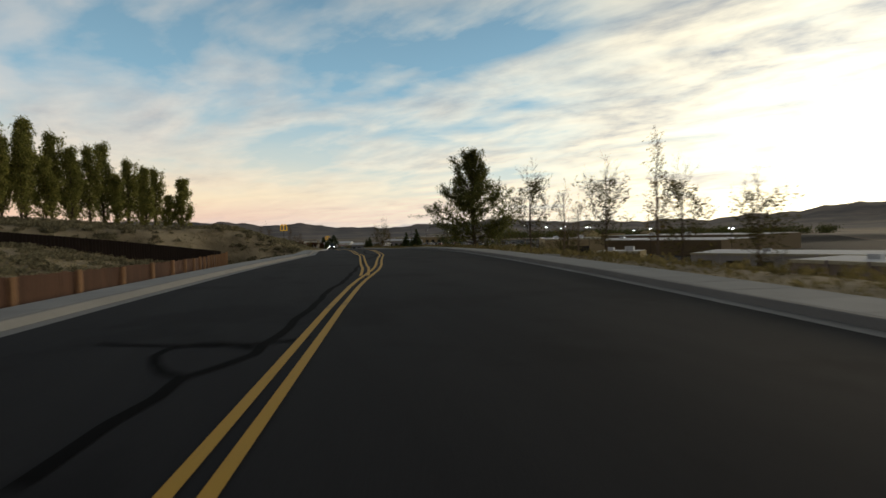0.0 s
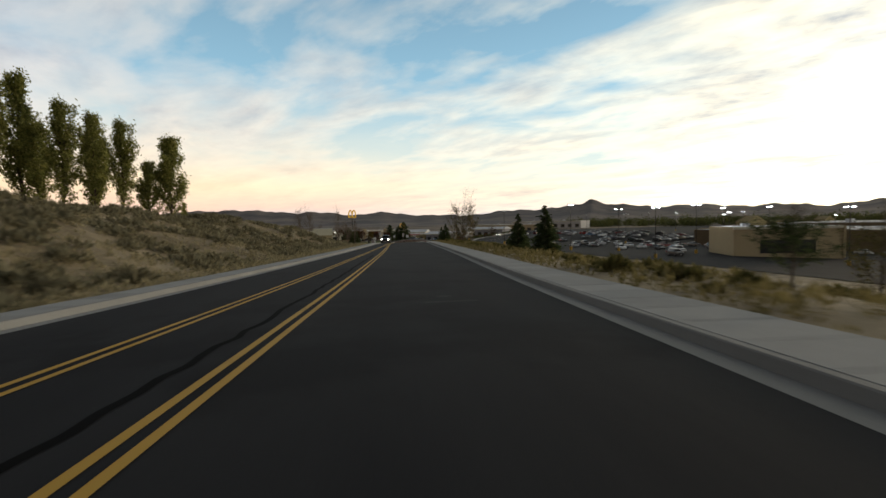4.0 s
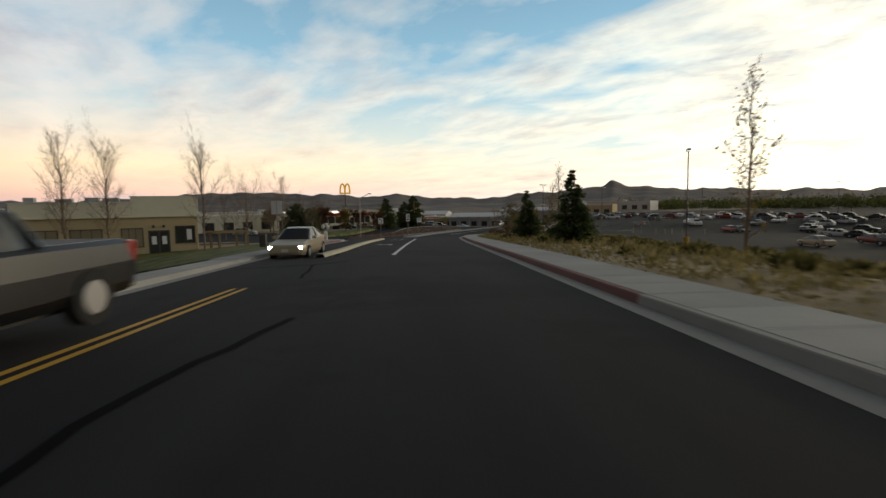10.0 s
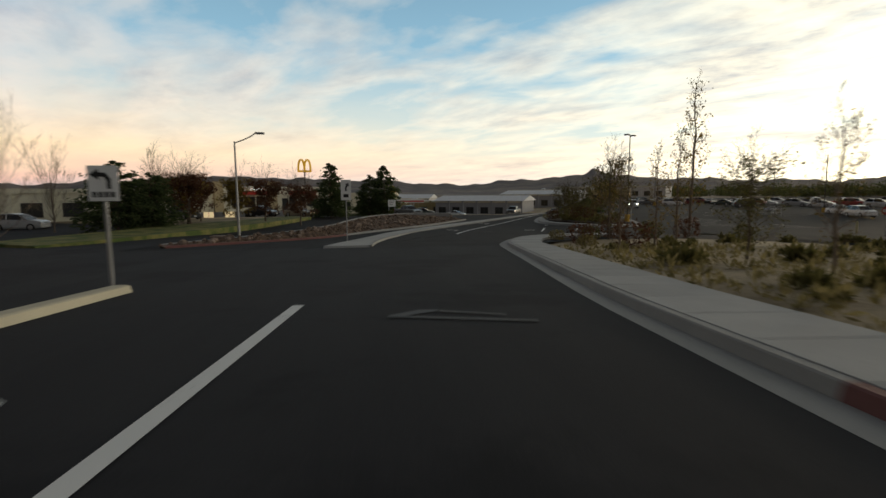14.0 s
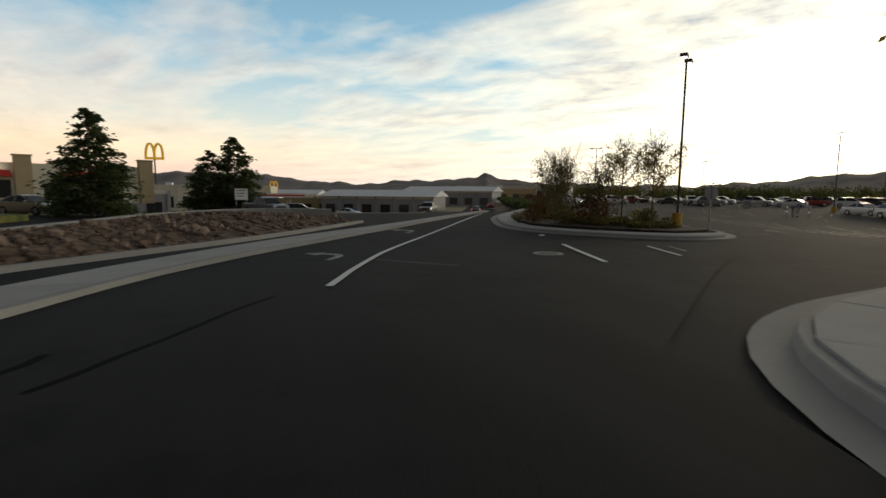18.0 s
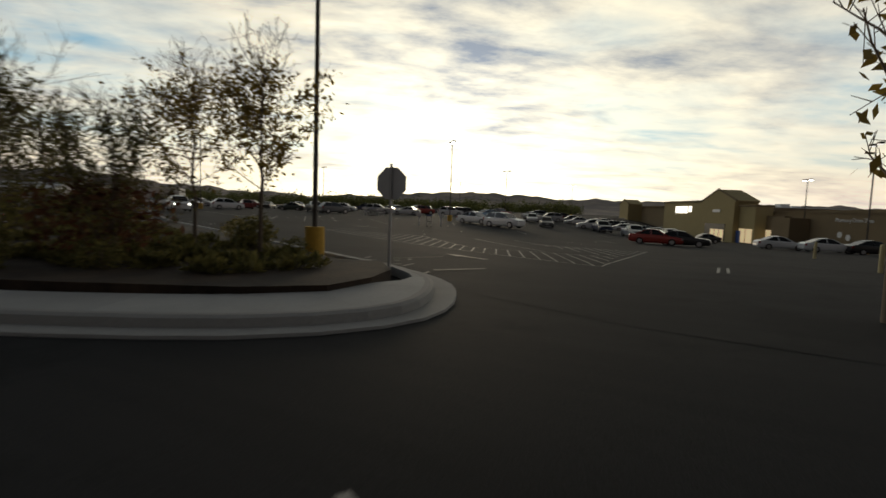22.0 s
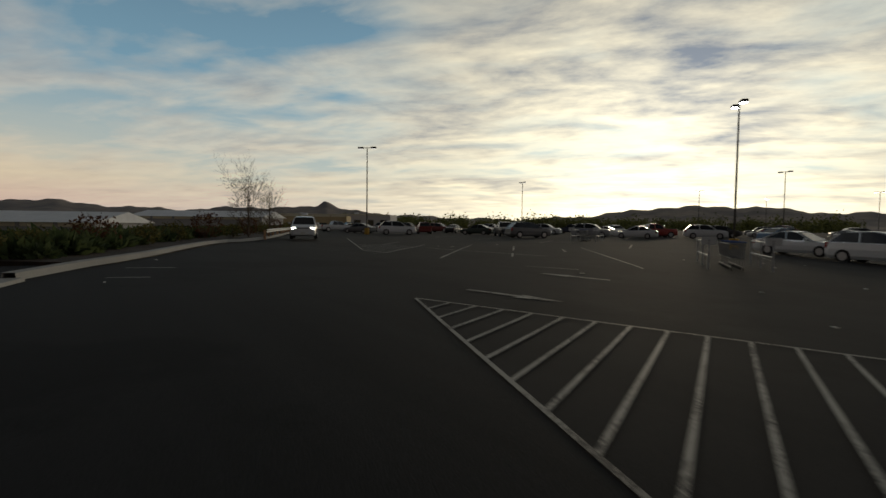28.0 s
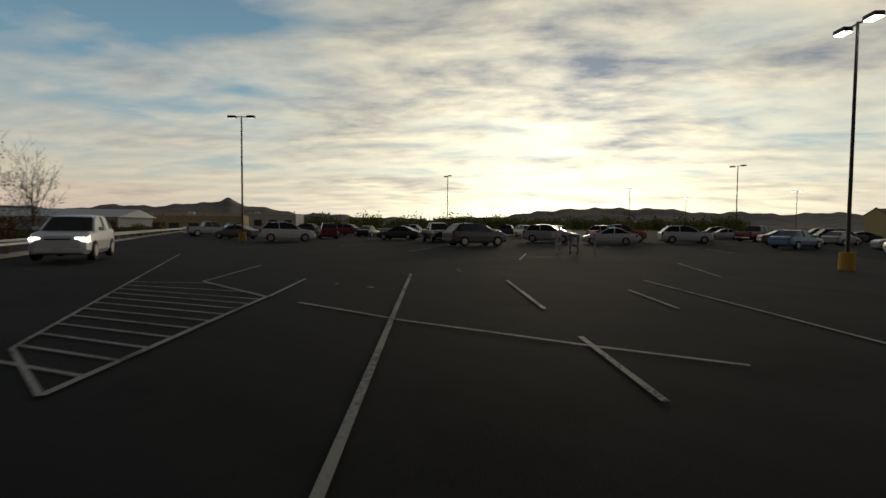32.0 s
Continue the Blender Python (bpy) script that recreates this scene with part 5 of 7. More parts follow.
def build_markings():
    # stop lines, dashes and the manhole at the entry
    def bar(name, a, b, w, mat="white", label="short worn white dash across the entry"):
        marking(name, [a, ((a[0] + b[0]) / 2, (a[1] + b[1]) / 2), b], w, M[mat], label, lift=0.03)

    bar("entry_dash", (33.4, 258.85), (31.2, 253.5), 0.17)
    bar("entry_dash", (36.0, 257.15), (34.5, 254.1), 0.13)
    bar("entry_dash", (25.3, 256.3), (27.1, 254.1), 0.06, "dim", "thin worn white line across the lane")
    bar("entry_dash", (36.65, 256.75), (35.85, 255.2), 0.10, "faded")
    bar("entry_dash", (34.9, 262.9), (35.35, 263.5), 0.26)
    # left-turn arrows
    def turn_arrow(x, y, rz, s=1.0, mat="white"):
        pts = [(0.9, -1.2), (0.62, -1.2), (0.62, 0.1), (0.40, 0.55), (0.0, 0.70), (-0.35, 0.70), (-0.35, 0.35), (-1.1, 0.95), (-0.35, 1.55), (-0.35, 1.15), (0.15, 1.12), (0.65, 0.85), (0.9, 0.3)]
        m = pose(x, y, 0, 0, 0, rz)
        flat_mark("turn_arrow", [tuple((m @ Vector((px * s, py * s, 0)))[:2]) for px, py in pts], M[mat], "white painted left-turn arrow", lift=0.02)

    turn_arrow(11.6, 197.7, -5, 0.72)
    turn_arrow(12.85, 216.4, -8, 0.85)
    turn_arrow(24.0, 257.6, -28, 0.72, "faded")
    turn_arrow(29.2, 267.4, -32, 0.8, "faded")
    # faded straight arrow and bike symbol outlines in the lane
    for x, y, rz in [(17.9, 219.8, -20)]:
        m = pose(x, y, 0, 0, 0, rz)
        for out in ([(-1.1, -0.1), (1.2, -0.1), (1.2, 0.02), (-1.1, 0.02)], [(-1.1, 0.02), (-0.75, 0.55), (-0.4, 0.62), (-0.5, 0.4), (-0.85, 0.0)], [(-0.4, 0.55), (0.7, 0.40), (0.7, 0.30), (-0.4, 0.45)]):
            flat_mark("lane_symbol", [tuple((m @ Vector((a, b, 0)))[:2]) for a, b in out], M["ghost"], "faded white lane symbol", lift=0.02)
    for y in (30, 62, 96, 152):
        x = float(lane(YELLOW, y)) + 3.3
        for w, d in ((1.3, 0), (0.4, 1.1)):
            flat_mark("lane_symbol", [(x - w / 2, y + d), (x + w / 2, y + d), (x + w / 2, y + d + 0.07), (x - w / 2, y + d + 0.07)], M["ghost"], "faded white lane symbol", lift=0.02)
    # manhole
    t = thing("manhole_cover", pose(31.0, 256.1, float(Z(256.1))), "round worn manhole cover in a pale concrete collar", "manhole cover")
    bm = bmesh.new()
    bmesh.ops.create_cone(bm, cap_ends=True, segments=40, radius1=0.50, radius2=0.49, depth=0.05, matrix=Matrix.Translation((0, 0, 0.0)))
    part("collar", bm, M["gutter"], t)
    bm = bmesh.new()
    bmesh.ops.create_cone(bm, cap_ends=True, segments=40, radius1=0.33, radius2=0.325, depth=0.05, matrix=Matrix.Translation((0, 0, 0.008)))
    part("lid", bm, M["iron"], t)
    # sealed cracks
    rng = random.Random(9)

    def crack(pts, w):
        out = [(x + rng.uniform(-0.06, 0.06), y) for x, y in curve(pts, 0.6)]
        marking("crack_seal", out, w, M["seal"], "dark tar seal over a road crack", lift=0.009)

    crack([(-9.13, -14.4), (-8.9, -13.4), (-8.6, -12.2), (-8.0, -11.3), (-7.4, -8.9), (-6.6, -5), (-5.8, -1.5), (-5.1, 1.9), (-4.85, 3.4), (-4.25, 6.1), (-3.4, 11), (-2.2, 15), (-1.5, 18.1), (-1.55, 20), (-1.6, 22), (-1.4, 25), (-0.8, 29.8)], 0.15)
    crack([(-0.8, 29.8), (0.0, 34), (0.2, 37.3), (0.35, 40.3), (0.64, 44), (1.3, 52), (2.2, 66), (3.3, 85), (3.9, 95)], 0.13)
    crack([(-8.6, -12.2), (-9.1, -11.4), (-9.1, -10.6), (-8.5, -10.4), (-8.0, -11.0)], 0.13)
    crack([(-10.2, -9.8), (-9.1, -10.4), (-8.1, -10.7), (-7.2, -10.6)], 0.11)
    crack([(-7.6, 6.16), (-6.3, 6.2), (-5.0, 6.3), (-3.5, 6.4)], 0.11)
    crack([(-4.1, 21.7), (-2.8, 22.3), (-1.25, 23.0)], 0.11)
    crack([(-3.9, 23.8), (-2.6, 23.4)], 0.10)
    crack([(-0.8, 38.3), (0.25, 38.7)], 0.11)
    crack([(9.6, 161.0), (9.67, 163.6), (9.9, 165.3), (10.5, 167.8)], 0.13)
    crack([(12.3, 203.6), (12.4, 205.1), (12.55, 206.1), (12.8, 207.4), (13.8, 206.9), (14.9, 205.5)], 0.12)
    crack([(12.8, 207.4), (11.8, 207.8), (10.9, 208.4)], 0.11)
    for y0 in (119, 141, 178, 188):
        x0 = float(lane(YELLOW, min(y0, 178)))
        crack([(x0 - 2.2, y0), (x0 + 0.4, y0 + 1.0), (x0 + 1.6, y0 + 2.4)], 0.11)
        crack([(x0 + 0.4, y0 + 1.0), (x0 + 0.8, y0 - 4)], 0.10)
    crack([(13.2, 239), (14.8, 241.5), (18.0, 243.2), (20.2, 248.5)], 0.12)
    crack([(20.4, 247.2), (21.8, 250.0), (23.4, 252.6), (26.2, 255.4)], 0.10)


build_markings()


def hatch(outline, stripes, label, w=0.14, mat="faded"):
    """Painted hatching: an outline, and bars from one side to the other. Laid on the car park."""
    ob = tagged(new("hatched_marking"), label, "road marking", kind="structure")

    def bar(a, b, name):
        d = Vector((b[0] - a[0], b[1] - a[1], 0)).normalized()
        s = Vector((d.y, -d.x, 0)) * w / 2
        bm = bmesh.new()
        n = max(1, int((Vector(b) - Vector(a)).length / 1.2))
        for k in range(n):
            p = [Vector((a[0] + (b[0] - a[0]) * t, a[1] + (b[1] - a[1]) * t, 0)) for t in (k / n, (k + 1) / n)]
            vs = [bm.verts.new((q.x, q.y, lot_top(q.x, q.y) + 0.022)) for q in (p[0] - s, p[1] - s, p[1] + s, p[0] + s)]
            bm.faces.new(vs)
        bmesh.ops.recalc_face_normals(bm, faces=bm.faces)
        if bm.faces[:][0].normal.z < 0:
            bmesh.ops.reverse_faces(bm, faces=bm.faces[:])
        part(name, bm, M[mat], ob)

    for a, b in zip(outline, outline[1:]):
        bar(a, b, "edge_line")
    for a, b in stripes:
        bar(a, b, "stripe")


def parallel_stripes(outline, way, gap):
    """The stretches inside an outline of lines that run one way, a gap apart."""
    d = Vector(way).normalized()
    across = Vector((-d.y, d.x))
    low, high = min(Vector(p).dot(across) for p in outline), max(Vector(p).dot(across) for p in outline)
    rows = []
    for k in range(1, int((high - low) / gap) + 1):
        c, cuts = low + k * gap, []
        for p, q in zip(outline, outline[1:] + outline[:1]):
            p, q = Vector(p), Vector(q)
            a, b = p.dot(across) - c, q.dot(across) - c
            if a * b < 0:
                cuts.append((p + (q - p) * (a / (a - b))).dot(d))
        cuts.sort()
        rows += [(tuple(across * c + d * u), tuple(across * c + d * v)) for u, v in zip(cuts[::2], cuts[1::2]) if v - u > 0.35]
    return rows


def build_lot_marks():
    # bent band of hatching round the aisle end
    w, n, m, e, z = (58.9, 277.1), (61.5, 270.9), (55.45, 264.85), (56.3, 258.5), (50.15, 257.95)
    way = (0.925, 0.38)
    hatch([z, w, n, m, e], parallel_stripes([w, n, m, e, z], way, 0.50), "worn white hatched band painted on the car park", 0.06)
    u, v = (63.6, 264.4), (64.6, 258.2)
    hatch([u, v, z], parallel_stripes([u, v, e], way, 0.55), "worn white hatched triangle painted on the car park", 0.07)
    # wedge of thin hatching by the aisle, open to one side
    a, b, c, d, f, g = (65.1, 290.2), (65.0, 288.0), (69.25, 292.0), (69.5, 295.6), (73.9, 308.8), (73.1, 299.4)
    hatch([b, c, d, g], [], "worn white edge line of the hatched wedge", 0.09)
    hatch([b, a, f], [(between(a, f, t * 0.42 - 0.06), between(b, c, t * 1.15) if t < 0.86 else between(c, d, (t - 0.86) / 0.14)) for t in np.linspace(0.08, 0.98, 12)], "worn white hatched wedge painted on the car park", 0.065)
    rows = [((74.7, 293.4), (65.3, 284.6)), ((71.7, 294.4), (69.3, 292.0)), ((69.3, 290.9), (69.5, 288.2)), ((69.5, 288.2), (70.1, 285.5)), ((70.1, 285.5), (70.6, 283.8)), ((70.5, 285.8), (68.7, 284.1)), ((75.4, 290.4), (72.1, 287.3)),
            ((76.0, 287.3), (74.1, 285.6)), ((84.6, 295.6), (86.4, 294.2)), ((63.9, 268.5), (57.0, 261.8)), ((66.0, 280.9), (66.8, 279.4)), ((78.4, 287.8), (69.6, 278.8)), ((63.5, 264.6), (61.8, 261.2)), ((66.5, 266.8), (61.8, 261.2)),
            ((54.6, 282.6), (55.4, 282.3)), ((55.2, 284.9), (56.3, 284.5)), ((53.2, 254.8), (50.4, 254.85)), ((53.2, 254.55), (50.4, 254.6)), ((44.75, 261.2), (45.5, 261.3))]
    for p, q in rows:
        hatch([p, q], [], "worn white parking bay line", 0.085)
    hatch([(47.65, 263.85), (49.3, 262.95)], [], "almost worn away white line", 0.06, "dim")
    hatch([(45.9, 261.4), (47.1, 260.45)], [], "worn white stop line at the exit", 0.14, "dim")
    for k, (x, y, l, a) in enumerate([(47.1, 264.5, 0.5, 20), (46.8, 263.9, 0.4, 100), (46.3, 263.2, 0.5, 60), (46.1, 262.5, 0.7, 5), (46.5, 262.8, 0.3, 150), (47.6, 263.2, 0.35, 30), (47.2, 263.3, 0.25, 80)]):
        q = radians(a)
        hatch([(x, y), (x + l * math.cos(q), y + l * math.sin(q))], [], "flaking remains of a white painted arrow", 0.11, "dim")
    for i in range(7):
        for r in range(5):
            x0, y0 = 78 + r * 16.5 + i * 1.2, 262 + i * 8.2 + r * 3.0
            hatch([(x0, y0), (x0 + 4.6, y0 + 2.6)], [], "worn white parking bay line", 0.09)

    def arrow(x, y, rz, s):
        mm = pose(x, y, 0, 0, 0, rz)
        for out in ([(-1.5, -0.11), (0.2, -0.11), (0.2, 0.11), (-1.5, 0.11)], [(0.0, -0.34), (1.35, 0.0), (0.0, 0.34), (0.2, 0.0)]):
            pts = [mm @ Vector((a * s, b * s, 0)) for a, b in out]
            bm = bmesh.new()
            f = bm.faces.new([bm.verts.new((p.x, p.y, lot_top(p.x, p.y) + 0.024)) for p in pts])
            bm.normal_update()
            if f.normal.z < 0:
                bmesh.ops.reverse_faces(bm, faces=[f])
            tagged(part("lot_arrow", bm, M["faded"], None), "worn white direction arrow on the car park", "road marking", kind="structure")

    arrow(60.9, 276.5, -72, 0.75)
    arrow(65.0, 278.3, 110, 0.7)
    arrow(50.05, 262.55, 69, 0.75)


build_lot_marks()


# ---------------------------------------------------------------- vehicles
def ring_loft(bm, rings, cap=True):
    rows = [[bm.verts.new(p) for p in r] for r in rings]
    n = len(rows[0])
    for a, b in zip(rows, rows[1:]):
        for i in range(n):
            j = (i + 1) % n
            bm.faces.new((a[i], a[j], b[j], b[i]))
    if cap:
        bm.faces.new(rows[0][::-1])
        bm.faces.new(rows[-1])
    bmesh.ops.recalc_face_normals(bm, faces=bm.faces)
    return bm


# stations along the car: x, belt height, half width, sill height; then the cabin: x, roof height, half width
SHAPES = {
    "sedan": dict(L=4.7, body=[(2.35, 0.62, 0.62, 0.36), (2.28, 0.70, 0.78, 0.24), (1.95, 0.78, 0.87, 0.20), (1.0, 0.90, 0.89, 0.19), (0.0, 0.95, 0.90, 0.19), (-1.2, 0.98, 0.90, 0.19), (-1.95, 0.98, 0.86, 0.22), (-2.28, 0.90, 0.78, 0.28), (-2.35, 0.80, 0.70, 0.40)],
                  cabin=[(1.05, 0.92, 0.80), (0.30, 1.36, 0.64), (-0.2, 1.44, 0.62), (-0.85, 1.41, 0.62), (-1.75, 0.99, 0.76)], roof=(0.22, -0.95), r=0.32, wb=(1.45, -1.32)),
    "suv": dict(L=4.75, body=[(2.35, 0.75, 0.68, 0.40), (2.28, 0.92, 0.84, 0.28), (1.9, 1.04, 0.92, 0.24), (1.0, 1.10, 0.94, 0.23), (0.0, 1.12, 0.95, 0.23), (-1.4, 1.14, 0.95, 0.23), (-2.1, 1.14, 0.92, 0.26), (-2.33, 1.08, 0.86, 0.34), (-2.38, 0.95, 0.80, 0.45)],
                cabin=[(1.15, 1.08, 0.85), (0.45, 1.60, 0.70), (-0.2, 1.71, 0.68), (-1.6, 1.68, 0.67), (-2.22, 1.12, 0.80)], roof=(0.40, -1.78), r=0.37, wb=(1.45, -1.40)),
    "pickup": dict(L=5.8, body=[(2.9, 0.80, 0.76, 0.46), (2.84, 1.02, 0.90, 0.36), (2.4, 1.12, 0.97, 0.33), (1.2, 1.16, 0.98, 0.32), (0.0, 1.17, 0.98, 0.32), (-1.0, 1.18, 0.98, 0.32), (-1.02, 1.18, 0.98, 0.33), (-2.7, 1.18, 0.97, 0.36), (-2.88, 1.12, 0.94, 0.46), (-2.92, 0.9, 0.9, 0.5)],
                   cabin=[(1.35, 1.14, 0.86), (0.75, 1.68, 0.72), (0.2, 1.80, 0.70), (-0.65, 1.78, 0.70), (-0.98, 1.17, 0.84)], roof=(0.70, -0.72), r=0.40, wb=(1.95, -1.75)),
}


def vehicle(kind, paint, label, lit=False, tail=False):
    """A car with body, glass, roof, wheels, lights, trim and mirrors. It faces +x."""
    d = SHAPES[kind]
    t = thing({"sedan": "car", "suv": "suv", "pickup": "pickup_truck"}[kind], Matrix.Identity(4), label, {"sedan": "car", "suv": "car", "pickup": "pickup truck"}[kind])
    rings = []
    for x, zt, w, zb in d["body"]:
        rings.append([(x, -w * 0.90, zb), (x, -w, zb + 0.16), (x, -w * 1.0, (zb + zt) / 2 + 0.06), (x, -w * 0.97, zt - 0.07), (x, -w * 0.88, zt), (x, w * 0.88, zt), (x, w * 0.97, zt - 0.07), (x, w, (zb + zt) / 2 + 0.06), (x, w, zb + 0.16), (x, w * 0.90, zb)])
    part("body", ring_loft(bmesh.new(), rings), PAINT[paint], t, smooth=False)
    cab = []
    for k, (x, z, w) in enumerate(d["cabin"]):
        base = float(np.interp(x, [b[0] for b in d["body"]][::-1], [b[1] for b in d["body"]][::-1])) - 0.03
        wb = float(np.interp(x, [b[0] for b in d["body"]][::-1], [b[2] for b in d["body"]][::-1])) * 0.90
        z = max(z, base + 0.02)
        cab.append([(x, -wb, base), (x, -w, z - 0.04), (x, -w * 0.86, z), (x, w * 0.86, z), (x, w, z - 0.04), (x, wb, base)])
    part("glasshouse", ring_loft(bmesh.new(), cab), M["carglass"], t)
    # roof skin and pillars over the glass
    xs = [c[0] for c in d["cabin"]][::-1]
    zs, ws = [c[1] for c in d["cabin"]][::-1], [c[2] for c in d["cabin"]][::-1]
    bm, top = bmesh.new(), []
    for x in np.linspace(d["roof"][0], d["roof"][1], 6):
        z, w = float(np.interp(x, xs, zs)), float(np.interp(x, xs, ws))
        top.append([(x, -w - 0.012, z - 0.075), (x, -w * 0.9, z + 0.012), (x, 0, z + 0.03), (x, w * 0.9, z + 0.012), (x, w + 0.012, z - 0.075)])
    rows = [[bm.verts.new(p) for p in r] for r in top]
    for a, b in zip(rows, rows[1:]):
        for i in range(4):
            bm.faces.new((a[i], a[i + 1], b[i + 1], b[i]))
    bmesh.ops.recalc_face_normals(bm, faces=bm.faces)
    part("roof", bm, PAINT[paint], t)
    mid = (d["roof"][0] + d["roof"][1]) / 2
    for s in (-1, 1):
        for x0, x1 in ((d["cabin"][0][0], d["roof"][0]), (mid, mid - 0.05), (d["cabin"][-1][0], d["roof"][1])):
            base = float(np.interp(x0, [b[0] for b in d["body"]][::-1], [b[1] for b in d["body"]][::-1]))
            wb = float(np.interp(x0, [b[0] for b in d["body"]][::-1], [b[2] for b in d["body"]][::-1])) * 0.90
            z, w = float(np.interp(x1, xs, zs)), float(np.interp(x1, xs, ws))
            part("pillar", tube(bmesh.new(), (x0, s * wb, base - 0.02), (x1, s * w, z - 0.03), 0.045, 0.04, 5), PAINT[paint], t)
    if kind == "pickup":
        part("bed_floor", boxes(((-1.94, 0, 1.175), (1.6, 1.62, 0.012))), M["black"], t)
    for x in d["wb"]:
        for s in (-1, 1):
            y = s * (d["body"][4][2] - 0.09)
            wheel = new("wheel")
            wheel.parent = t
            wheel.location = (x, y, d["r"])
            bm = bmesh.new()
            tube(bm, (0, -0.11, 0), (0, 0.11, 0), d["r"], d["r"], 20)
            part("tyre", bm, M["rubber"], wheel)
            bm = bmesh.new()
            tube(bm, (0, s * 0.07, 0), (0, s * 0.125, 0), d["r"] * 0.68, d["r"] * 0.60, 14)
            part("rim", bm, M["rim"], wheel)
    f, r = d["body"][1], d["body"][-2]
    for s in (-1, 1):
        bm = bmesh.new()
        box(bm, (f[0] - 0.08, s * f[2] * 0.80, f[1] - 0.12), (0.26, 0.32, 0.15), 0.03)
        part("headlight", bm, M["headlight_on" if lit else "headlight"], t)
        bm = bmesh.new()
        box(bm, (r[0] + 0.10, s * r[2] * 0.90, r[1] - 0.14), (0.22, 0.22, 0.20 if kind == "sedan" else 0.34), 0.03)
        part("taillight", bm, M["taillight_on" if tail else "taillight"], t)
        bm = bmesh.new()
        box(bm, (d["cabin"][0][0] - 0.30, s * (d["body"][3][2] + 0.10), d["body"][3][1] + 0.08), (0.12, 0.20, 0.14), 0.03)
        part("mirror", bm, PAINT[paint], t)
    bm = boxes(((f[0] + 0.03, 0, f[1] - 0.17), (0.06, f[2] * 0.95, 0.16)), bevel=0.015)
    part("grille", bm, M["black"], t)
    bm = boxes(((f[0] + 0.02, 0, 0.40), (0.14, f[2] * 1.7, 0.16)), bevel=0.03)
    part("front_bumper", bm, M["chrome"] if kind == "pickup" else PAINT[paint], t)
    bm = boxes(((r[0] - 0.02, 0, 0.46), (0.14, r[2] * 1.8, 0.18)), bevel=0.03)
    part("rear_bumper", bm, M["chrome"] if kind == "pickup" else PAINT[paint], t)
    part("plate", boxes(((f[0] + 0.10, 0, 0.45), (0.015, 0.31, 0.15))), M["plate"], t)
    part("underbody", boxes(((0, 0, 0.30), (d["L"] - 0.5, 1.4, 0.14))), M["black"], t)
    return t


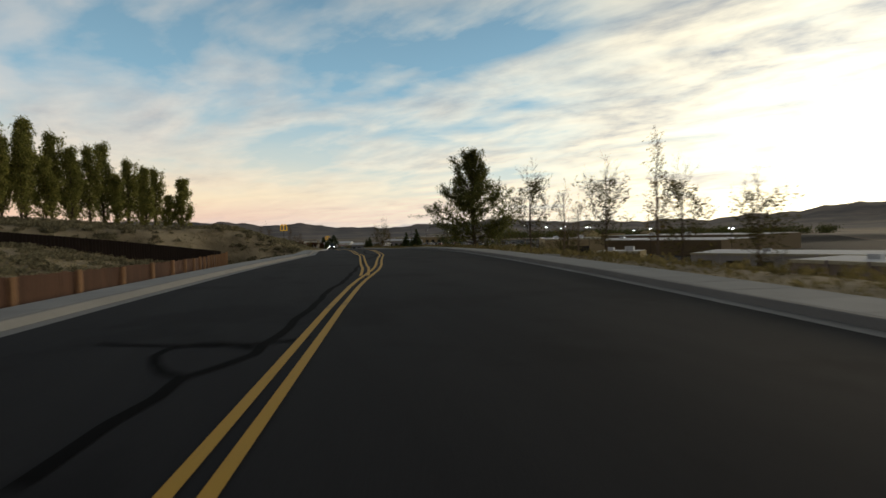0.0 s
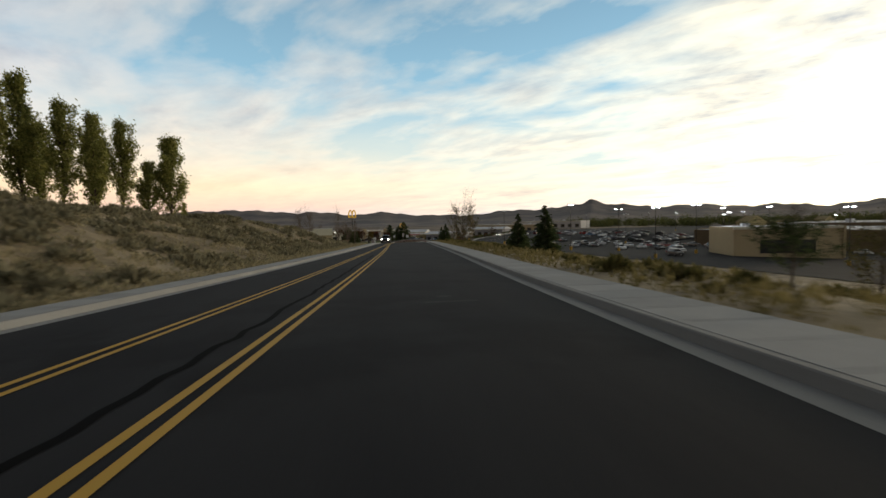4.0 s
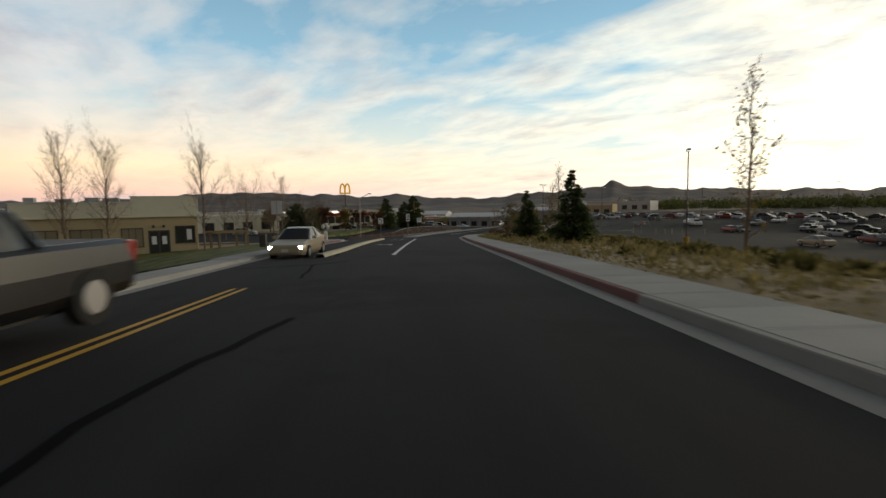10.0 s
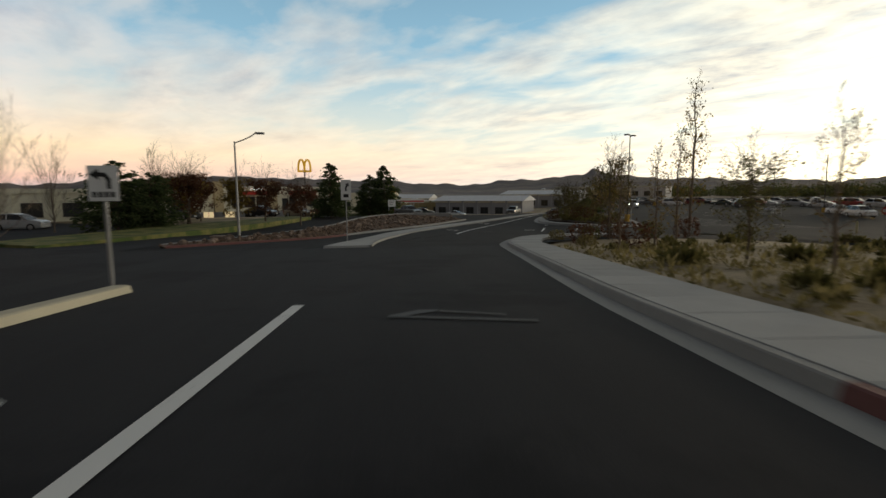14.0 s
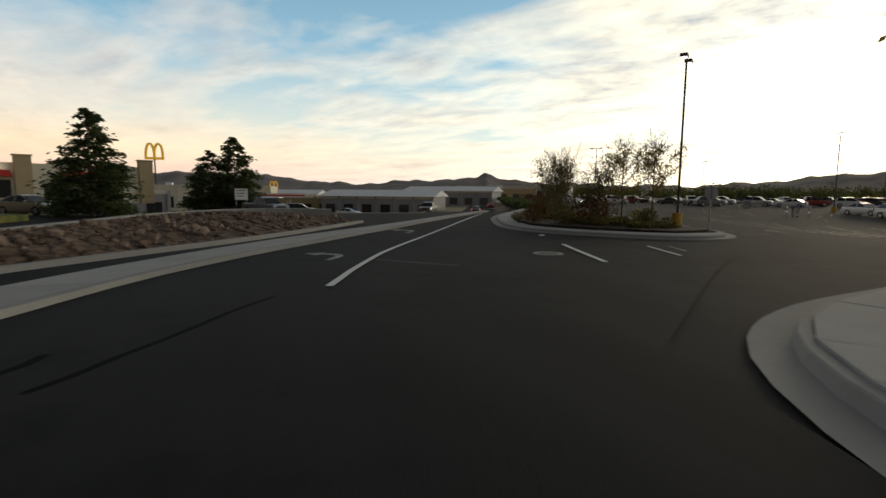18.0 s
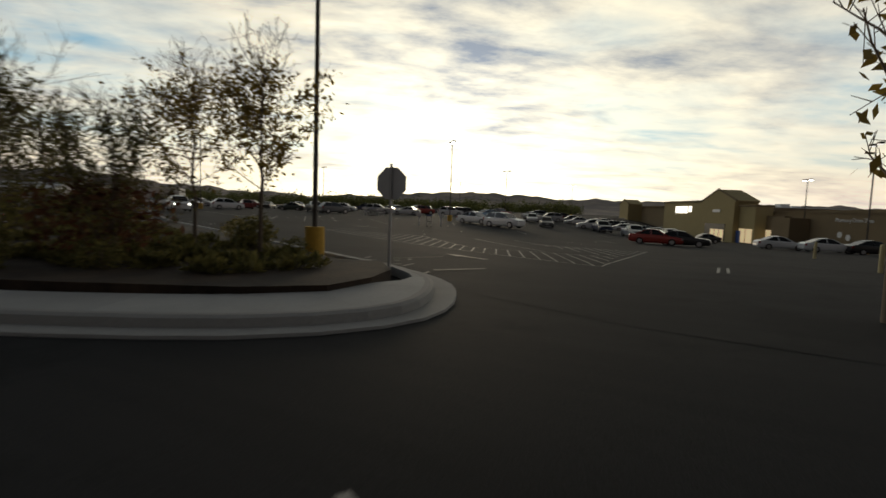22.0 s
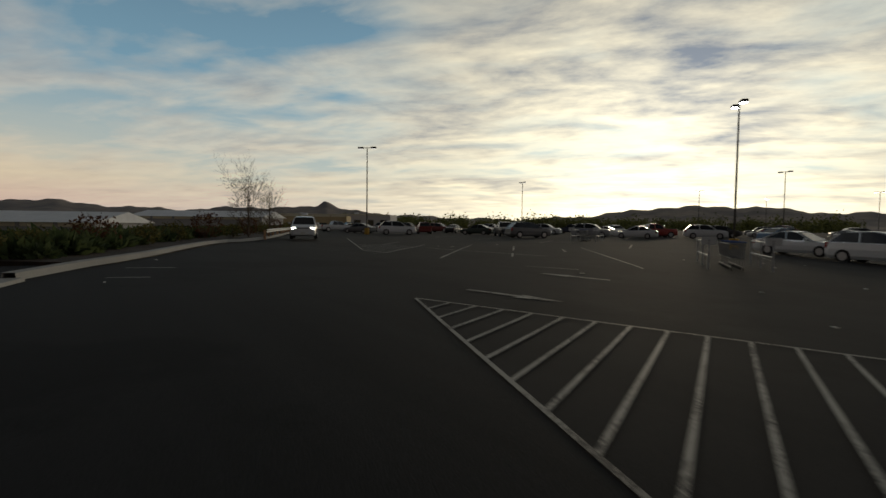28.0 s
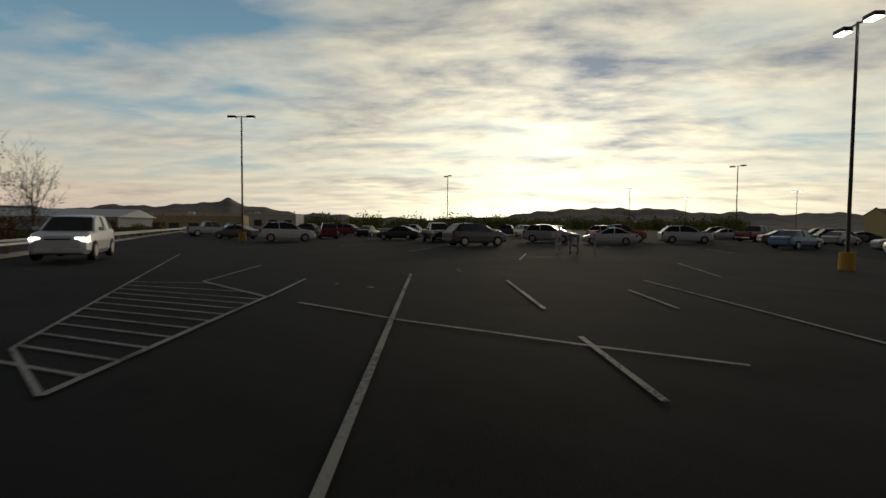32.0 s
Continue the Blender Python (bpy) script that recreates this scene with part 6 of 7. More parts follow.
def park():
    made = {}

    def car(kind, paint, x, y, heading, group="parked cars", lit=False, tail=False, z=None, extra=""):
        if math.hypot(x - 102, y - 162) < 18:
            return  # the store block stands here
        key = (kind, paint, lit, tail)
        word = {"sedan": "saloon car", "suv": "sport utility car", "pickup": "pickup truck"}[kind]
        how = "with lit headlights on the road" if lit else "with lit tail lights on the road" if tail else "parked on the asphalt"
        if key not in made:
            made[key] = vehicle(kind, paint, f"{paint} {word} {how}", lit, tail)
        zz = (float(ground_z(x, y)) + 0.09) if z is None else z
        tagged(copy_thing(made[key], pose(x, y, zz, 0, 0, 90 - heading)), group=group)

    # on the road; heading is the bearing the nose points to
    road = lambda y: float(Z(y)) + 0.02
    car("pickup", "black", 6.7, 165.5, 185, "traffic", lit=True, z=road(163.5))
    car("sedan", "tan", 7.45, 185.6, 186, "traffic", lit=True, z=road(185.6))
    car("pickup", "grey", 46.5, 314.0, 210, "traffic")
    car("sedan", "dark green", 62.0, 331.0, 26, "traffic", tail=True)
    car("sedan", "red", 82, 366.0, 25, "traffic", tail=True)
    car("suv", "white", 69.2, 306.8, 205, "traffic", lit=True, z=0.07)
    # cars that the camera passes nearest
    near = [("suv", "white", 87.8, 322.3, 118), ("suv", "dark red", 96.7, 328.9, 30), ("sedan", "black", 106.8, 334.1, 60), ("pickup", "black", 98.6, 314.2, 215), ("suv", "grey", 94.1, 306.2, 112), ("suv", "white", 127.5, 322.9, 210),
            ("suv", "silver", 131.2, 319.4, 210), ("pickup", "red", 116.1, 304.2, 130), ("suv", "white", 115.9, 297.4, 150), ("suv", "black", 126.1, 300.0, 150), ("pickup", "dark red", 131.2, 294.0, 110), ("sedan", "blue", 111.7, 288.1, 112),
            ("sedan", "silver", 129.8, 286.4, 110), ("sedan", "white", 114.8, 281.5, 250), ("sedan", "white", 88.6, 279.8, 190), ("suv", "white", 87.6, 275.8, 195), ("sedan", "red", 85.2, 259.6, 182), ("sedan", "black", 85.6, 257.4, 182),
            ("sedan", "white", 98.4, 248.6, 165), ("sedan", "white", 96.6, 244.8, 165), ("sedan", "black", 97.0, 241.2, 160), ("pickup", "silver", 108.2, 264.6, 245), ("pickup", "dark blue", 114.0, 270.0, 245), ("suv", "black", 105.0, 259.6, 245),
            ("sedan", "grey", 104.0, 275.8, 250), ("sedan", "tan", 96.5, 350.3, 100), ("pickup", "silver", 91.3, 346.3, 95), ("suv", "dark blue", 99.9, 356.0, 95)]
    for kind, paint, x, y, hd in near:
        car(kind, paint, x, y, hd)
    # the full rows beyond
    rng = random.Random(12)
    paints = ["white", "silver", "black", "grey", "white", "dark red", "blue", "dark blue", "tan", "silver", "white", "dark green"]
    d = Vector((0.91, 0.415))
    for r in range(7):
        for k in range(15):
            if rng.random() < 0.34 + 0.07 * r:
                continue
            p = Vector((120, 256)) + d * (k * 3.1 + rng.uniform(-0.3, 0.3)) + Vector((-0.415, 0.91)) * (r * 15.5 + (5.6 if k % 2 else 0))
            if any((Vector(n[2:4]) - p).length < 6 for n in near):
                continue
            car(rng.choice(["sedan", "suv", "sedan", "suv", "pickup"]), rng.choice(paints), p.x, p.y, 335 if rng.random() < 0.5 else 155)
    # rows of the lower car park seen from the hill
    for r in range(5):
        for k in range(22):
            if rng.random() < 0.42:
                continue
            x, y = 62 + k * 3.2 + rng.uniform(-0.3, 0.3) + r * 2, 222 - r * 15.0 + k * 0.25 - (5.5 if k % 2 else 0)
            car(rng.choice(["sedan", "suv", "sedan", "pickup"]), rng.choice(paints), x, y, 5 if rng.random() < 0.5 else 185)
    # by the restaurant and the shops
    for x, y, hd, kind, p in [(6.5, 287.5, 120, "sedan", "tan"), (2.0, 284.5, 120, "sedan", "black"), (-6.5, 279.5, 130, "suv", "black"), (-18, 268, 90, "suv", "silver"), (28, 318, 100, "suv", "dark green"), (23, 296, 150, "pickup", "grey"), (-30, 250, 90, "sedan", "white"), (38, 335, 120, "sedan", "white")]:
        car(kind, p, x, y, hd, "cars by the shops", z=float(ground_z(x, y)) + (0.35 if x < 10 and y > 270 else 0.08))
    retire(*made.values())


park()


# ---------------------------------------------------------------- buildings
def window(parent, x, z, w, h, y, mat="blind", bars=2, name="window"):
    """A framed window on a wall whose outside faces -y in the building's own axes."""
    win = part(name, boxes(((x, y - 0.03, z), (w, 0.02, h))), M[mat], parent)
    rows = [((x - w / 2, y - 0.05, z), (0.09, 0.10, h + 0.09)), ((x + w / 2, y - 0.05, z), (0.09, 0.10, h + 0.09)), ((x, y - 0.05, z + h / 2), (w, 0.10, 0.09)), ((x, y - 0.07, z - h / 2), (w + 0.15, 0.14, 0.08))]
    rows += [((x - w / 2 + w * (k + 1) / (bars + 1), y - 0.05, z), (0.06, 0.08, h)) for k in range(bars)]
    for c, s in rows:
        ob = part("frame", boxes((c, s)), M["frame"], win)
    return win


def tan_building():
    """The long stucco office by the driveway; its front faces the road."""
    t = thing("office_building", pose(-25.65, 213.9, -0.15, 0, 0, 20), "tan stucco office with a cream parapet and brown windows", "building")
    L, D = 16.8, 15.0
    part("wall", boxes(((L / 2, 0.15, 2.2), (L, 0.3, 5.4)), bevel=0.02), M["stucco"], t)
    side = part("side_wall", box(bmesh.new(), (-8.6, 10.6, 2.1), (0.3, 27.0, 5.2), 0.02, 40.0), M["sidewall"], t, "mauve-grey stucco end wall")
    part("roof_edge", box(bmesh.new(), (-8.75, 10.4, 4.8), (0.55, 27.4, 0.3), 0.03, 40.0), M["flatroof"], side, "white metal roof edge")
    part("side_door", box(bmesh.new(), (-3.3, 3.62, 1.3), (0.12, 1.0, 2.2), 0.02, 40.0), M["frame"], side)
    part("side_wall", boxes(((L - 0.15, D / 2 + 0.3, 2.2), (0.3, D, 5.4)), bevel=0.02), M["stucco"], t)
    part("back_wall", boxes(((0, D + 6.3, 2.2), (L * 2, 0.3, 5.2))), M["stucco"], t)
    part("parapet", boxes(((5.2, 0.0, 5.65), (10.5, 0.55, 1.55)), bevel=0.05), M["stucco_pale"], t, "cream stucco parapet")
    part("parapet", boxes(((13.65, -0.02, 5.95), (6.5, 0.62, 2.15)), ((L - 0.15, 4.0, 5.95), (0.6, 8.0, 2.15)), bevel=0.05), M["stucco_pale"], t, "taller cream stucco parapet at the corner")
    part("cornice", boxes(((L / 2, -0.10, 4.86), (L + 0.3, 0.6, 0.16)), bevel=0.03), M["stucco_pale"], t)
    part("coping", boxes(((5.2, -0.02, 6.46), (10.6, 0.7, 0.09)), bevel=0.02), M["flatroof"], t)
    part("coping", boxes(((13.65, -0.04, 7.06), (6.7, 0.76, 0.09)), bevel=0.02), M["flatroof"], t)
    part("roof", slab(bmesh.new(), [(0.2, 0.4), (L - 0.4, 0.4), (L - 0.4, D), (-17, D + 6), (-16, 19.5)], 4.6, 4.74), M["roof"], t)
    for x, w in ((2.25, 3.0), (6.2, 2.8), (10.35, 2.0)):
        window(t, x, 2.55, w, 2.05, 0.0)
    win = window(t, 15.5, 2.75, 1.95, 1.9, 0.0, "pane", 1)
    part("notice", boxes(((15.9, -0.05, 2.75), (0.5, 0.012, 1.2))), M["signface"], win)
    door = part("door", boxes(((12.9, -0.04, 1.75), (2.1, 0.06, 3.1))), M["frame"], t, "dark double door with white notices")
    for q in (-0.5, 0.5):
        part("pane", boxes(((12.9 + q, -0.085, 1.85), (0.80, 0.02, 2.6))), M["pane"], door)
        part("notice", boxes(((12.9 + q, -0.11, 2.2), (0.46, 0.01, 0.9))), M["signface"], door)
    part("step", boxes(((12.9, -0.9, 0.1), (2.8, 1.6, 0.5)), bevel=0.02), M["concrete"], t)
    for q in (-0.5, 0.5):
        part("wall_lamp", boxes(((12.9 + q, -0.14, 3.75), (0.26, 0.25, 0.3)), bevel=0.04), M["frame"], t)
    for k, (x, y, w) in enumerate(((1.2, 2.0, 0.9), (6.5, 3.0, 1.3), (8.0, 5.0, 1.6), (3.0, 8.0, 1.6))):
        part("roof_unit", boxes(((x, y, 5.9), (w, 1.1, 2.3)), bevel=0.05), M["steel"], t)
    # pergola over the entry at the far end
    p = thing("pergola", pose(-7.4, 219.2, 0.2, 0, 0, 36), "small dark timber pergola at the office's end", "pergola")
    for x, y in ((0, 0), (3, 0), (0, 3), (3, 3)):
        part("post", boxes(((x, y, 1.2), (0.25, 0.25, 2.4))), M["brown"], p)
    for k in range(8):
        part("beam", boxes(((1.5, -0.4 + 0.55 * k, 2.5), (4.2, 0.12, 0.22))), M["brown"], p)


tan_building()


def apartments():
    t = thing("apartment_building", pose(-64, 254, -4.2, 0, 0, 10), "long three-storey apartment house with balconies and dark roof", "building")
    L, D, H = 23, 12, 7.6
    part("wall", boxes(((0, D / 2, H / 2), (L, D, H))), M["white_wall"], t)
    part("roof", prism(bmesh.new(), [(-L / 2 - 0.8, H), (L / 2 + 0.8, H), (L / 2 + 0.8, H + 0.25), (L / 2 - 2, H + 2.6), (-L / 2 + 2, H + 2.6), (-L / 2 - 0.8, H + 0.25)], -0.9, D + 0.9), M["roof"], t)
    bm = prism(bmesh.new(), [(L / 2 - 9, H - 0.2), (L / 2 + 0.4, H - 0.2), (L / 2 - 4.3, H + 2.9)], -1.1, 3)
    part("gable", bm, M["stucco_pale"], t)
    for k in range(5):
        for f in range(3):
            x, z = -L / 2 + 2.6 + k * 4.3, 1.5 + f * 2.5
            window(t, x, z, 1.3, 1.2, 0.0, "pane", 1)
            part("balcony", boxes(((x + 1.9, -0.5, z - 0.75), (2.0, 1.0, 0.12)), ((x + 1.9, -0.98, z - 0.2), (2.0, 0.05, 0.9))), M["white_wall"], t)


apartments()


def restaurant():
    t = thing("restaurant", pose(-4.4, 305.5, 0.3, 0, 0, 26) @ Matrix.Diagonal((1.12, 1.0, 0.94, 1.0)), "low tan restaurant with red awnings and a stepped parapet", "building")
    L, D, H = 28.5, 15, 4.6
    part("wall", boxes(((0, D / 2, H / 2), (L, D, H)), bevel=0.03), M["stucco_pale"], t)
    part("roof", boxes(((0, D / 2, H - 0.3), (L - 0.6, D - 0.6, 0.2))), M["flatroof"], t)
    for x in (-L / 2, -4.6, 3.6, L / 2 - 0.4):
        part("pilaster", boxes(((x, -0.15, 2.7), (1.3, 0.9, 5.4)), ((x, -0.15, 5.45), (1.5, 1.1, 0.16)), bevel=0.03), M["stucco"], t)
    for x, w in ((-9.4, 5.4), (0, 5.6), (8.4, 4.4)):
        a = part("awning", prism(bmesh.new(), [(x - w / 2, 3.05), (x + w / 2, 3.05), (x + w / 2 - 0.25, 3.75), (x - w / 2 + 0.25, 3.75)], -1.1, 0.0), M["red"], t, "red awning")
        for k in range(3):
            window(t, x - w / 3 + k * w / 3, 1.7, w / 3.6, 1.9, 0.0, "pane", 0)
    for x in (-11.5, 1.0):
        part("lit_sign", boxes(((x, -0.5, 4.15), (1.9, 0.2, 0.42)), bevel=0.03), M["lit_white"], t, "small lit white sign")
    part("door", boxes(((5.6, -0.03, 1.2), (1.0, 0.06, 2.3))), M["pane"], t)


restaurant()


def shop(x, y, rz, L, D, H, wall, label, bays=5, z=None, roof="flatroof", lit=0, pitch=0.0):
    t = thing("shop", pose(x, y, float(ground_z(x, y)) if z is None else z, 0, 0, rz), label, "building")
    part("wall", boxes(((0, D / 2, H / 2 - 0.5), (L, D, H + 1.0)), bevel=0.03), M[wall], t)
    part("parapet", boxes(((0, -0.02, H - 0.25), (L + 0.3, 0.5, 0.6)), bevel=0.03), M["stucco_pale"], t)
    part("roof", boxes(((0, D / 2, H - 0.05), (L - 0.5, D - 0.4, 0.2)), ((L * 0.2, D / 2, H + 0.6), (2.2, 1.8, 1.1)), ((-L * 0.25, D / 2, H + 0.45), (1.8, 1.6, 0.8))), M[roof], t)
    for k in range(bays):
        cx = -L / 2 + L * (k + 0.5) / bays
        window(t, cx, H * 0.36, L / bays * 0.5, H * 0.42, 0.0, "lit" if k < lit else "pane", 1)
        part("pilaster", boxes(((cx + L / bays / 2, -0.12, H / 2), (0.5, 0.4, H + 0.1))), M[wall], t)
    if pitch:
        bm = prism(bmesh.new(), [(-1.0, H), (D + 1.0, H), (D / 2, H + pitch)], -L / 2 - 0.6, L / 2 + 0.6)
        bm.transform(pose(0, 0, 0, 0, 0, 90))
        part("pitched_roof", bm, M[roof], t, "pale sheet-metal roof")
    return t


shop(-24, 284, 22, 34, 14, 4.2, "stucco_pale", "long low cream shop row with many bays", 8)
shop(-52, 300, 12, 26, 14, 4.6, "stucco", "low tan shop with a flat roof", 6)
shop(-6, 332, 14, 30, 14, 4.4, "grey_wall", "grey shop with lit windows", 7, lit=2)
shop(-38, 372, 8, 46, 20, 8.0, "white_wall", "large white store block far down the street", 9)
shop(6, 402, -8, 40, 20, 7.5, "stucco_pale", "cream store block far down the street", 8)
shop(47, 352, -32, 26, 14, 4.2, "grey_wall", "grey shop with a pale pitched roof by the road", 6, pitch=1.5)
shop(80, 395, -38, 30, 16, 5.0, "grey_wall", "pale roofed shop down the road", 6, pitch=1.6)
shop(122, 470, -32, 62, 26, 7.0, "stucco", "large tan store far down the road", 10)
shop(26, 440, -20, 36, 16, 5.0, "white_wall", "white-roofed store down the road", 7, pitch=1.8)
shop(-70, 420, 0, 50, 22, 7.0, "white_wall", "long white store under the hills", 8)
shop(170, 520, -40, 70, 30, 7.0, "white_wall", "long white store under the hills", 10)
shop(98.5, 153, -21, 22.5, 20, 7.2, "stucco", "tan stucco store block beside the car park", 1, z=-1.8)
shop(74, 93, -50, 11, 9, 3.8, "olive", "small tan outbuilding below the road", 2, z=-1.0)
shop(78, 30, -80, 34, 18, 4.2, "sidewall", "low building with a pale roof below the road", 6, z=-1.5)
shop(108, 62, -60, 60, 24, 4.4, "white_wall", "long building with a broad white roof below the road", 9, z=-2.5)


def big_store():
    """The large store at the foot of the car park; its front looks north-west."""
    t = thing("superstore", pose(168, 249, -4.6, 0, 0, 204.6), "large brown and olive superstore with gabled entries", "building")
    part("wall", boxes(((16, 46, 3.5), (57, 90, 8.2))), M["brown"], t)
    part("wall", boxes(((-46, 46, 4.2), (67, 90, 9.6))), M["brown"], t, "taller olive-brown wall")
    part("roof", boxes(((16, 46, 7.65), (55, 88, 0.25)), ((-46, 46, 9.05), (65, 88, 0.25)), ((14, 30, 8.3), (3, 2.4, 1.3)), ((-30, 26, 9.8), (3, 2.4, 1.3)), ((-48, 40, 9.8), (4, 2.4, 1.3))), M["flatroof"], t)
    part("parapet", prism(bmesh.new(), [(10, 7.5), (43.7, 7.5), (43.7, 7.7), (37, 8.15), (10, 7.7)], 0.75, 1.2), M["brown"], t, "brown parapet rising to a shallow peak")
    for x, w, h in ((-4, 16, 9.6), (-79, 11, 9.6)):
        part("entry_gable", prism(bmesh.new(), [(x - w / 2, 0), (x + w / 2, 0), (x + w / 2, h), (x + w / 2 + 0.5, h), (x + w / 2 + 0.5, h + 0.35), (x, h + w * 0.19), (x - w / 2 - 0.5, h + 0.35), (x - w / 2 - 0.5, h), (x - w / 2, h)], -4.0, 1.2), M["olive"], t, "olive stucco gable over the entry")
        for q in (-1, 1):
            part("gable_coping", tube(bmesh.new(), (x + q * (w / 2 + 0.6), -3.9, h + 0.32), (x, -3.9, h + w * 0.19 + 0.05), 0.28, 0.28, 4), M["brown"], t)
        # flat panel on the gable; its dark colour stands for a recess's shade
        part("entry", boxes(((x - 0.5, -4.05, 2.3), (w * 0.62, 0.12, 4.6))), M["frame"], t, "flat dark panel painted as the shade of the entry's recess")
        for k in range(3):
            part("pane", boxes(((x - 0.5 + (k - 0.4) * w * 0.14, -4.13, 1.9), (w * 0.12, 0.02, 2.8))), M["lit"], t)
    part("shoulder", boxes(((7.2, -1.0, 4.4), (6.4, 3.6, 8.8)), bevel=0.05), M["olive"], t, "olive stucco block beside the gable")
    part("shoulder", boxes(((-14.5, -0.6, 4.5), (5.2, 2.2, 9.0)), bevel=0.05), M["olive"], t)
    part("sign_wall", boxes(((-30.5, -0.6, 5.0), (27, 1.8, 10.2)), bevel=0.05), M["olive"], t, "tall olive sign wall")
    part("cornice", boxes(((-30.5, -0.7, 10.15), (27.8, 2.2, 0.5)), bevel=0.05), M["brown"], t)
    part("cornice", boxes(((7.2, -1.1, 8.75), (7.0, 4.0, 0.4)), bevel=0.05), M["brown"], t)
    part("cornice", boxes(((-62, 0.7, 9.05), (22, 0.8, 0.35)), bevel=0.05), M["brown"], t)
    part("sign_letters", boxes(((-30.5, -1.6, 7.9), (8.0, 0.12, 1.9)), ((-24.6, -1.6, 8.1), (1.6, 0.12, 1.6)), bevel=0.03), M["lit_white"], t, "white lit sign bar and mark")
    part("sign_letters", boxes(((-4, -4.1, 7.6), (3.6, 0.1, 0.7))), M["signface"], t, "small white sign bar")
    part("sign_letters", boxes(((-14.5, -1.75, 5.2), (2.4, 0.1, 0.5))), M["signface"], t, "small white sign bar")
    for x in (5.6, 8.4, 12.4):
        part("shop_window", boxes(((x, -2.85 if x < 10 else -0.62, 2.3), (2.4 if x < 10 else 3.4, 0.10, 3.0))), M["lit"], t, "lit yellow shop window")
    part("vending_panel", boxes(((4.4, -3.0, 1.9), (1.6, 0.5, 2.8)), bevel=0.05), M["blue_tarp"], t, "blue vending cabinet")
    part("pier", boxes(((19.0, -0.9, 3.2), (5.6, 3.6, 6.4)), bevel=0.04), M["brown"], t, "brown porch pier")
    part("pier", boxes(((13.0, 0.1, 3.4), (7.0, 1.2, 6.8)), bevel=0.04), M["brown"], t)
    for x, z in ((29.6, 3.8), (31.6, 3.4), (41.0, 3.8), (41.9, 3.1)):
        bm = bmesh.new()
        bmesh.ops.create_cone(bm, cap_ends=True, segments=20, radius1=0.55, radius2=0.55, depth=0.06, matrix=pose(x, 0.92, z, 90, 0, 0))
        part("wall_sign", bm, M["signface"], t, "small round white sign")
    cu = bpy.data.curves.new("wall_lettering", "FONT")
    cu.body, cu.size, cu.extrude, cu.align_x = "Pharmacy Drive-Thru", 0.95, 0.03, "CENTER"
    cu.materials.append(M["signface"])
    ob = new("wall_lettering", cu)
    ob.parent = t
    ob.matrix_basis = pose(32.5, 0.9, 6.0, 90, 0, 0)
    me = bpy.data.meshes.new_from_object(ob.evaluated_get(bpy.context.evaluated_depsgraph_get()))
    mesh_ob = new("wall_lettering", me)
    mesh_ob.parent, mesh_ob.matrix_basis = t, ob.matrix_basis.copy()
    bpy.data.objects.remove(ob)


big_store()


def fuel_canopy(x, y, rz):
    z = float(ground_z(x, y))
    t = thing("station_canopy", pose(x, y, z, 0, 0, rz), "pale flat station canopy on columns with lit downlights", "canopy")
    part("roof", boxes(((0, 0, 5.0), (15, 9, 0.9)), bevel=0.05), M["white_wall"], t)
    part("fascia_stripe", boxes(((0, -4.54, 5.0), (15.05, 0.06, 0.3))), M["red"], t)
    for sx in (-5, 5):
        for sy in (-2.5, 2.5):
            part("column", boxes(((sx, sy, 2.3), (0.4, 0.4, 4.6))), M["white_wall"], t)
            part("downlight", boxes(((sx * 0.6, sy, 4.52), (0.7, 0.7, 0.05))), M["lit_white"], t)
    for sx in (-4, 0, 4):
        p = part("pump", boxes(((sx, 0, 0.95), (0.6, 0.5, 1.9)), bevel=0.04), M["grey_wall"], t)


fuel_canopy(23.5, 352.0, 4)
shop(36.0, 372.0, -14, 24, 12, 4.6, "olive", "tan shop with lit signs behind the station", 6, lit=2)


# ---------------------------------------------------------------- lamps, signs and street furniture
def lot_lamp(h, lit, label, heads=2):
    t = thing("car_park_lamp", Matrix.Identity(4), label, "street lamp")
    bm = bmesh.new()
    tube(bm, (0, 0, -0.5), (0, 0, 0.85), 0.33, 0.31, 18)
    part("base", bm, M["yellow_base"], t, "yellow painted concrete base")
    part("pole", tube(bmesh.new(), (0, 0, 0.8), (0, 0, h), 0.085, 0.06, 10), M["pole"], t)
    for k in range(heads):
        s = 1 if k == 0 else -1
        part("arm", boxes(((s * 0.35, 0, h - 0.08), (0.5, 0.07, 0.07))), M["pole"], t)
        head = part("lamp_head", boxes(((s * 0.85, 0, h - 0.08), (0.66, 0.46, 0.22)), bevel=0.05), M["pole"], t)
        part("lens", boxes(((s * 0.85, 0, h - 0.205), (0.56, 0.38, 0.03))), M["lamp_on" if lit else "lamp_dim"], head)
    return t


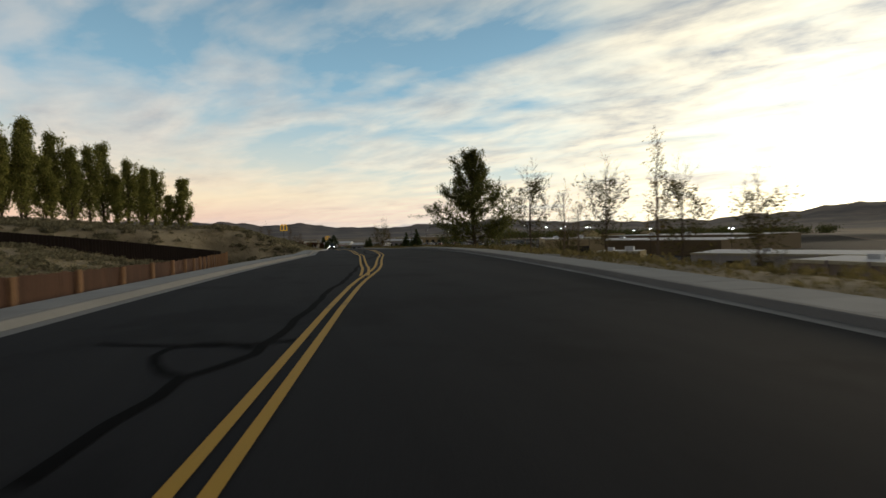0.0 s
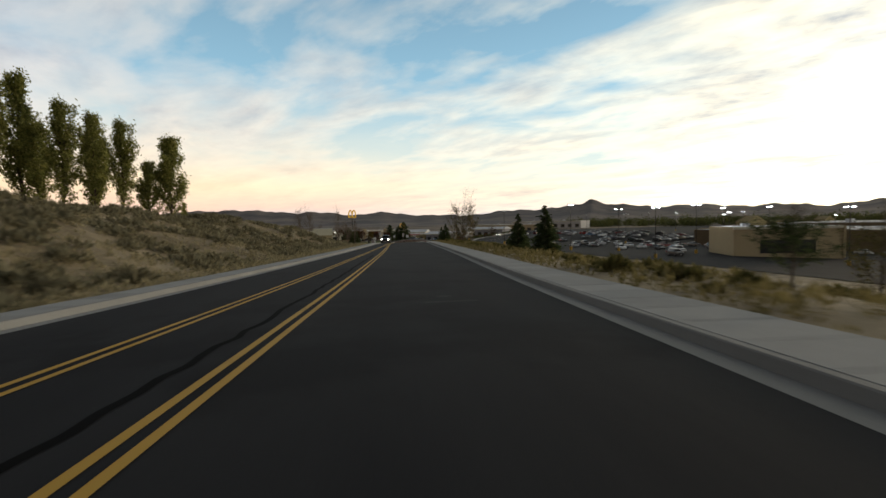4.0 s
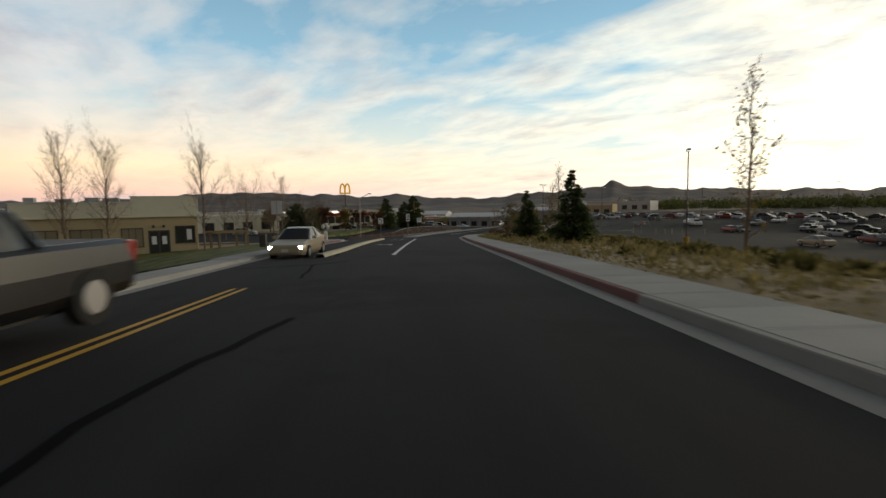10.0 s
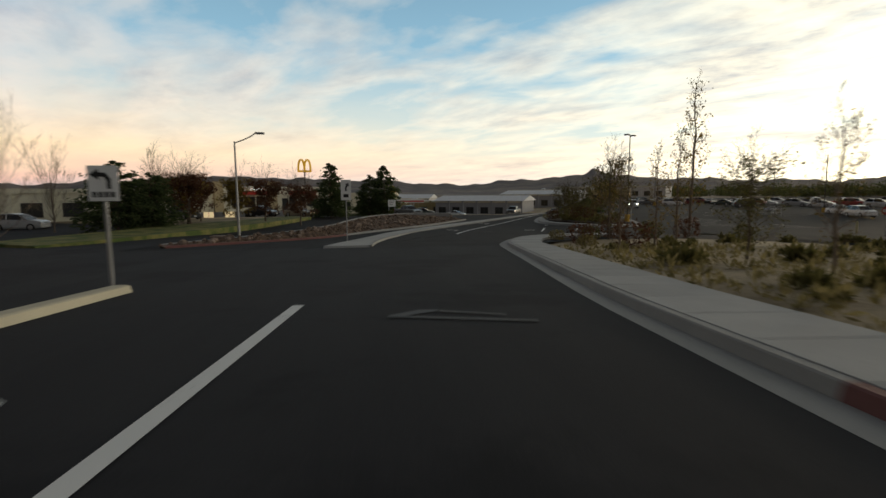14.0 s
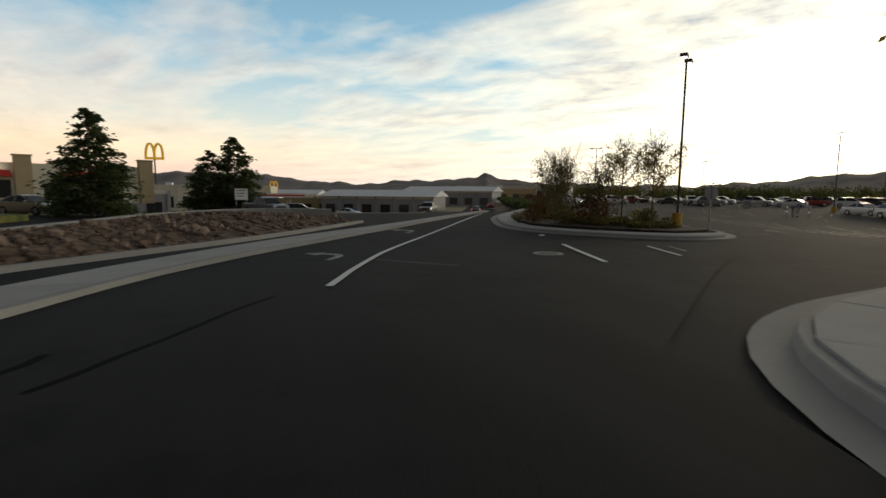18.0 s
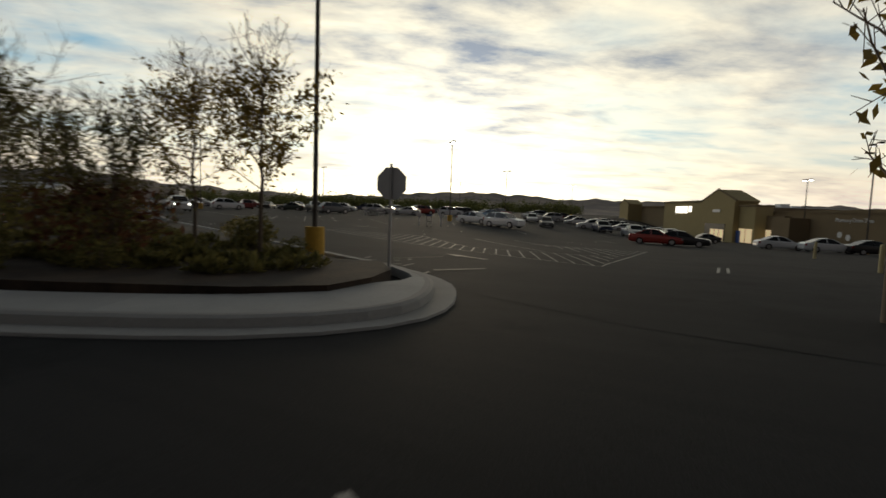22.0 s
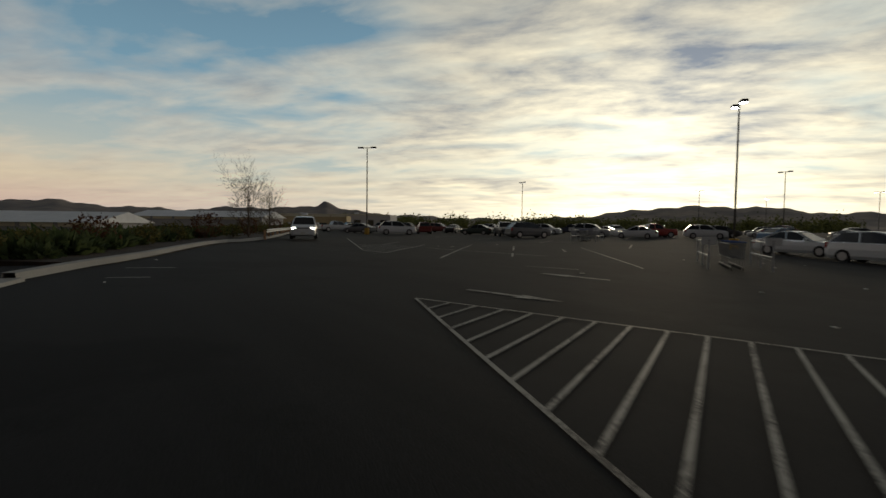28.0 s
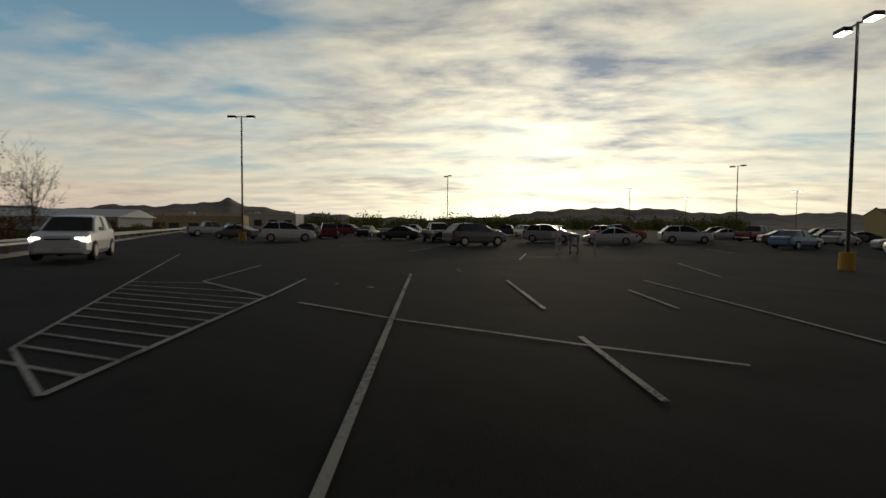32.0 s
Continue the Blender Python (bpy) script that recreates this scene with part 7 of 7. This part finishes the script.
def build_lamps():
    on = lot_lamp(11.0, True, "tall bronze car park lamp, lit, on a yellow base")
    off = lot_lamp(11.0, False, "tall bronze car park lamp on a yellow base")
    for x, y, s, rz, lit in [(89.8, 283.9, 0.89, 40, 1), (85.2, 325.3, 1.0, 130, 0), (148.8, 240.0, 1.15, 20, 1), (48.5, 217.5, 1.05, 60, 0), (58, 182, 1.15, 40, 1), (86, 168, 1.15, 0, 1), (98, 158, 1.1, 70, 1), (70, 178, 1.05, 10, 1), (64, 150, 1.0, 10, 1), (95, 170, 1.1, 30, 1), (120, 200, 1.1, 30, 1),
                             (150, 300, 1.0, 70, 0), (135, 345, 1.0, 70, 0), (185, 330, 1.0, 70, 1), (215, 300, 1.0, 70, 1), (230, 330, 1.0, 10, 1), (105, 240, 1.1, 10, 0), (140, 160, 1.1, 30, 1), (170, 210, 1.1, 30, 1), (205, 180, 1.1, 0, 1), (90, 130, 1.0, 0, 1), (125, 105, 1.0, 0, 1)]:
        tagged(put(on if lit else off, x, y, s, rz, z=float(ground_z(x, y)) + 0.05), group="car park lamps")
    tagged(put(off, 45.25, 264.9, 0.865, 35, z=0.05), group="car park lamps")
    retire(on, off)
    # street lamp with a curved arm on the planter's tip
    t = thing("street_lamp", pose(6.8, 252.0, float(Z(252)) + 0.2), "slim grey street lamp with a curved arm", "street lamp")
    part("pole", tube(bmesh.new(), (0, 0, 0), (0, 0, 7.0), 0.10, 0.06, 10), M["steel"], t)
    bm = bmesh.new()
    prev = (0, 0, 6.9)
    for k in range(1, 7):
        a = k / 6 * math.pi / 2
        p = (1.7 * math.sin(a) * 0.9, 0, 6.9 + 0.75 * (1 - math.cos(a)) * 0.4 + 0.5 * math.sin(a))
        tube(bm, prev, p, 0.045, 0.045, 6)
        prev = p
    part("arm", bm, M["steel"], t)
    part("lamp_head", boxes(((1.85, 0, 7.62), (0.65, 0.28, 0.16)), bevel=0.05), M["steel"], t)


build_lamps()


def arrow_sign(x, y, rz, h, label, kind):
    t = thing("road_sign", pose(x, y, float(Z(y)), 0, 0, rz), label, "road sign")
    part("post", boxes(((0, 0, h / 2), (0.06, 0.06, h))), M["steel"], t)
    w, hh = (0.61, 0.76) if kind == "turn" else (0.62, 1.25)
    part("panel", boxes(((0, -0.045, h - hh / 2), (w, 0.012, hh)), bevel=0.004), M["signface"], t)
    part("back", boxes(((0, -0.036, h - hh / 2), (w, 0.006, hh))), M["signback"], t)
    bm = bmesh.new()
    if kind == "turn":
        pts = [(0.16, -0.16), (0.08, -0.16), (0.08, 0.02), (0.02, 0.10), (-0.08, 0.10), (-0.08, 0.03), (-0.26, 0.15), (-0.08, 0.27), (-0.08, 0.19), (0.06, 0.19), (0.16, 0.06)]
        prism(bm, [(a, h - 0.34 + b) for a, b in pts], -0.058, -0.052)
        part("arrow", bm, M["black"], t)
        for k in range(4):
            part("lettering", boxes(((-0.18 + 0.12 * k, -0.055, h - 0.62), (0.08, 0.006, 0.12))), M["black"], t)
    else:
        prism(bm, [(a, h - 0.45 + b) for a, b in [(0.06, -0.24), (-0.05, -0.24), (-0.05, -0.02), (0.03, 0.12), (-0.04, 0.17), (0.16, 0.26), (0.20, 0.04), (0.13, 0.08), (0.06, -0.05)]], -0.058, -0.052)
        part("arrow", bm, M["black"], t)
        part("arrow", prism(bmesh.new(), [(a, h - 0.98 + b) for a, b in [(-0.16, -0.10), (0.16, -0.10), (0.16, 0.10), (-0.16, 0.10)]], -0.058, -0.052), M["black"], t)


arrow_sign(10.95, 224.3, 0, 2.75, "white turn-only sign with a black bent arrow on a steel post", "turn")
arrow_sign(15.2, 244.0, -6, 3.9, "tall white lane sign with black arrows on a steel post", "keep")
arrow_sign(5.6, 189.4, 186, 3.0, "grey-backed road sign at the lawn's edge", "turn")


def octagon(bm, r, y, d, z):
    pts = [(r * math.cos(math.pi / 8 + k * math.pi / 4), z + r * math.sin(math.pi / 8 + k * math.pi / 4)) for k in range(8)]
    return prism(bm, pts, y, y + d)


def stop_sign(x, y, rz, z, h=2.55):
    t = thing("stop_sign", pose(x, y, z, 0, 0, rz), "octagonal red stop sign with a plain aluminium back", "road sign")
    part("post", boxes(((0, 0, h / 2), (0.05, 0.05, h))), M["steel"], t)
    part("panel", octagon(bmesh.new(), 0.365, -0.040, 0.008, h - 0.42), M["red"], t)
    part("back", octagon(bmesh.new(), 0.375, -0.031, 0.006, h - 0.42), M["signback"], t, "plain grey aluminium back")
    for s in (-0.21, -0.07, 0.07, 0.21):
        part("lettering", boxes(((s, -0.043, h - 0.42), (0.10, 0.004, 0.26))), M["signface"], t)


stop_sign(43.7, 261.3, 100, 0.05, 2.3)
stop_sign(58.5, 247.6, -75, -0.35, 2.4)


def tall_arch_sign(x, y, z, s, pole):
    """A yellow double-arch mark on a red base, on a tall post."""
    t = thing("pole_sign", pose(x, y, z, 0, 0, 8), "yellow double-arch sign on a tall dark post", "sign")
    part("post", tube(bmesh.new(), (0, 0, -2), (0, 0, pole), 0.30, 0.24, 12), M["pole"], t)
    for c in (-0.5, 0.5):
        bm = bmesh.new()
        prev = None
        for k in range(15):
            a = math.pi * k / 14
            p = (s * (c - 0.5 * math.cos(a)), 0, pole + 0.4 + s * 1.9 * math.sin(a) ** 0.75)
            if prev:
                tube(bm, prev, p, 0.17 * s, 0.17 * s, 8)
            prev = p
        part("arch", bm, M["sign_yellow"], t)
    part("base_panel", boxes(((0, 0, pole + 0.25), (2.3 * s, 0.4, 0.32 * s)), bevel=0.05), M["sign_yellow"], t)


tall_arch_sign(-13.0, 455.0, -1.0, 2.75, 14.6)
tall_arch_sign(31.2, 540.0, -1.0, 2.0, 4.6)


def board(x, y, rz, z, w, h, up, label):
    t = thing("sign_board", pose(x, y, z, 0, 0, rz), label, "sign")
    for s in (-0.4, 0.4):
        part("post", boxes(((s * w, 0.05, up / 2), (0.10, 0.10, up))), M["steel"], t)
    part("panel", boxes(((0, 0, up + h / 2 - 0.1), (w, 0.10, h)), bevel=0.02), M["signface"], t)
    for k in range(3):
        part("lettering", boxes(((-0.05 * w * k, -0.054, up + h * 0.75 - k * h * 0.24), (w * (0.7 - 0.1 * k), 0.006, h * 0.07))), M["frame"], t)


board(20.6, 302.3, 12, 0.3, 1.35, 1.25, 0.7, "plain white notice board on short posts")


def build_fence():
    """Board fence along the left pavement, with pale posts."""
    t = tagged(new("fence"), "weathered brown board fence with pale posts", "fence")
    bm = box(bmesh.new(), (0, 0, 0.5), (0.022, 0.135, 1.0), 0.004)
    board_me = bpy.data.meshes.new("board")
    bm.to_mesh(board_me)
    bm.free()
    board_me.materials.append(M["wood"])
    bm = box(bmesh.new(), (0, 0, 0.51), (0.10, 0.10, 1.02), 0.01)
    post_me = bpy.data.meshes.new("post")
    bm.to_mesh(post_me)
    bm.free()
    post_me.materials.append(M["post"])
    line = np.array(curve([(float(lane(LEFT, -24)) - 2.5, -24), (float(lane(LEFT, -12)) - 2.5, -12), (float(lane(LEFT, 0)) - 2.5, 0), (-12.3, 9), (-13.2, 24), (-14.8, 44), (-16.5, 61.5)], 1.0))
    top = lambda y: float(np.interp(y, [-24, -5, 9, 22, 40, 62], [8.0, 7.85, 7.6, 7.3, 6.9, 6.5]))
    run = np.concatenate([[0], np.cumsum(np.linalg.norm(np.diff(line, axis=0), axis=1))])
    d, k = 0.0, 0
    while d < run[-1]:
        x, y = float(np.interp(d, run, line[:, 0])), float(np.interp(d, run, line[:, 1]))
        turn = math.degrees(math.atan2(x - float(np.interp(d + 0.5, run, line[:, 0])), max(0.01, float(np.interp(d + 0.5, run, line[:, 1])) - y)))
        for name, me, off, every in (("board", board_me, 0.0, 1), ("post", post_me, 0.08, 17)):
            if k % every == 0 and (name == "post" or k < 300):
                ob = new(name, me)
                ob.parent = t
                base = float(ground_z(x, y)) - 0.05
                ob.matrix_world = pose(x + off, y, base, 0, random.uniform(-0.6, 0.6), turn) @ Matrix.Diagonal((1, 1, top(y) - base + random.uniform(-0.03, 0.03), 1))
        d += 0.145
        k += 1
    # past the near stretch the boards are one run
    verts, faces = [], []
    for m in range(300, k):
        q = m * 0.145
        x, y = float(np.interp(q, run, line[:, 0])), float(np.interp(q, run, line[:, 1]))
        z = float(ground_z(x, y)) - 0.05
        h = top(y) - z + random.uniform(-0.03, 0.03)
        b = len(verts)
        verts += [(x + u, y + v, z + w) for w in (0, h) for u, v in ((-0.011, -0.066), (0.011, -0.066), (0.011, 0.066), (-0.011, 0.066))]
        faces += [(b + 4, b + 5, b + 6, b + 7)] + [(b + i, b + (i + 1) % 4, b + 4 + (i + 1) % 4, b + 4 + i) for i in range(4)]
    far = link_mesh("board_run", verts, faces, M["wood"], t)
    tagged(far, kind="stuff")
    pts = [tuple(p) for p in line[::2]]
    for h in (-0.85, -0.25):
        loft("rail", pts, [(-0.03, h), (0.0, h), (0.0, h + 0.09), (-0.03, h + 0.09)], M["wood"], parent=t, heights=[top(p[1]) for p in pts])
    # dark timber wall stepping up the slope behind
    w = tagged(new("retaining_wall"), "dark stained timber retaining wall up the slope", "retaining wall")
    back = curve([(-17.5, 61.5), (-20.5, 58), (-25, 54), (-31, 51), (-40, 48)], 0.3)
    for i, (x, y) in enumerate(back):
        h = max(0.4, 6.6 + 3.6 * i / len(back) - float(ground_z(x, y)))
        part("timber", box(bmesh.new(), (x, y, float(ground_z(x, y)) + h / 2 - 0.1), (0.34, 0.12, h + 0.2)), M["dark_wood"], w)


build_fence()


def build_guardrail():
    t = tagged(new("guardrail"), "pale steel guardrail on short posts by the kerb", "guardrail")
    line = curve([(66.4, 307.2), (72.6, 321), (84.4, 346.6), (104.4, 389)], 2.0)
    loft("rail", line, [(0.0, 0.45), (0.06, 0.50), (0.02, 0.58), (0.06, 0.66), (0.0, 0.74)], M["steel"], parent=t)
    for k, (x, y) in enumerate(line[::2]):
        part("post", boxes(((x - 0.10, y + 0.06, 0.32), (0.14, 0.14, 0.74))), M["post"], t)


build_guardrail()


def corral(x, y, rz):
    t = thing("trolley_corral", pose(x, y, float(ground_z(x, y)) + 0.09, 0, 0, rz), "steel trolley corral holding nested shopping trolleys", "trolley corral")
    for s in (-1, 1):
        for z in (0.5, 1.0):
            part("rail", tube(bmesh.new(), (-1.9, s * 1.0, z), (1.9, s * 1.0, z), 0.03, 0.03, 8), M["steel"], t)
        for px in (-1.9, 0, 1.9):
            part("post", tube(bmesh.new(), (px, s * 1.0, 0), (px, s * 1.0, 1.1), 0.035, 0.035, 8), M["steel"], t)
        part("sign_plate", boxes(((-1.9, s * 1.0, 1.05), (0.04, 0.5, 0.28))), M["signface"], t)
    for k in range(5):
        c = thing("shopping_trolley", pose(x, y, float(ground_z(x, y)) + 0.09, 0, 0, rz) @ pose(-1.6 + 0.55 * k, 0.1, 0), "grey wire shopping trolley in a nested row", "trolley", "shopping trolleys")
        bm = bmesh.new()
        for z, w, l in ((0.45, 0.38, 0.70), (0.95, 0.5, 0.85)):
            for a, b in (((-l / 2, -w / 2), (l / 2, -w / 2)), ((-l / 2, w / 2), (l / 2, w / 2)), ((-l / 2, -w / 2), (-l / 2, w / 2)), ((l / 2, -w / 2), (l / 2, w / 2))):
                tube(bm, (*a, z), (*b, z), 0.012, 0.012, 4)
        for i in range(7):
            for s in (-1, 1):
                tube(bm, (-0.35 + 0.1 * i * 1.15, s * 0.19, 0.45), (-0.42 + 0.12 * i * 1.15, s * 0.25, 0.95), 0.007, 0.007, 4)
        part("basket", bm, M["mesh_cart"], c)
        bm = bmesh.new()
        for s in (-1, 1):
            tube(bm, (-0.4, s * 0.2, 0.12), (0.35, s * 0.17, 0.14), 0.014, 0.014, 5)
            tube(bm, (-0.4, s * 0.2, 0.12), (-0.42, s * 0.2, 1.0), 0.014, 0.014, 5)
        part("frame", bm, M["mesh_cart"], c)
        part("handle", tube(bmesh.new(), (-0.48, -0.26, 1.02), (-0.48, 0.26, 1.02), 0.02, 0.02, 8), M["blue_tarp"], c)
        for px in (-0.4, 0.34):
            for s in (-0.18, 0.18):
                bm = bmesh.new()
                tube(bm, (px, s - 0.015, 0.06), (px, s + 0.015, 0.06), 0.06, 0.06, 10)
                part("caster", bm, M["rubber"], c)


corral(74.6, 278.0, 30)
corral(90.5, 296.0, 25)


def small_things():
    # flat concrete covers in the verge beside the pavement
    for x, y, r in ((4.1, -0.6, 0.45), (5.9, 6.1, 0.6), (14.8, 116.4, 0.55), (13.9, 110.2, 0.45), (23.6, 212.6, 0.5)):
        t = thing("utility_cover", pose(x, y, float(ground_z(x, y)) + 0.05), "pale round concrete utility cover in the verge", "utility cover", "utility covers")
        bm = bmesh.new()
        bmesh.ops.create_cone(bm, cap_ends=True, segments=28, radius1=r, radius2=r * 0.96, depth=0.22)
        part("rim", bm, M["concrete"], t)
        bm = bmesh.new()
        bmesh.ops.create_cone(bm, cap_ends=True, segments=28, radius1=r * 0.7, radius2=r * 0.69, depth=0.03, matrix=Matrix.Translation((0, 0, 0.115)))
        part("lid", bm, M["gutter"], t)
    for x, y in [(61.7, 248.2), (63.0, 247.4), (64.6, 247.6), (66.0, 246.6), (72.4, 249.4), (58.0, 249.6)]:
        t = thing("bollard", pose(x, y, float(ground_z(x, y)) + 0.05), "pale yellow painted steel bollard", "bollard", "bollards")
        part("post", tube(bmesh.new(), (0, 0, 0), (0, 0, 1.0), 0.085, 0.085, 14), M["bollard"], t)
        bm = bmesh.new()
        bmesh.ops.create_uvsphere(bm, u_segments=14, v_segments=8, radius=0.085, matrix=Matrix.Translation((0, 0, 1.0)))
        part("cap", bm, M["bollard"], t)
    # white post with pale balloons at the lawn's corner
    t = thing("marker_post", pose(4.2, 222.3, float(ground_z(4.2, 222.3)) + 0.05), "white post with pale balloons tied on top", "post")
    part("post", boxes(((0, 0, 0.6), (0.42, 0.42, 1.2)), bevel=0.02), M["signface"], t)
    for k, (a, b, c) in enumerate([(-0.28, 0, 1.75), (0.1, 0.1, 1.95), (0.3, -0.1, 1.65)]):
        bm = bmesh.new()
        bmesh.ops.create_uvsphere(bm, u_segments=14, v_segments=9, radius=0.22, matrix=Matrix.Translation((a, b, c)) @ Matrix.Diagonal((1, 1, 1.2, 1)))
        part("balloon", bm, M["white_wall"] if k else M["signface"], t, smooth=True)
    # utility boxes and a bin by the lawn
    for x, y, w, h, mat, name, label in [(3.6, 203.0, 0.9, 0.9, "sidewall", "utility_box", "grey-green utility box on the lawn"), (2.4, 199.0, 0.5, 1.0, "frame", "waste_bin", "dark waste bin on the lawn"), (7.0, 246.2, 0.9, 0.7, "pebble", "boulder", "pale boulder on the planter's tip")]:
        t = thing(name, pose(x, y, float(ground_z(x, y)) + 0.06), label, name.replace("_", " "))
        part("body", boxes(((0, 0, h / 2), (w, w * 0.8, h)), bevel=0.08), M[mat], t)
        part("lid", boxes(((0, 0, h + 0.03), (w * 1.06, w * 0.86, 0.07)), bevel=0.02), M[mat], t)
    rng = random.Random(3)
    for k in range(26):
        x, y = rng.uniform(54, 80), rng.uniform(262, 294)
        if abs(x - (38 + (y - 256))) < 1.5:
            continue
        bm = boxes(((0, 0, 0), (rng.uniform(0.05, 0.16), rng.uniform(0.04, 0.10), 0.012)))
        ob = part("litter", bm, M["litter"], None)
        ob.matrix_world = pose(x, y, float(ground_z(x, y)) + 0.105, 0, rng.uniform(-8, 8), rng.uniform(0, 180))
        tagged(ob, "scrap of pale paper litter on the asphalt", "litter", "litter")
    # island shrubs
    kinds = [shrub(1.2, 0.9, 81, "bush", "low green shrub in the island bed"), shrub(1.1, 0.8, 82, "straw", "clump of pale ornamental grass in the bed"), shrub(1.4, 1.2, 83, "rust_leaf", "brown-leaved shrub in the bed")]
    for x, y, s, k in [(44.3, 266.2, 0.9, 0), (44.6, 266.6, 1.1, 0), (43.6, 264.0, 0.6, 0), (39.6, 264.8, 0.7, 0), (38.4, 266.2, 1.0, 0), (38.0, 268.6, 1.1, 2), (39.0, 270.6, 1.2, 0), (40.4, 266.6, 1.5, 2), (42.0, 268, 1.4, 2), (41.0, 273, 1.4, 0), (46, 269, 1.0, 1), (37.6, 270, 0.8, 1),
                       (43, 276, 1.3, 2), (46, 280, 1.3, 0), (49, 286, 1.3, 2), (52, 288.4, 1.2, 0), (28.6, 243.4, 1.0, 1), (29.2, 241.0, 1.2, 2), (31.0, 243.6, 1.2, 0), (33.0, 244.6, 1.3, 2), (35.6, 244.0, 1.4, 0), (28.4, 238.4, 1.1, 1), (29.8, 236.0, 1.5, 2), (38, 243.6, 1.3, 2), (41, 242, 1.3, 0),
                       (53.2, 289.6, 1.0, 0), (55.0, 294, 1.2, 2), (57.4, 298, 1.2, 0), (59.6, 303.6, 1.3, 0), (62.6, 309, 1.6, 2), (65, 311, 1.3, 0), (68, 317, 1.5, 2), (72, 325, 1.5, 0), (78, 338, 1.6, 2), (85, 352, 1.6, 0), (92, 366, 1.6, 2)]:
        tagged(put(kinds[k], x, y, s, 57 * x, z=0.08), group="bed shrubs")
    retire(*kinds)


small_things()
